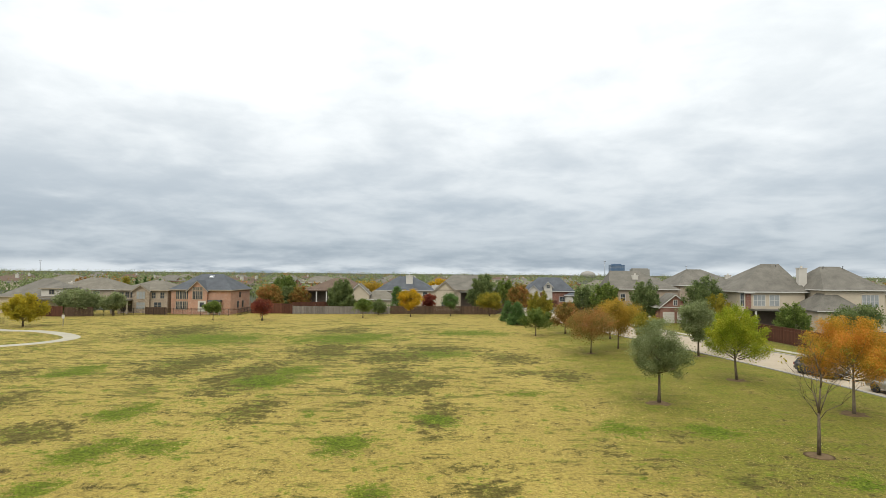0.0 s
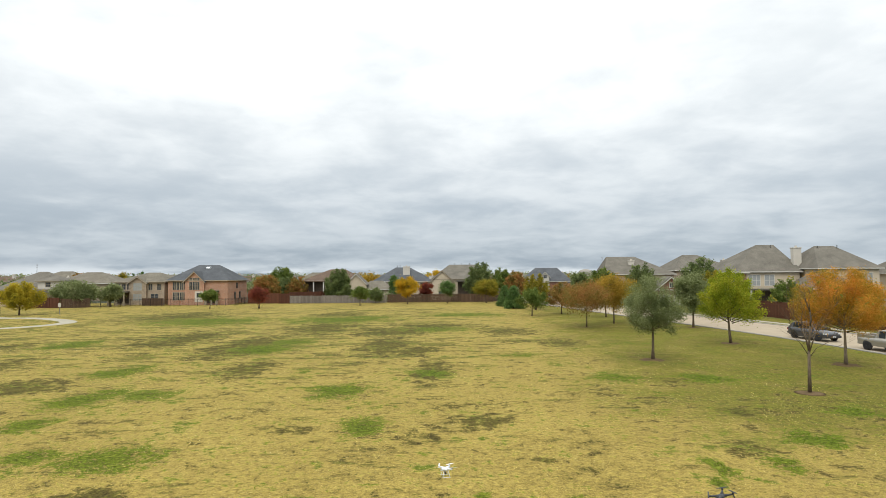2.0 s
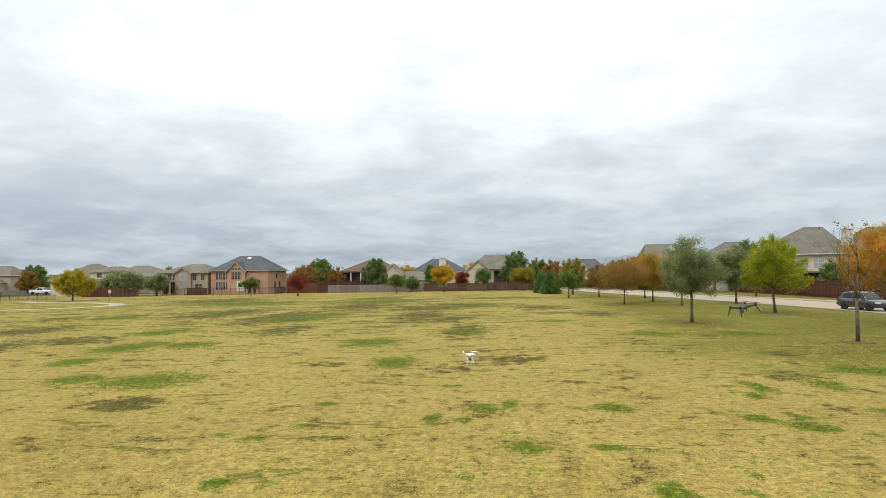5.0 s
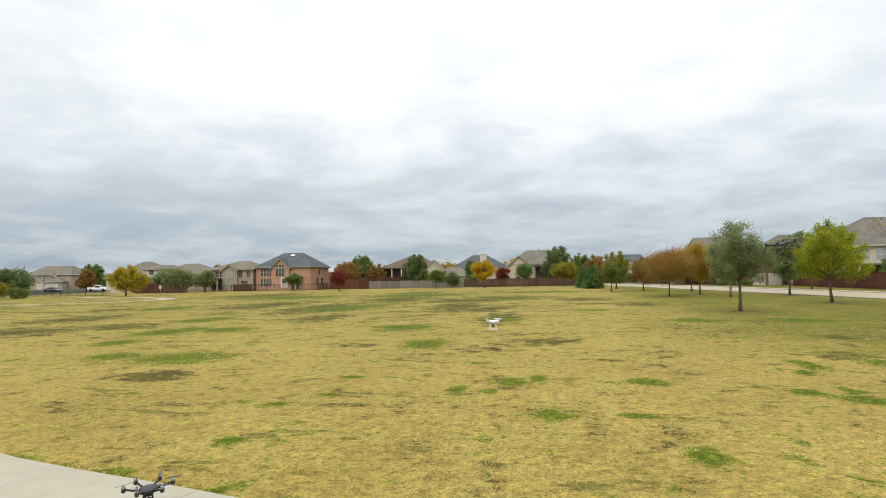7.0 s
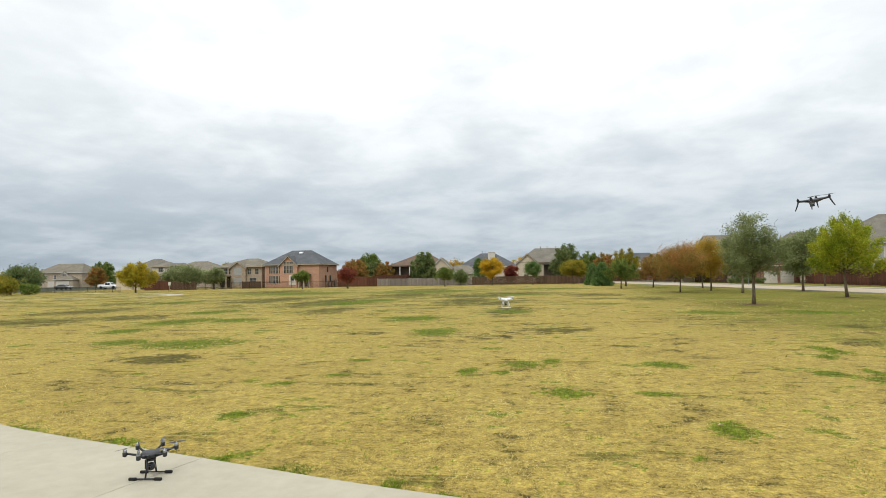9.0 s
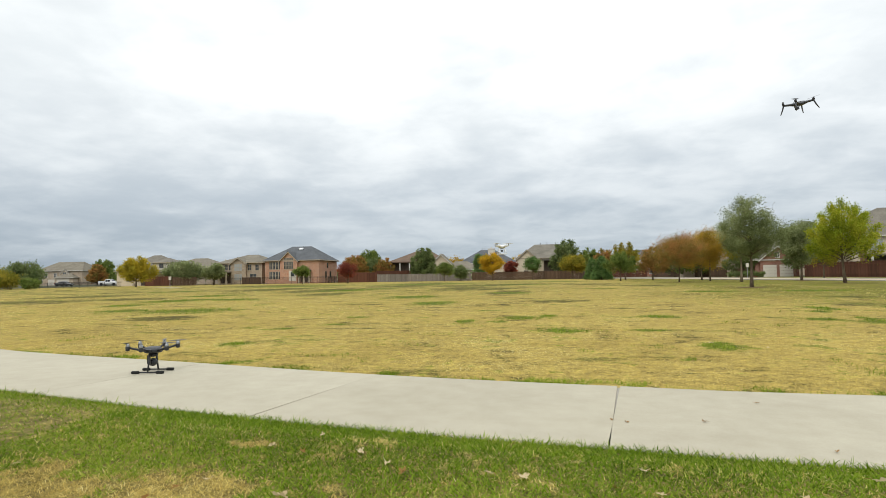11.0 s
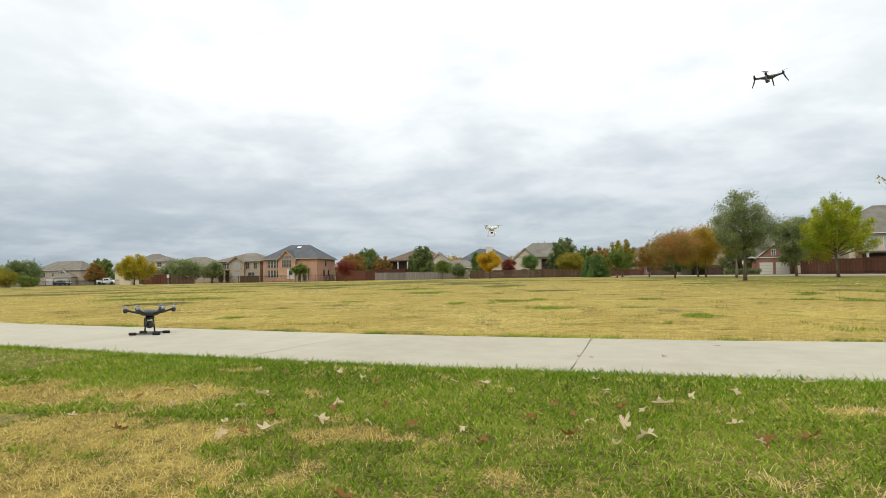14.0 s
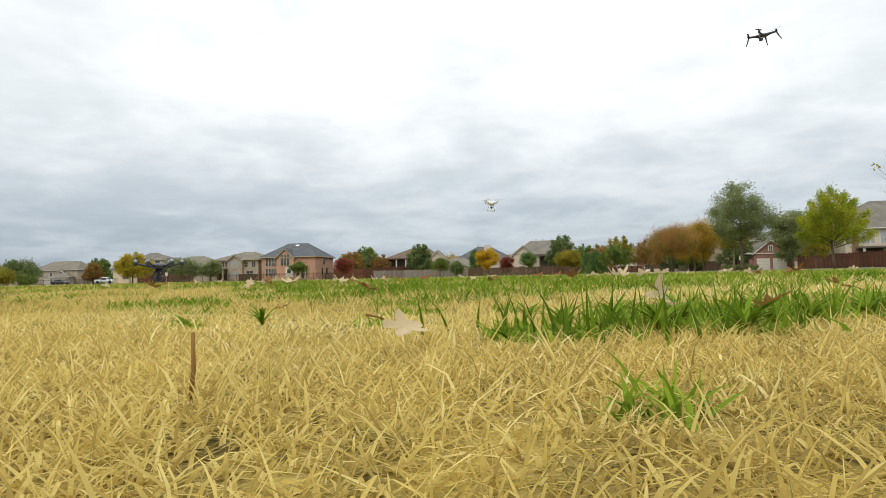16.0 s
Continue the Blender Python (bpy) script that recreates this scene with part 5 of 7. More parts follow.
house((-122, 176, 0), 4, "tan house with gables behind a parked white pickup", BRICK_TAN, SHINGLE_TAN, (-7, 7, 12, 5.0), (-2, 2, 8.0), None, windows=[(-3.5, 3.0, 1.0, 1.3, 0), (3, 3.0, 1.0, 1.3, 0)], gables=[(-3.5, 2.2, 0.5, 4.8, 6.6, None)], garages=[(2.5, 5, 0)])
house((-28.3, 145, 0), 0, "brown-roofed house with an upper balcony", BRICK_TAN, SHINGLE_BROWN, (-9.2, 4.5, 12, 4.9), (-3.4, 0.5, 7.9), None,
      windows=[(-1.6, 3.1, 1.0, 1.3, 0), (1.5, 3.1, 1.0, 1.3, 0)], porches=[(-8.6, -3.6, 1.8, 4.7)], wings=[(-12, -8.5, 0.5, 6, 2.6, 3.6, None)])
house((-19.5, 143, 0), 0, "low tan garage wing with a brown gable roof", STUCCO_CREAM, SHINGLE_TAN, (-3.5, 4.5, 8, 2.7), (-1, 2, 4.9), None, gables=[(-4.2, 2.6, 0.3, 4.2, 6.6, None)])
house((-13.5, 160.5, 0), 0, "cream house with a grey hip roof and white chimneys", STUCCO_CREAM, SHINGLE_BLUE, (-8.0, 8.2, 13, 4.5), (-2.4, 1.6, 8.5), None,
      windows=[(2.8, 3.0, 1.2, 1.1, 0), (5.5, 3.0, 1.2, 1.1, 0), (-5, 3.0, 1.2, 1.1, 0)], chimneys=[(0.9, 3.0, 1.9, 5, 8.7, SIDING_WHITE), (8.3, 3, 2.0, 2, 6.0, SIDING_WHITE)], vents=[(-2.0, 6.4, 8.7), (-1.2, 6.4, 8.7)])
house((1.6, 146, 0), 0, "tan house with a steep grey roof and front gable", STUCCO_CREAM, SHINGLE_GREY, (-6.2, 7.4, 14, 5.2), (-2.0, 4.6, 9.0), TRIM_TAN,
      windows=[(2.0, 3.1, 1.0, 1.3, 0), (4.4, 3.1, 1.0, 1.3, 0), (-4.2, 0.9, 1.0, 1.3, -0.5)], gables=[(-3.9, 2.6, 0.5, 5.0, 7.3, None)], vents=[(-0.5, 6.8, 9.0), (1.2, 6.8, 9.0), (3.4, 6.8, 9.0)], porches=[(0, 6.5, 2.0, 4.6)])
house((31, 182, 0), -4, "grey-roofed brick house with a white dormer at the street's end", BRICK_RED, SHINGLE_BLUE, (-8.0, 7.0, 13, 4.0), (-3.5, 3.5, 8.4), None,
      windows=[(-1.0, 5.0, 1.0, 1.0, -0.4), (3.4, 0.9, 1.6, 1.4, 0), (-4, 0.9, 1.6, 1.4, 0), (5.6, 0.9, 0.9, 1.4, 0)], gables=[(-1.0, 1.3, 0.4, 5.6, 7.0, SIDING_WHITE), (-5.6, 2.0, 0.5, 3.9, 5.8, SIDING_WHITE)], wings=[(4.2, 12, -2, 6, 2.8, 4.6, SIDING_WHITE)])
house((18, 178, 0), 0, "white-walled house behind a low fence", SIDING_WHITE, SHINGLE_GREY, (-7, 5, 11, 3.4), (-2, 1, 6.6), None, windows=[(-4, 1.0, 1.6, 1.3, 0), (0.5, 1.0, 1.6, 1.3, 0), (3.5, 1.0, 0.9, 1.3, 0)])
house((42.5, 130, 0), -6, "large tan brick house with a broad grey-brown roof", BRICK_TAN, SHINGLE_GREY, (-7.2, 7.6, 15, 6.2), (-6, 0.6, 10.4), None,
      windows=[(-4.4, 3.6, 1.0, 1.5, 0), (-1.5, 3.6, 1.0, 1.5, 0)], chimneys=[(-0.9, 4.0, 1.3, 6, 9.4, SIDING_WHITE)], wings=[(-11, -7, 2, 9, 3.6, 5.6, None)])
house((43.2, 114.5, 0), -6, "red brick garage wing with white trim and white doors", BRICK_RED, SHINGLE_GREY, (-3.2, 4.0, 14, 3.1), (0, 0.6, 4.9), None,
      windows=[(0.4, 3.6, 0.6, 0.9, -0.4)], gables=[(0.4, 2.9, 0.4, 3.2, 5.6, None)], garages=[(-0.9, 2.2, -0.4), (1.8, 2.2, -0.4)])
house((62, 138, 0), 0, "house with a tall brown-grey hip roof among trees", BRICK_TAN, SHINGLE_GREY, (-8, 7, 14, 7.0), (-3.6, 0, 11.0), None, windows=[(-4, 4, 1.2, 1.4, 0)], chimneys=[(4.6, 2.4, 1.2, 6, 9.6, SIDING_WHITE)])
house((56.3, 104.4, 0), 0, "large cream two-storey house with a weathered grey hip roof", STUCCO_CREAM, SHINGLE_GREY, (-4.9, 6.8, 13.5, 6.55), (2.6, 6.0, 11.8), None,
      windows=[(-4.5, 4.0, 0.6, 2.3, 0), (-1.4, 4.1, 2.0, 1.9, 0), (1.3, 4.1, 1.7, 1.9, 0)], chimneys=[(7.2, 1.6, 1.45, 7, 11.0, SIDING_WHITE)], wings=[(-3.9, -2.9, -0.12, 0.5, 6.4, 6.6, BRICK_RED), (5.9, 15.0, 0.6, 12.5, 3.6, 10.0, None)], porches=[(-3.2, 5.2, 2.2, 3.3)], vents=[(5.0, 6.0, 11.3)])
house((70, 100, 0), 0, "cream two-storey house wing with a weathered grey roof", STUCCO_CREAM, SHINGLE_GREY, (-6.2, 4.2, 12.5, 7.1), (-3.0, 0.6, 11.3), None,
      windows=[(1.6, 4.3, 2.8, 2.0, 0)], wings=[(-9.0, -1.4, -2.6, 5.0, 3.6, 7.4, None)], vents=[(-2.8, 5.6, 10.9), (0.8, 5.6, 11.0)])
house((84, 99, 0), -5, "house with a wide grey-brown roof behind another house", STUCCO_CREAM, SHINGLE_GREY, (-5.0, 10, 13, 6.2), (0, 5, 10.4), None, windows=[(1.0, 4.0, 1.8, 1.6, 0)])

# ---- distance ----
proto = [house((-60, 262, 0), 10, "distant tan house with a brown-grey hip roof", BRICK_TAN, SHINGLE_TAN, (-8, 8, 12, 4.6), (-3, 3, 7.6), None, windows=[(-4, 2.9, 1.4, 1.2, 0), (3, 2.9, 1.4, 1.2, 0)], group="far houses"),
         house((40, 240, 0), -12, "distant brick house with a grey hip roof", BRICK_RED, SHINGLE_GREY, (-9, 7, 13, 4.8), (-3, 2, 8.0), None, windows=[(-4, 3.0, 1.4, 1.2, 0)], gables=[(3.5, 2.4, 0.4, 4.6, 6.8, None)], group="far houses"),
         house((-20, 225, 0), 5, "distant cream house with a brown roof", STUCCO_CREAM, SHINGLE_BROWN, (-8, 9, 12, 4.6), (-4, 3, 7.2), None, windows=[(-4, 2.9, 1.4, 1.2, 0), (4, 2.9, 1.4, 1.2, 0)], chimneys=[(5, 4, 1.2, 4, 8.0, SIDING_WHITE)], group="far houses")]
rng = np.random.default_rng(77)
for row in range(7):
    dist = 205 + row * 62
    for k in range(-9, 10):
        xx = k * 32 * (1 + row * 0.1) + rng.uniform(-9, 9)
        if abs(xx) > 0.95 * dist or rng.random() < (0.5 if row == 0 else 0.4) or (row == 0 and (-70 < xx < -52 or 28 < xx < 52)) or (row == 0 and -30 < xx < -10):
            continue
        copy_thing(proto[int(rng.integers(0, 3))], pose(xx, dist + rng.uniform(-12, 12), rng.uniform(-2.0, -0.6), 0, 0, rng.uniform(-25, 25)))
for hx, hy in ((96, 110), (104, 128), (92, 142), (118, 150), (80, 160), (110, 175)):
    copy_thing(proto[int(rng.integers(0, 3))], pose(hx, hy, 0, 0, 0, rng.uniform(-25, 25)))


def far_woods(name, leaf, label, count, seed):
    r = np.random.default_rng(seed)
    d = 200 + 1500 * r.random(count) ** 1.7
    x = r.uniform(-0.95, 0.95, count) * d
    h = r.uniform(3.5, 6.8, count) * (1 + d / 1300)
    per = 40
    ball = random_unit(r, count * per) * (r.random((count * per, 1)) ** 0.4)
    c = np.repeat(np.stack([x, d, h * 0.5], 1), per, 0) + ball * np.repeat(np.stack([h * 0.6, h * 0.6, h * 0.5], 1), per, 0)
    v, f = leaf_cards(r, c, 0.62)
    tagged(mesh_from(name, v, f, LEAF[leaf], None), label, "far trees", kind="stuff")


far_woods("far_woods", "olive", "far belt of grey-green suburban trees", 2100, 5)
far_woods("far_woods", "rust", "far scattered rust-coloured suburban trees", 420, 6)
far_woods("far_woods", "dark", "far scattered dark green suburban trees", 320, 7)

TOWER_GLASS = plain("blue_curtain_wall", (0.10, 0.17, 0.27), 0.25, 0.2, 0.05, 0.2, 0, 0.7)
tower = empty("office_building", pose(519, 1800, 0), "far blue glass office block", "building")
part("body", boxes((-21, 21, -14, 14, 0, 40), (-15, 12, -10, 10, 40, 43)), TOWER_GLASS, tower)
bands = bmesh.new()
for k in range(10):
    box(bands, -21.3, 21.3, -14.3, 14.3, 3 + k * 4.0, 3.7 + k * 4.0)
part("floor_band", bands, GREY_METAL, tower)
block = empty("office_building", pose(600, 1820, 0), "far grey flat-roofed office block", "building")
part("body", boxes((-30, 24, -14, 14, 0, 27), (-26, 20, -10, 10, 27, 30)), KERB, block)
dome = empty("arena", pose(372, 1560, 0), "far grey domed hall", "building")
bm = bmesh.new()
lathe(bm, [(20, 0), (20, 9), (17.5, 13), (13, 16), (6, 18), (1, 18.6)], 28)
part("dome", bm, KERB, dome)
for mx, my, mh in ((187, 700, 27), (-505, 700, 22), (300, 735, 22)):
    mast = empty("radio_mast", pose(mx, my, 0), "thin grey lattice radio mast", "mast", "masts")
    bm = bmesh.new()
    tube(bm, [(0, 0, 0), (0, 0, mh)], [0.5, 0.25], 6)
    part("pole", bm, GREY_METAL, mast)
    part("antenna", boxes((-1.2, 1.2, -0.2, 0.2, mh - 2.0, mh - 1.2), (-0.8, 0.8, -0.2, 0.2, mh - 4.5, mh - 3.9)), GREY_METAL, mast)

# ---- vehicles ----


def car(at, turn, z, body_mat, label, style):
    """A vehicle along +x (its front), from lofted sections."""
    L, W = (4.7, 1.86) if style == "suv" else (5.5, 1.95) if style == "pickup" else (4.7, 1.8)
    thing = empty("car" if style != "pickup" else "pickup_truck", pose(at[0], at[1], z, 0, 0, turn), label, "car" if style != "pickup" else "pickup", "parked vehicles")
    hx = L / 2
    if style == "suv":
        low = [(-hx, 0.55, 0.95, 0.80), (-hx + 0.12, 0.32, 1.05, 0.92), (-hx + 0.7, 0.26, 1.08, 0.98), (0, 0.24, 1.04, 1.0), (hx - 1.35, 0.26, 1.02, 1.0), (hx - 0.6, 0.26, 0.94, 0.97), (hx - 0.12, 0.32, 0.80, 0.86), (hx, 0.42, 0.66, 0.74)]
        cab = [(-hx + 0.10, 1.06, 0.86, 0.98), (-hx + 0.55, 1.54, 0.72, 0.9), (-hx + 1.1, 1.66, 0.70, 0.9), (0.05, 1.68, 0.70, 0.9), (0.45, 1.62, 0.70, 0.9), (hx - 1.30, 1.03, 0.84, 0.97)]
    elif style == "pickup":
        low = [(-hx, 0.55, 1.02, 0.92), (-hx + 0.10, 0.40, 1.05, 0.96), (-hx + 1.2, 0.40, 1.06, 1.0), (0, 0.38, 1.08, 1.0), (hx - 1.3, 0.38, 1.10, 1.0), (hx - 0.4, 0.40, 1.04, 0.96), (hx, 0.50, 0.85, 0.82)]
        cab = [(-hx + 1.75, 1.08, 0.90, 0.98), (-hx + 1.95, 1.68, 0.76, 0.9), (-hx + 2.5, 1.76, 0.74, 0.9), (0.55, 1.75, 0.74, 0.9), (hx - 1.35, 1.10, 0.90, 0.97)]
    else:
        low = [(-hx, 0.5, 0.85, 0.8), (-hx + 0.15, 0.3, 0.98, 0.93), (-hx + 0.9, 0.24, 0.98, 1.0), (0, 0.22, 0.94, 1.0), (hx - 1.2, 0.24, 0.90, 1.0), (hx - 0.3, 0.28, 0.76, 0.9), (hx, 0.4, 0.6, 0.75)]
        cab = [(-hx + 0.75, 0.97, 0.84, 0.95), (-hx + 1.45, 1.38, 0.70, 0.9), (0.1, 1.42, 0.70, 0.9), (0.45, 1.38, 0.70, 0.9), (hx - 1.25, 0.91, 0.84, 0.95)]

    def loft(rows, top_only):
        bm = bmesh.new()
        rings = []
        for r in rows:
            if top_only:
                x, top, wt, wb = r
                base = 0.92
                pr = [(-wb, base), (-wt - 0.02, top - 0.06), (-wt + 0.08, top), (0, top + 0.03), (wt - 0.08, top), (wt + 0.02, top - 0.06), (wb, base)]
            else:
                x, bot, top, w = r
                m = (bot + top) / 2
                pr = [(-w * 0.92, bot), (-w, m), (-w * 0.96, top - 0.05), (-w * 0.85, top), (0, top + 0.02), (w * 0.85, top), (w * 0.96, top - 0.05), (w, m), (w * 0.92, bot)]
            rings.append([bm.verts.new((x, p[0] * W / 2, p[1])) for p in pr])
        for a, b in zip(rings, rings[1:]):
            for k in range(len(a)):
                j = (k + 1) % len(a)
                bm.faces.new((a[k], a[j], b[j], b[k])).smooth = k not in (0, len(a) - 1)
        bm.faces.new(rings[0][::-1])
        bm.faces.new(rings[-1])
        bmesh.ops.recalc_face_normals(bm, faces=bm.faces)
        return bm
    body = part("body", loft(low, False), body_mat, thing)
    part("cabin", loft(cab, True), body_mat, thing)
    if style == "pickup":
        part("cargo_bed", boxes((-hx + 0.15, -hx + 1.7, -0.75, 0.75, 1.075, 1.085)), BLACK_PLASTIC, thing, "black cargo bed liner")
        part("bed_rail", boxes((-hx + 0.05, -hx + 1.75, 0.78, 0.93, 1.0, 1.24), (-hx + 0.05, -hx + 1.75, -0.93, -0.78, 1.0, 1.24), (-hx + 0.02, -hx + 0.12, -0.9, 0.9, 0.95, 1.24), bevel=0.02), body_mat, thing)
    # side glass, windscreen and rear glass sit just proud of the cabin
    xa, xb, zt = cab[1][0] + 0.12, cab[-2][0] + 0.1, cab[2][1] - 0.13
    zb = 1.10
    for s in (-1, 1):
        for u0, u1 in ((0.03, 0.48), (0.52, 0.97)):
            bm = bmesh.new()
            p0, p1 = xa + (xb - xa) * u0, xa + (xb - xa) * u1
            tilt = 0.35 if u1 > 0.9 else 0.0
            wb, wt = cab[2][3] * W / 2 + 0.0, cab[2][2] * W / 2 + 0.045
            q = [(p0, s * (wb - 0.05), zb), (p1 + tilt, s * (wb - 0.05), zb), (p1, s * wt, zt), (p0 + 0.05, s * wt, zt)]
            v = [bm.verts.new(p) for p in q] + [bm.verts.new((p[0], p[1] + s * 0.02, p[2])) for p in q]
            for f in ((0, 1, 2, 3), (7, 6, 5, 4), (0, 4, 5, 1), (1, 5, 6, 2), (2, 6, 7, 3), (3, 7, 4, 0)):
                bm.faces.new([v[i] for i in f])
            part("side_window", bm, CAR_GLASS, thing)
    for a, b, nm in ((cab[-1], cab[-2], "windscreen"), (cab[0], cab[1], "rear_window")):
        bm = bmesh.new()
        sgn = 1 if nm == "windscreen" else -1
        q = []
        for u in (0.12, 0.9):
            x, zz, w = a[0] + (b[0] - a[0]) * u, a[1] + (b[1] - a[1]) * u, (a[2] + (b[2] - a[2]) * u) * W / 2 - 0.10
            q.append(((x + sgn * 0.035, -w, zz + 0.035), (x + sgn * 0.035, w, zz + 0.035)))
        pts = [q[0][0], q[0][1], q[1][1], q[1][0]]
        v = [bm.verts.new(p) for p in pts] + [bm.verts.new((p[0] - sgn * 0.05, p[1], p[2] - 0.03)) for p in pts]
        for f in ((0, 1, 2, 3), (7, 6, 5, 4), (0, 4, 5, 1), (1, 5, 6, 2), (2, 6, 7, 3), (3, 7, 4, 0)):
            bm.faces.new([v[i] for i in f])
        part(nm, bm, CAR_GLASS, thing)
    for s in (-1, 1):
        part("headlight", boxes((hx - 0.34, hx - 0.04, s * W * 0.36 - 0.18, s * W * 0.36 + 0.18, 0.66, 0.80), bevel=0.03), LAMP_CLEAR, thing)
        part("tail_light", boxes((-hx - 0.01, -hx + 0.12, s * W * 0.40 - 0.10, s * W * 0.40 + 0.10, 0.78, 1.0), bevel=0.02), LAMP_RED, thing)
        part("door_mirror", boxes((cab[-2][0] + 0.25, cab[-2][0] + 0.42, s * (W / 2 + 0.02) - 0.11, s * (W / 2 + 0.02) + 0.11, 1.04, 1.2), bevel=0.03), body_mat, thing)
    part("bumper", boxes((hx - 0.1, hx + 0.05, -W * 0.42, W * 0.42, 0.36, 0.58), bevel=0.04), BLACK_PLASTIC, thing)
    part("bumper", boxes((-hx - 0.05, -hx + 0.1, -W * 0.44, W * 0.44, 0.42, 0.62), bevel=0.04), BLACK_PLASTIC if style == "suv" else GREY_METAL, thing)
    part("licence_plate", boxes((hx + 0.052, hx + 0.06, -0.16, 0.16, 0.42, 0.54)), LAMP_CLEAR, thing)
    R = 0.36 if style != "pickup" else 0.39
    for wx in (-hx + 0.95 + 0.1 * (style == "pickup"), hx - 0.92):
        for s in (-1, 1):
            bm = bmesh.new()
            lathe(bm, [(R * 0.62, -0.11), (R * 0.94, -0.11), (R, -0.06), (R, 0.06), (R * 0.94, 0.11), (R * 0.62, 0.11)], 20, "y", (wx, s * (W / 2 - 0.10), R))
            wheel = part("wheel", bm, TYRE, thing, "black rubber tyre")
            bm = bmesh.new()
            lathe(bm, [(R * 0.66, -0.09), (R * 0.66, 0.095), (R * 0.5, 0.075), (R * 0.14, 0.10), (0.02, 0.11)] if s > 0 else [(0.02, -0.11), (R * 0.14, -0.10), (R * 0.5, -0.075), (R * 0.66, -0.095), (R * 0.66, 0.09)], 12, "y", (wx, s * (W / 2 - 0.10), R))
            part("rim", bm, ALLOY, wheel, "silver alloy rim")
            bm = bmesh.new()
            lathe(bm, [(R + 0.05, -0.02), (R + 0.07, 0.0), (R + 0.05, 0.02)], 20, "y", (wx, s * (W / 2 - 0.035), R + 0.01))
            part("wheel_arch", bm, BLACK_PLASTIC, thing)
    return thing


car((34.35, 55.3), -80, 0.02, paint("graphite_paint", (0.030, 0.034, 0.046)), "dark blue-grey crossover parked at the kerb", "suv")
car((35.0, 46.0), -84, 0.02, paint("champagne_paint", (0.36, 0.335, 0.29)), "pale gold-silver pickup parked at the kerb", "pickup")
car((-115, 140.5), 4, 0.05, paint("white_paint", (0.75, 0.75, 0.74), 0.0), "white pickup parked before a house", "pickup")
car((-129.5, 141), 2, 0.05, paint("black_paint", (0.02, 0.02, 0.022)), "dark saloon car parked before a house", "sedan")

# ---- street furniture ----
for sx, sy, sh, sign in ((-66.5, 96.5, 1.9, 0.5), (33.6, 100.0, 2.4, 0.45)):
    post = empty("sign_post", pose(sx, sy, 0), "small pale sign plate on a thin post", "sign", "signs")
    part("post", boxes((-0.04, 0.04, -0.04, 0.04, -0.1, sh)), GREY_METAL, post)
    part("sign_plate", boxes((-sign / 2, sign / 2, -0.06, -0.045, sh - 0.62, sh)), SIDING_WHITE, post)
for k in range(7):
    tree("hedge_bush", (34.8 + k * 0.85, 112.0 - k * 0.1), 1.3, 1.4, 0.02, "dark", "clipped dark green hedge bush before a brick wall", 120 + k, 500, 0.12, 0.03, clumps=25, loose=0.2, group="hedge bushes", category="bush")

# ---- drones ----


def blade_pair(bm, at, length, turn, z):
    c, s = math.cos(turn), math.sin(turn)
    for sg in (-1, 1):
        prof = [(0.0, 0.008), (0.25, 0.016), (0.6, 0.013), (1.0, 0.005)]
        rings = []
        for u, w in prof:
            x = sg * u * length
            tw = 0.006 * (1 - u)
            rings.append([bm.verts.new((at[0] + c * x - s * y, at[1] + s * x + c * y, z + dz)) for y, dz in ((-w, -tw), (w, tw), (w, tw + 0.002), (-w, -tw + 0.002))])
        for a, b in zip(rings, rings[1:]):
            for k in range(4):
                bm.faces.new((a[k], a[(k + 1) % 4], b[(k + 1) % 4], b[k]))
        bm.faces.new(rings[-1])


def rotor(thing, arm, at, z, length, turn, motor_mat, blade_mat, r=0.022, h=0.05):
    bm = bmesh.new()
    lathe(bm, [(r * 0.7, z - h), (r, z - h * 0.85), (r, z - 0.012), (r * 0.8, z - 0.006), (r * 0.35, z), (0.006, z + 0.012)], 14, at=(at[0], at[1], 0))
    part("motor", bm, motor_mat, arm)
    bm = bmesh.new()
    blade_pair(bm, at, length, turn, z + 0.006)
    part("propeller", bm, blade_mat, arm)


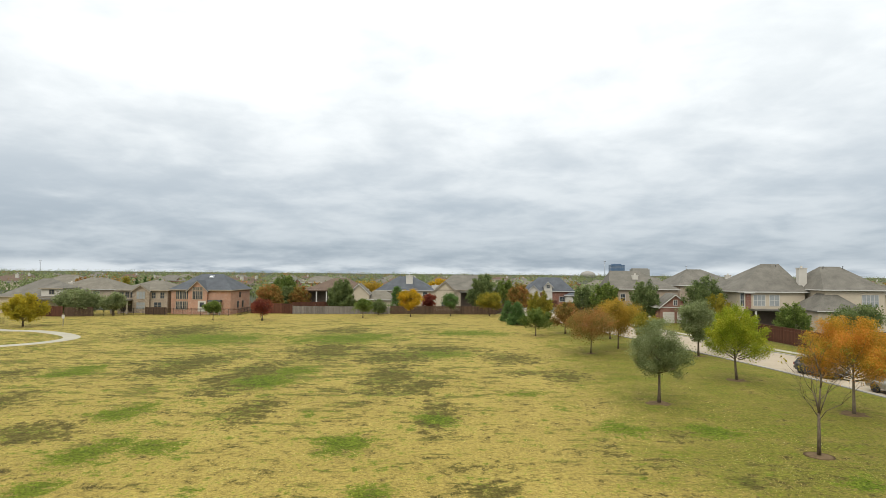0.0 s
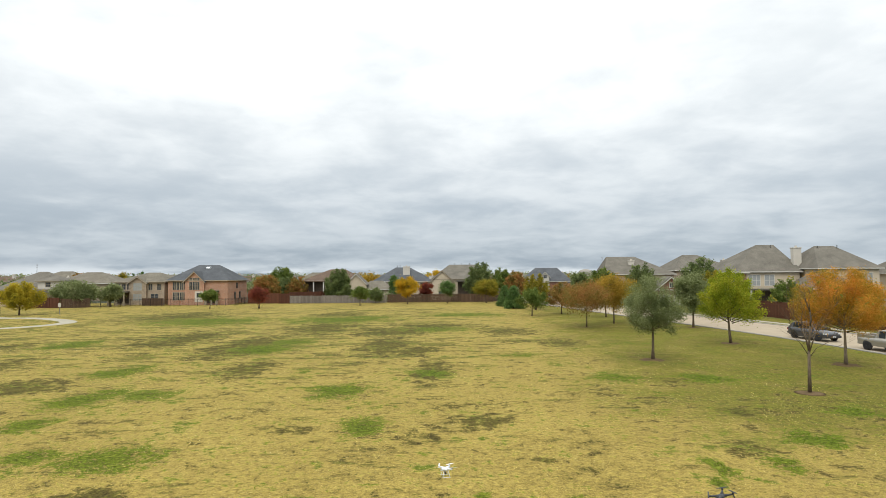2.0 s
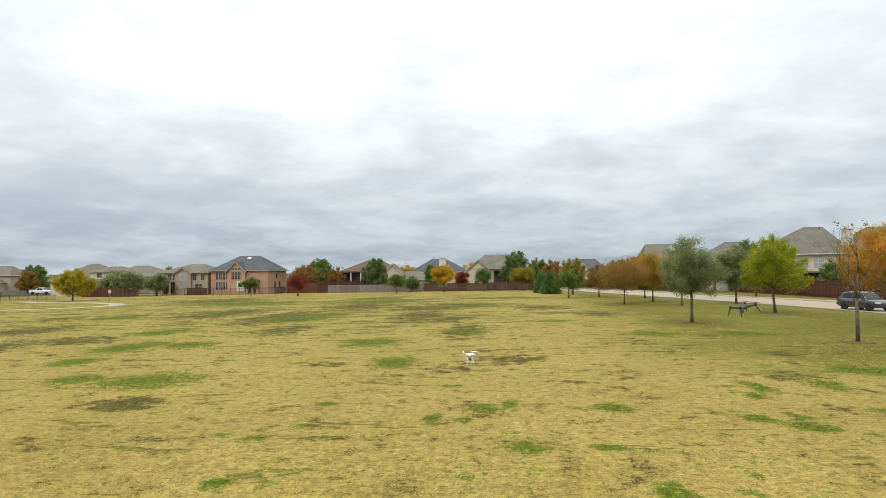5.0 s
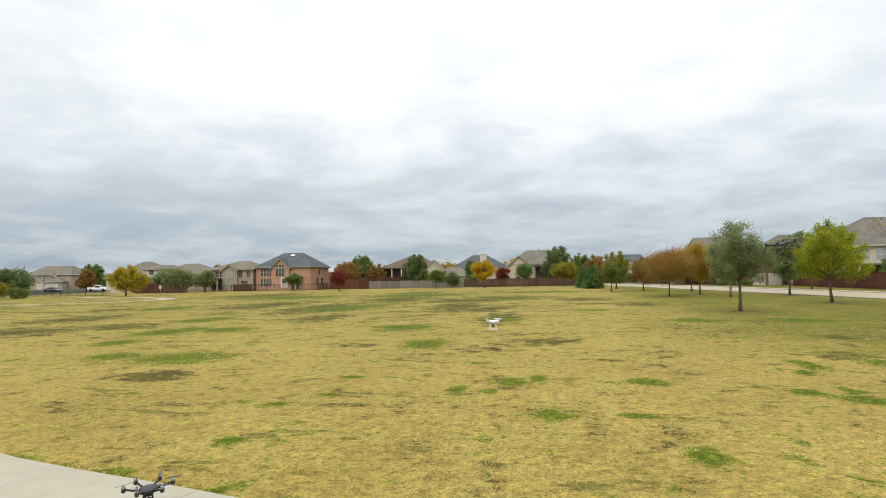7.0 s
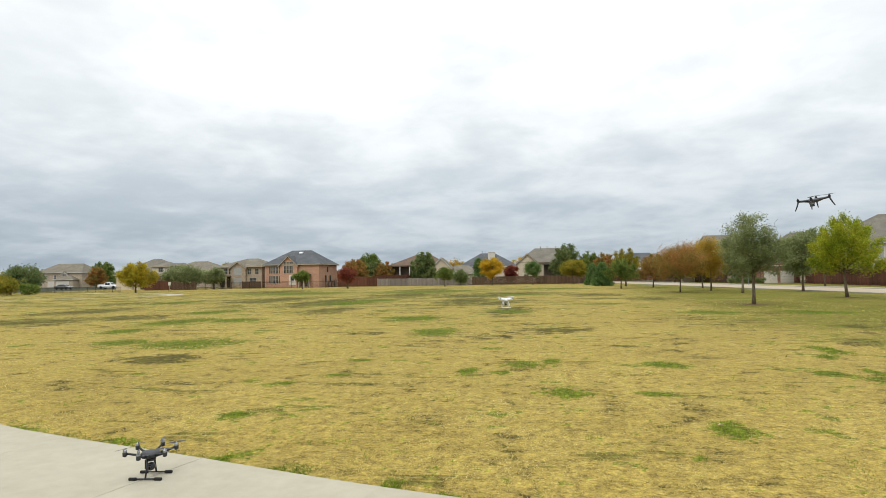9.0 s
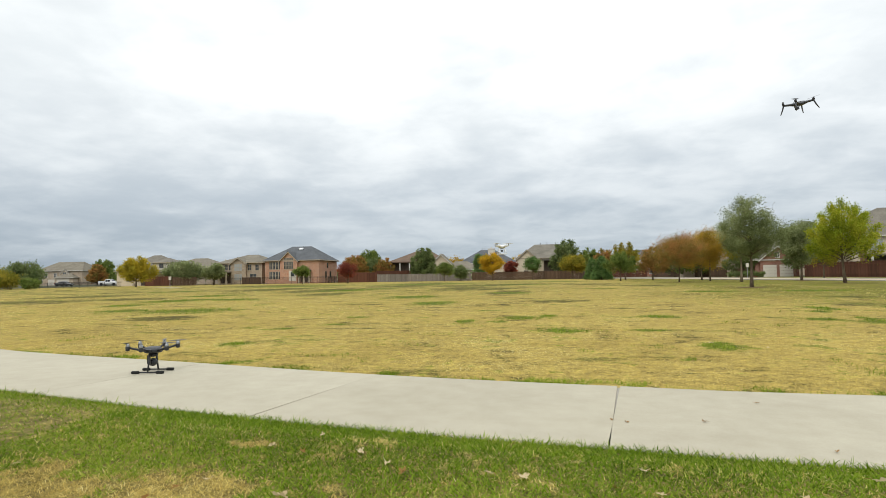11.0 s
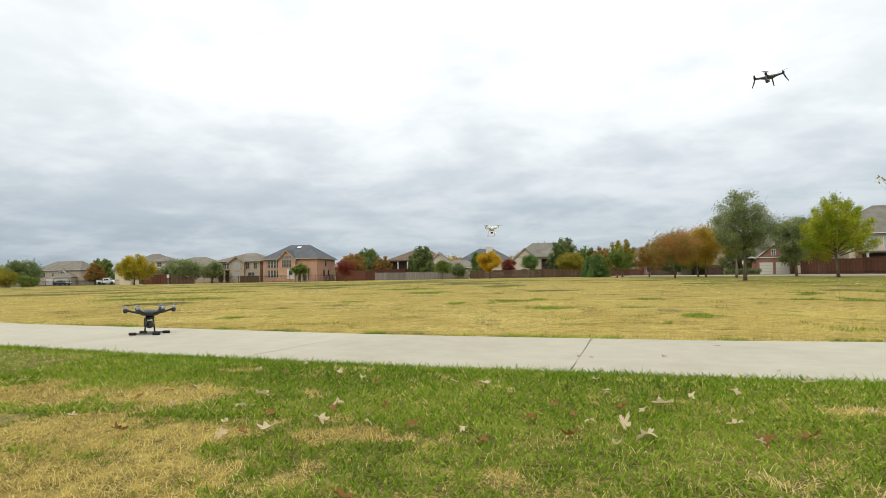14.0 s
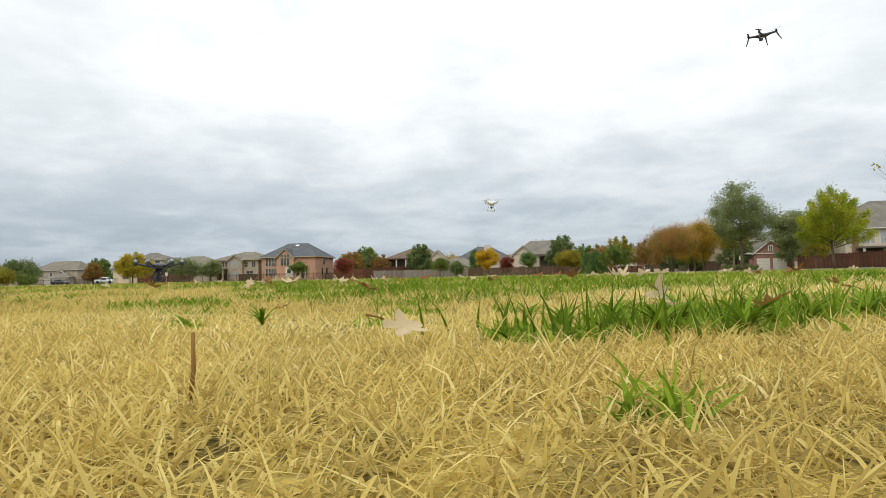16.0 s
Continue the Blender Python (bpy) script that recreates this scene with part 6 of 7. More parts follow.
def hexacopter(at, turn):
    d = empty("hexacopter", pose(at[0], at[1], at[2], 0, 0, turn), "dark grey six-rotor drone standing on the concrete path", "drone", "drones")
    bm = bmesh.new()
    lathe(bm, [(0.02, 0.235), (0.085, 0.238), (0.118, 0.252), (0.125, 0.272), (0.112, 0.295), (0.075, 0.312), (0.02, 0.318)], 6)
    bmesh.ops.bevel(bm, geom=bm.edges[:], offset=0.006, segments=2, affect="EDGES")
    part("body", bm, BLACK_PLASTIC, d)
    part("battery", boxes((-0.04, 0.04, -0.135, -0.02, 0.25, 0.29), bevel=0.008), BLACK_PLASTIC, d)
    for k in range(6):
        a = math.radians(60 * k + 30)
        c, s = math.cos(a), math.sin(a)
        bm = bmesh.new()
        tube(bm, [(0.09 * c, 0.09 * s, 0.268), (0.19 * c, 0.19 * s, 0.292), (0.27 * c, 0.27 * s, 0.318)], [0.017, 0.013, 0.013], 10)
        arm = part("arm", bm, CARBON, d)
        bm = bmesh.new()
        lathe(bm, [(0.012, 0.278), (0.024, 0.285), (0.026, 0.325), (0.02, 0.335)], 12, at=(0.275 * c, 0.275 * s, 0))
        part("motor_pod", bm, BLACK_PLASTIC, arm)
        rotor(d, arm, (0.275 * c, 0.275 * s), 0.365, 0.11, 0.7 + k * 1.13, GREY_METAL, BLACK_PLASTIC)
    bm = bmesh.new()
    lathe(bm, [(0.05, 0.196), (0.055, 0.2), (0.055, 0.228), (0.03, 0.236)], 16)
    part("gimbal_plate", bm, CARBON, d)
    part("gimbal_arm", boxes((-0.062, -0.045, -0.03, 0.03, 0.10, 0.21), (-0.06, 0.0, 0.01, 0.03, 0.185, 0.2), bevel=0.006), CARBON, d)
    bm = bmesh.new()
    lathe(bm, [(0.02, -0.045), (0.042, -0.035), (0.05, 0.0), (0.044, 0.03), (0.02, 0.042)], 18, "y", (0.0, 0.0, 0.125))
    ball = part("camera", bm, BLACK_PLASTIC, d)
    bm = bmesh.new()
    lathe(bm, [(0.026, -0.062), (0.03, -0.05), (0.03, -0.036)], 18, "y", (0.0, 0.0, 0.125))
    part("lens", bm, LENS_GLASS, ball, "dark glass lens")
    for s in (-1, 1):
        bm = bmesh.new()
        tube(bm, [(0.0, s * 0.07, 0.245), (0.0, s * 0.10, 0.12), (0.0, s * 0.125, 0.018)], [0.011, 0.010, 0.010], 10)
        leg = part("leg", bm, CARBON, d)
        bm = bmesh.new()
        tube(bm, [(-0.17, s * 0.125, 0.018), (0.17, s * 0.125, 0.018)], [0.009, 0.009], 10)
        part("skid", bm, CARBON, leg)
        for e in (-1, 1):
            bm = bmesh.new()
            lathe(bm, [(0.014, -0.045), (0.018, -0.038), (0.018, 0.038), (0.014, 0.045)], 12, "x", (e * 0.15, s * 0.125, 0.018))
            part("foam_grip", bm, FOAM, leg)
    return d


def white_quad(at, turn):
    d = empty("quadcopter", pose(at[0], at[1], at[2], 0, 0, turn), "white four-rotor drone hovering over the lawn", "drone", "drones")
    bm = bmesh.new()
    lathe(bm, [(0.01, -0.03), (0.06, -0.028), (0.082, -0.005), (0.078, 0.018), (0.05, 0.038), (0.01, 0.044)], 20)
    part("body", bm, WHITE_PLASTIC, d)
    for k in range(4):
        a = math.radians(45 + 90 * k)
        c, s = math.cos(a), math.sin(a)
        bm = bmesh.new()
        tube(bm, [(0.04 * c, 0.04 * s, 0.008), (0.11 * c, 0.11 * s, 0.018), (0.185 * c, 0.185 * s, 0.026)], [0.04, 0.026, 0.019], 12)
        arm = part("arm", bm, WHITE_PLASTIC, d)
        rotor(d, arm, (0.185 * c, 0.185 * s), 0.062, 0.12, 0.4 + k * 0.9, GREY_METAL, WHITE_PLASTIC, 0.014, 0.035)
    for s in (-1, 1):
        bm = bmesh.new()
        tube(bm, [(-0.05, s * 0.05, -0.02), (-0.075, s * 0.095, -0.11), (-0.085, s * 0.11, -0.165)], [0.008, 0.006, 0.006], 8)
        tube(bm, [(0.05, s * 0.05, -0.02), (0.075, s * 0.095, -0.11), (0.085, s * 0.11, -0.165)], [0.008, 0.006, 0.006], 8)
        tube(bm, [(-0.10, s * 0.11, -0.165), (0.10, s * 0.11, -0.165)], [0.007, 0.007], 8)
        part("landing_leg", bm, WHITE_PLASTIC, d)
    gimbal = part("gimbal", boxes((-0.03, 0.03, -0.03, 0.03, -0.05, -0.03), (-0.03, -0.022, -0.012, 0.012, -0.10, -0.05), bevel=0.003), GREY_METAL, d)
    bm = bmesh.new()
    lathe(bm, [(0.018, -0.03), (0.024, -0.025), (0.024, 0.02), (0.015, 0.026)], 14, "y", (0.0, 0.0, -0.095))
    part("camera", bm, BLACK_PLASTIC, d, "dark round camera")
    return d


def black_quad(at, turn, tilt):
    d = new("quadcopter")
    d.matrix_basis = pose(at[0], at[1], at[2], 0, tilt, turn) @ Matrix.Diagonal((0.72, 0.72, 0.72, 1))
    tagged(d, "black four-rotor drone flying with a camera slung below", "drone", "drones")
    bm = bmesh.new()
    lathe(bm, [(0.01, -0.035), (0.055, -0.03), (0.075, -0.008), (0.07, 0.014), (0.04, 0.028), (0.01, 0.031)], 18)
    for v in bm.verts:
        v.co.x *= 1.45
    part("body", bm, BLACK_PLASTIC, d)
    for k in range(4):
        a = math.radians((32, 148, 212, 328)[k])
        c, s = math.cos(a), math.sin(a)
        bm = bmesh.new()
        tube(bm, [(0.05 * c, 0.05 * s, 0.0), (0.14 * c, 0.14 * s, 0.012), (0.235 * c, 0.235 * s, 0.02)], [0.034, 0.02, 0.017], 12)
        arm = part("arm", bm, BLACK_PLASTIC, d)
        bm = bmesh.new()
        tube(bm, [(0.235 * c, 0.235 * s, 0.012), (0.262 * c, 0.262 * s, -0.06), (0.30 * c, 0.30 * s, -0.135)], [0.014, 0.011, 0.007], 8)
        part("leg", bm, BLACK_PLASTIC, arm)
        rotor(d, arm, (0.235 * c, 0.235 * s), 0.062, 0.125, 0.3 + k * 1.2, CARBON, BLACK_PLASTIC, 0.02, 0.045)
    part("gimbal", boxes((0.02, 0.08, -0.03, 0.03, -0.055, -0.03), (0.03, 0.045, -0.034, -0.026, -0.09, -0.05), bevel=0.003), GREY_METAL, d)
    part("camera", boxes((0.03, 0.075, -0.026, 0.03, -0.095, -0.055), bevel=0.006), BLACK_PLASTIC, d)
    return d


hexacopter((-4.72, 6.8, 0.016), 8)
white_quad((-0.82, 13.5, 1.78), 12)
black_quad((3.22, 8.05, 3.2), 205, 9)

# ---- grass and fallen leaves ----


def blades(name, rng, x, y, height, width, lean, curl, material, label, segments=3):
    """Grass blades: tapering, bent strips, each an island of its own."""
    n = len(x)
    a = rng.uniform(0, 2 * math.pi, n)
    tilt = rng.normal(0, lean, n)
    if lean > 0.9:
        tilt = np.where(rng.random(n) < 0.5, -1.0, 1.0) * rng.uniform(0.35, 1.5, n)
    out = np.stack([np.cos(a), np.sin(a), np.zeros(n)], 1)
    turn = rng.uniform(0, 2 * math.pi, n)
    side = np.stack([np.cos(turn), np.sin(turn), np.zeros(n)], 1)
    base = np.stack([x, y, ground_z(x, y)], 1)
    rows = []
    bend = np.abs(rng.normal(0, curl, n))
    p = base.copy()
    ang = tilt.copy()
    step = height / segments
    pts = [p.copy()]
    for k in range(segments):
        p = p + (out * np.sin(ang)[:, None] + np.array((0, 0, 1.0)) * np.cos(ang)[:, None]) * step[:, None]
        ang = ang + bend / segments * np.sign(tilt + 1e-6)
        p[:, 2] = np.maximum(p[:, 2], base[:, 2] + 0.004)
        pts.append(p.copy())
    for k in range(segments):
        w = (width * (1.0 - 0.28 * k))[:, None]
        rows += [pts[k] - side * w, pts[k] + side * w]
    rows.append(pts[-1])
    m = 2 * segments + 1
    v = np.stack(rows, 1).reshape(-1, 3)
    start = np.arange(n) * m
    faces = []
    for k in range(segments - 1):
        faces.append(np.stack([start + 2 * k, start + 2 * k + 1, start + 2 * k + 3, start + 2 * k + 2], 1))
    quads_ = np.concatenate(faces).astype(np.int32)
    tris_ = np.stack([start + m - 3, start + m - 2, start + m - 1], 1).astype(np.int32)
    me = bpy.data.meshes.new(name)
    me.vertices.add(len(v))
    me.vertices.foreach_set("co", v.astype(np.float32).ravel())
    me.loops.add(quads_.size + tris_.size)
    me.loops.foreach_set("vertex_index", np.concatenate([quads_.ravel(), tris_.ravel()]))
    me.polygons.add(len(quads_) + len(tris_))
    me.polygons.foreach_set("loop_start", np.concatenate([np.arange(len(quads_)) * 4, quads_.size + np.arange(len(tris_)) * 3]).astype(np.int32))
    me.update(calc_edges=True)
    me.validate()
    me.materials.append(material)
    return tagged(new(name, me), label, "grass", kind="stuff")


def value_noise(x, y, scale, seed):
    """Smooth random field for clumping."""
    r = np.random.default_rng(seed)
    t = r.random((64, 64))
    u, v = x / scale % 64, y / scale % 64
    i, j = u.astype(int), v.astype(int)
    fu, fv = u - i, v - j
    fu, fv = fu * fu * (3 - 2 * fu), fv * fv * (3 - 2 * fv)
    i1, j1 = (i + 1) % 64, (j + 1) % 64
    return (t[i, j] * (1 - fu) + t[i1, j] * fu) * (1 - fv) + (t[i, j1] * (1 - fu) + t[i1, j1] * fu) * fv


def scatter(rng, x0, x1, y0, y1, per):
    n = int((x1 - x0) * (y1 - y0) * per)
    x, y = rng.uniform(x0, x1, n), rng.uniform(y0, y1, n)
    keep = (path_distance(x, y) > PATH_HALF - 0.03) & (np.hypot(x - 0.11, y + 0.045) > 0.12)
    return x[keep], y[keep]


rng = np.random.default_rng(91)
# the mat of dry grass between the landing place and the footpath, thinning with distance, and the green growing through it
for x0, x1, y0, y1, per, hi, ww, seg in ((-0.62, 0.86, 0.04, 0.72, 30000, 0.034, 0.0011, 3), (-1.25, 1.45, 0.0, 1.35, 11000, 0.036, 0.0013, 3), (-2.3, 2.5, 1.3, 2.7, 11000, 0.040, 0.0015, 2), (-3.6, 3.7, 2.65, 4.9, 6400, 0.042, 0.0022, 3), (-5.6, 4.8, 2.65, 6.4, 1800, 0.045, 0.0024, 3)):
    x, y = scatter(rng, x0, x1, y0, y1, per)
    ok = south_of_path(x, y)
    x, y = x[ok], y[ok]
    want = lush_at(x, y) + 0.9 * (value_noise(x, y, 0.22, 1) - 0.5) + 0.9 * (value_noise(x, y, 0.07, 2) - 0.5) + 0.5 * (rng.random(len(x)) - 0.5)
    isg = (want > 0.54) & ((lush_at(x, y) > 0.12) | (y > 1.4)) & (rng.random(len(x)) > 0.16)
    sx, sy = x[~isg], y[~isg]
    blades("dry_grass", rng, sx, sy, rng.uniform(0.3, 1.1, len(sx)) * hi * (0.5 + 0.9 * value_noise(sx, sy, 0.05, 3)), rng.uniform(0.5, 1.35, len(sx)) * ww, 1.05, 2.1, STRAW_BLADE, "matted dry straw-coloured grass of the path verge", seg)
    sx, sy = x[isg], y[isg]
    if per > 10000:
        pick = rng.random(len(sx)) < 0.92
        sx, sy = sx[pick], sy[pick]
    tall = 1.0 + 0.6 * np.clip(1.35 - np.abs(path_distance(sx, sy) - PATH_HALF) * 6, 0, 1)
    blades("green_grass", rng, sx, sy, rng.uniform(0.55, 1.35, len(sx)) * hi * tall * 0.9, rng.uniform(0.6, 1.5, len(sx)) * max(1.6 * ww, 0.0024), 1.0, 1.4, GREEN_BLADE, "green grass of the path verge", seg)
x, y = scatter(rng, -1.2, 1.4, 0.2, 1.6, 130)
blades("dry_grass", rng, x, y, rng.uniform(0.045, 0.075, len(x)), rng.uniform(0.0009, 0.0016, len(x)), 0.9, 1.6, STRAW_BLADE, "long pale dry grass stalks", 4)
# longer grass along the near edge of the footpath
edge_line = PATH_LINE[(PATH_LINE[:, 0] > -7) & (PATH_LINE[:, 0] < 6)]
edge_pick = rng.integers(0, len(edge_line) - 1, 8500)
edge_u = rng.random(8500)[:, None]
edge_n = -normals_of(edge_line)[edge_pick]
edge_n = np.where(edge_n[:, 1:] > 0, -edge_n, edge_n)
edge_p = edge_line[edge_pick] * (1 - edge_u) + edge_line[edge_pick + 1] * edge_u + edge_n * (PATH_HALF + 0.015 + 0.30 * rng.random(8500)[:, None] ** 1.5)
blades("green_grass", rng, edge_p[:, 0], edge_p[:, 1], rng.uniform(0.03, 0.07, 8500), rng.uniform(0.0022, 0.0042, 8500), 1.0, 1.2, GREEN_BLADE, "longer green grass fringing the concrete path", 3)
# scattered green tufts along the far edge of the footpath
far_u = rng.random(12000)[:, None]
far_pick = rng.integers(0, len(edge_line) - 1, 12000)
far_n = normals_of(edge_line)[far_pick]
far_n = np.where(far_n[:, 1:] < 0, -far_n, far_n)
far_p = edge_line[far_pick] * (1 - far_u) + edge_line[far_pick + 1] * far_u + far_n * (PATH_HALF + 0.02 + 0.28 * rng.random(12000)[:, None] ** 2)
far_p = far_p[value_noise(far_p[:, 0], far_p[:, 1], 0.30, 12) > 0.70]
blades("green_grass", rng, far_p[:, 0], far_p[:, 1], rng.uniform(0.03, 0.07, len(far_p)), rng.uniform(0.002, 0.004, len(far_p)), 1.0, 1.0, GREEN_BLADE, "green grass tufts along the far path edge", 2)
# the lawn beyond the footpath, thinning with distance
for x0, x1, y0, y1, per, hh, ww in ((-10, 9, 5.6, 10.5, 950, 0.034, 0.0026), (-16, 15, 10.5, 17, 230, 0.036, 0.0042), (-25, 23, 17, 30, 48, 0.045, 0.009), (-40, 20, 30, 52, 11, 0.055, 0.018)):
    x, y = scatter(rng, x0, x1, y0, y1, per)
    ok = ~south_of_path(x, y)
    x, y = x[ok], y[ok]
    g = blob(x, y, GREEN_ALL) * 0.9 + 0.3 * np.clip((x - 6) / 10, 0, 1) * (y > 14) + 0.6 * (value_noise(x, y, 0.35, 6) - 0.5)
    rim_g = np.clip(1.2 - (path_distance(x, y) - PATH_HALF) * 5, 0, 1) * (value_noise(x, y, 0.45, 7) > 0.52)
    isg = (g > 0.62) | (rim_g > 0.85) | (value_noise(x, y, 0.6, 8) + 0.25 * rng.random(len(x)) > 1.06)
    bald = blob(x, y, DARK_ALL) > 0.5
    sx, sy = x[~isg & ~bald], y[~isg & ~bald]
    blades("dry_grass", rng, sx, sy, rng.uniform(0.5, 1.25, len(sx)) * hh, rng.uniform(0.6, 1.3, len(sx)) * ww, 1.05, 1.6, STRAW_BLADE, "short dormant straw-coloured lawn grass", 2)
    sx, sy = x[isg], y[isg]
    blades("green_grass", rng, sx, sy, rng.uniform(0.8, 1.9, len(sx)) * hh, rng.uniform(0.6, 1.3, len(sx)) * ww, 0.45, 1.0, GREEN_BLADE, "green grass tufts in the dormant lawn", 2)

# broad upright blades in the green clump beside the landing place
x = np.concatenate([rng.normal(cx, rx, 110) for cx, rx in ((0.18, 0.07), (0.36, 0.08), (0.56, 0.10), (0.75, 0.09))])
y = np.concatenate([rng.normal(cy, ry, 110) for cy, ry in ((0.68, 0.04), (0.84, 0.07), (1.02, 0.08), (1.10, 0.10))])
blades("green_grass", rng, x, y, rng.uniform(0.045, 0.085, len(x)), rng.uniform(0.0022, 0.0042, len(x)), 0.42, 0.9, GREEN_BLADE, "broad upright green grass blades in a clump", 4)


def fallen_leaf(at, size, turn, tilt, z, material, label, seed, rear=None):
    r = np.random.default_rng(seed)
    bm = bmesh.new()
    outline = []
    n = 44
    sides = r.uniform(0.7, 1.15, 7)
    for k in range(n):
        a = 2 * math.pi * k / n
        lobe = abs(math.cos(2.5 * (a - math.pi))) ** 1.1 * sides[int((a / (2 * math.pi) * 5 + 0.5)) % 5]
        rad = 0.40 + 0.60 * lobe + 0.04 * math.sin(11 * a)
        outline.append((rad * math.cos(a) * 0.5, rad * math.sin(a) * 0.30))
    r_bow = r.uniform(-1.2, 1.2)
    curl, roll = r.uniform(0.4, 3.2), r.uniform(-1.8, 1.8)

    def place(px, py, lift):
        return (px * size, py * size, size * (curl * (py * py) + roll * px * py + r_bow * px * px + lift))
    rings = []
    for u in (1.0, 0.55):
        rings.append([bm.verts.new(place(px * u, py * u, 0.02 * r.normal() * u)) for px, py in outline])
    mid = bm.verts.new(place(0, 0, 0))
    for k in range(n):
        j = (k + 1) % n
        bm.faces.new((rings[0][k], rings[0][j], rings[1][j], rings[1][k])).smooth = True
        bm.faces.new((rings[1][k], rings[1][j], mid)).smooth = True
    leaf = part("fallen_leaf", bm, material)
    z += float(ground_z(at[0], at[1]))
    leaf.matrix_basis = pose(at[0], at[1], z, tilt * r.uniform(-1, 1), tilt * r.uniform(-1, 1), turn)
    if rear is not None:
        leaf.matrix_basis = pose(at[0], at[1], z, rear, 10, turn)
    tagged(leaf, label, "leaf", "fallen leaves")
    bm = bmesh.new()
    tube(bm, [(-0.46 * size, 0, 0.08 * size), (-0.62 * size, 0.02 * size, 0.10 * size), (-0.78 * size, 0.05 * size, 0.08 * size)], [0.0012, 0.001, 0.0014], 5)
    part("stalk", bm, BROWN_LEAF, leaf)


PALE, BROWN = "pale dry oak leaf lying curled on the grass", "brown dry oak leaf lying on the grass"
pale_spots = [(-3.11, 3.36, 0.07), (-1.74, 3.85, 0.07), (-1.51, 4.13, 0.07), (-1.14, 3.8, 0.1), (-1.31, 3.06, 0.12), (-0.83, 2.89, 0.09), (-1.2, 2.48, 0.07), (-0.8, 2.58, 0.12), (-0.97, 2.41, 0.11),
              (-0.14, 3.46, 0.11), (0.49, 3.62, 0.08), (0.51, 3.29, 0.07), (-0.33, 3.5, 0.07), (0.92, 3.21, 0.08), (1.16, 3.31, 0.09), (0.74, 2.99, 0.12), (0.62, 2.85, 0.06), (0.5, 2.59, 0.12),
              (0.56, 2.44, 0.12), (0.37, 2.63, 0.07), (0.43, 2.3, 0.08), (-0.15, 2.47, 0.07), (0.94, 2.63, 0.09), (1.64, 3.61, 0.12), (-1.8, 3.23, 0.07), (-2.02, 2.55, 0.07)]
for k, (lx, ly, ls) in enumerate(pale_spots):
    fallen_leaf((lx, ly), 0.85 * ls, 47 * k % 360, 24, 0.030, DEAD_LEAF, PALE, 200 + k)
for k, (lx, ly, ls) in enumerate([(-0.43, 1.78, 0.085), (0.99, 2.45, 0.12), (0.28, 2.41, 0.09), (-0.37, 2.51, 0.08), (-0.06, 2.34, 0.08), (0.12, 2.68, 0.08), (-1.08, 2.68, 0.08), (-1.05, 2.35, 0.07), (0.53, 2.88, 0.08), (-0.81, 2.79, 0.08), (1.15, 2.46, 0.09), (-0.57, 2.87, 0.07), (0.23, 2.94, 0.07), (0.82, 1.44, 0.08), (-0.34, 0.93, 0.03)]):
    fallen_leaf((lx, ly), ls, 71 * k % 360, 25, 0.03, BROWN_LEAF, BROWN, 300 + k)
extra = np.random.default_rng(612)
for k in range(16):
    fallen_leaf((extra.uniform(-2.0, 2.4), extra.uniform(2.3, 3.95)), extra.uniform(0.045, 0.085), extra.uniform(0, 360), 30, 0.03, BROWN_LEAF if k % 2 else DEAD_LEAF, BROWN if k % 2 else PALE, 330 + k)
fallen_leaf((0.30, 0.86), 0.09, 60, 0, 0.042, DEAD_LEAF, PALE, 400, 58)
fallen_leaf((-0.02, 0.53), 0.058, 35, 0, 0.030, DEAD_LEAF, PALE, 404, 42)
fallen_leaf((0.41, 0.76), 0.04, 140, 45, 0.036, BROWN_LEAF, BROWN, 402)
for k, (lx, ly) in enumerate([(2.6, 9.9), (3.2, 9.3), (1.9, 10.6)]):
    fallen_leaf((lx, ly), 0.08, 60 * k, 8, 0.030, DEAD_LEAF, "pale dry oak leaf lying on the path or lawn", 420 + k)
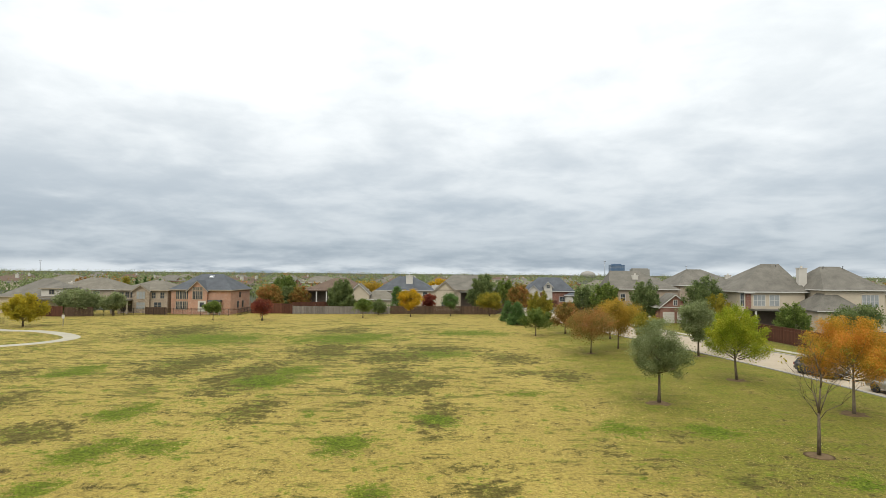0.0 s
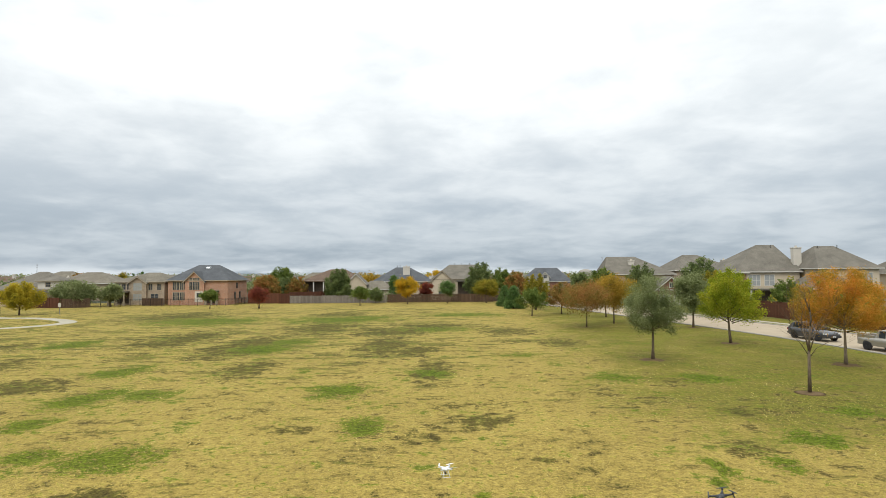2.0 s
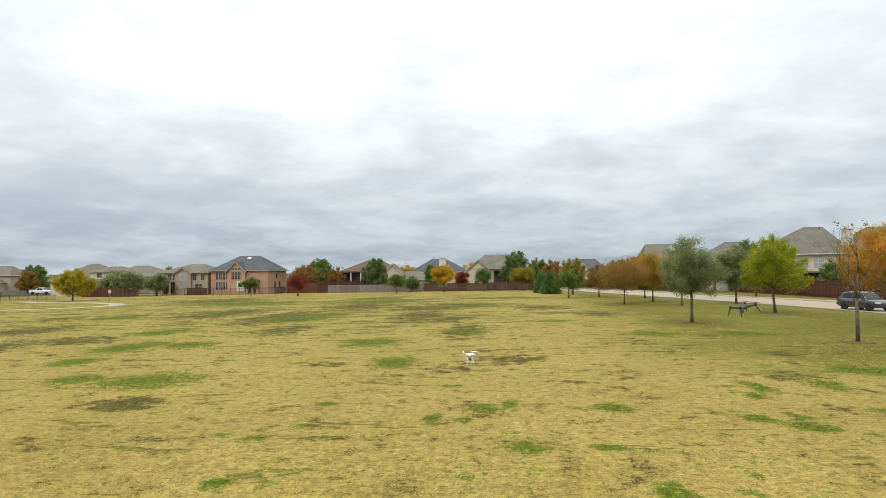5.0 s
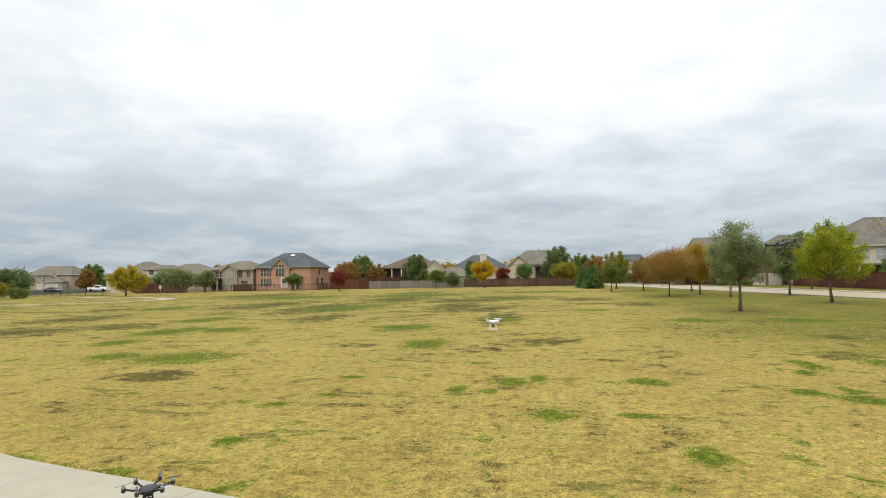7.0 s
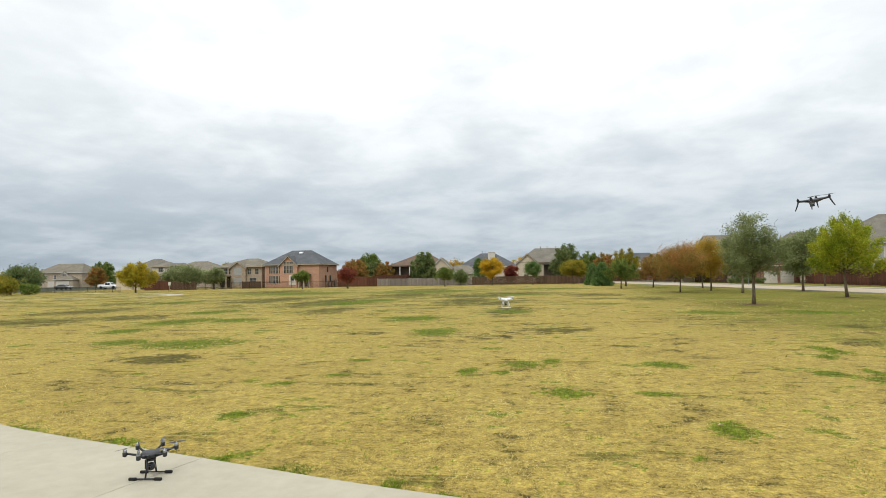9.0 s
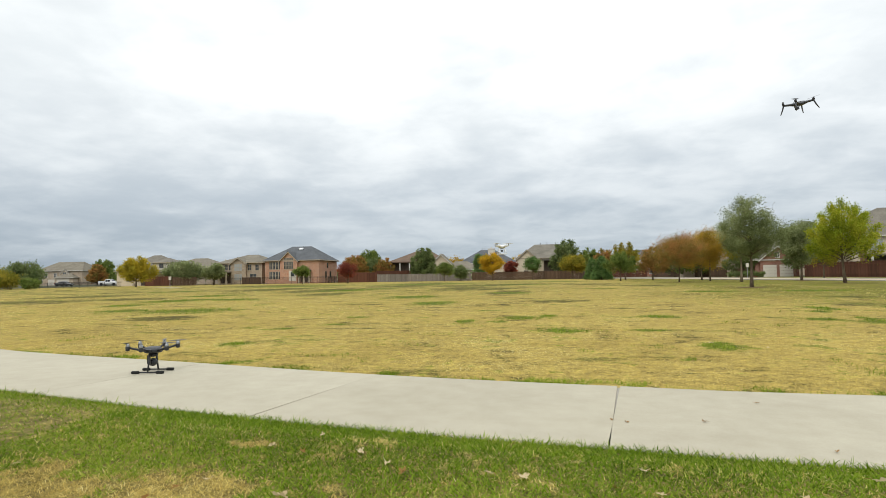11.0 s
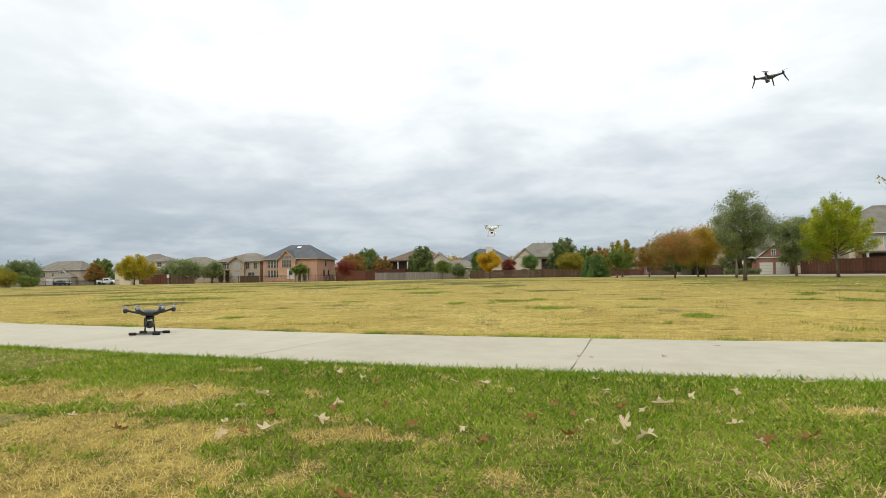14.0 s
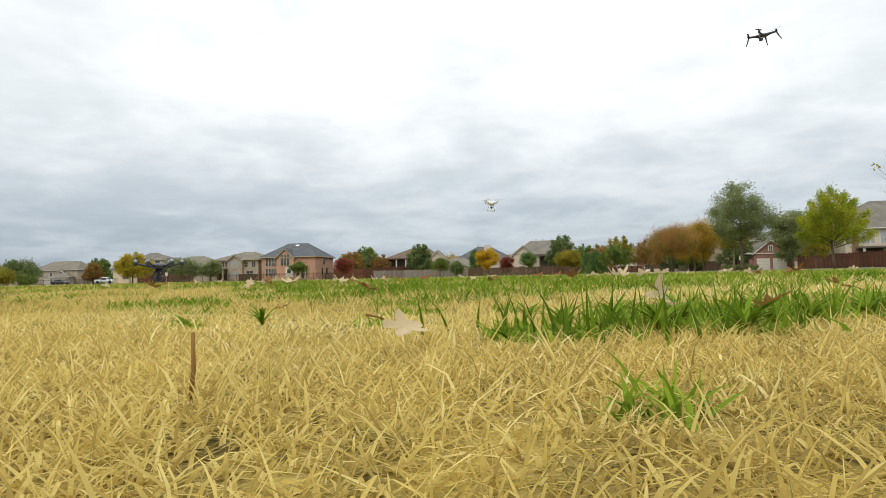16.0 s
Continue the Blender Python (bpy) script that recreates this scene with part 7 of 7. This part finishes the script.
for k, (lx, ly) in enumerate([(1.75, 5.61), (0.49, 4.95), (1.15, 4.93), (1.73, 4.26), (0.59, 4.88)]):
    fallen_leaf((lx, ly), 0.045, 75 * k, 4, 0.024, BROWN_LEAF, "small brown leaf scrap lying on the concrete path", 440 + k)
twig = bmesh.new()
tube(twig, [(0, 0, 0), (0.001, 0.002, 0.022), (0.0, 0.003, 0.046)], [0.0017, 0.0015, 0.0012], 7)
twig_ob = part("twig", twig, BROWN_LEAF)
twig_ob.matrix_basis = pose(-0.112, 0.30, 0.0)
tagged(twig_ob, "short brown upright grass stem stub", "twig")


def broad_weed(at, size, n, seed):
    r = np.random.default_rng(seed)
    thing = empty("weed", pose(at[0], at[1], float(ground_z(at[0], at[1]))), "low broad-bladed green weed in the grass", "weed", "weeds")
    for k in range(n):
        a, L, w = r.uniform(0, 6.28), size * r.uniform(0.6, 1.15), size * r.uniform(0.03, 0.055)
        lift = r.uniform(0.95, 1.5)
        bm = bmesh.new()
        rows = []
        for u in np.linspace(0, 1, 6):
            ang = lift - u * 0.7
            rad = L * u * math.cos(ang * 0.8)
            z = L * u * math.sin(ang) + 0.004
            ww = w * (0.35 + 1.3 * u) * (1 - u ** 2.2) + 0.0008
            rows.append([bm.verts.new((rad * math.cos(a) - o * math.sin(a), rad * math.sin(a) + o * math.cos(a), z + 0.25 * abs(o))) for o in (-ww, 0, ww)])
        for p, q in zip(rows, rows[1:]):
            for i in range(2):
                bm.faces.new((p[i], p[i + 1], q[i + 1], q[i])).smooth = True
        part("blade", bm, GREEN_BLADE, thing)


for k, (wx, wy, ws, wc) in enumerate([(0.27, 0.74, 0.085, 9), (0.22, 0.80, 0.075, 8), (0.36, 0.70, 0.085, 9), (0.33, 0.88, 0.08, 8), (0.15, 0.78, 0.07, 7), (-0.34, 0.86, 0.06, 5), (0.10, 0.95, 0.06, 6), (0.52, 0.9, 0.08, 8), (0.65, 1.0, 0.08, 8),
                                      (0.44, 0.82, 0.09, 9), (-0.47, 0.84, 0.04, 4), (0.8, 0.95, 0.08, 8), (0.6, 0.72, 0.07, 7)]):
    broad_weed((wx, wy), ws * 0.72, wc + 14, 500 + k)
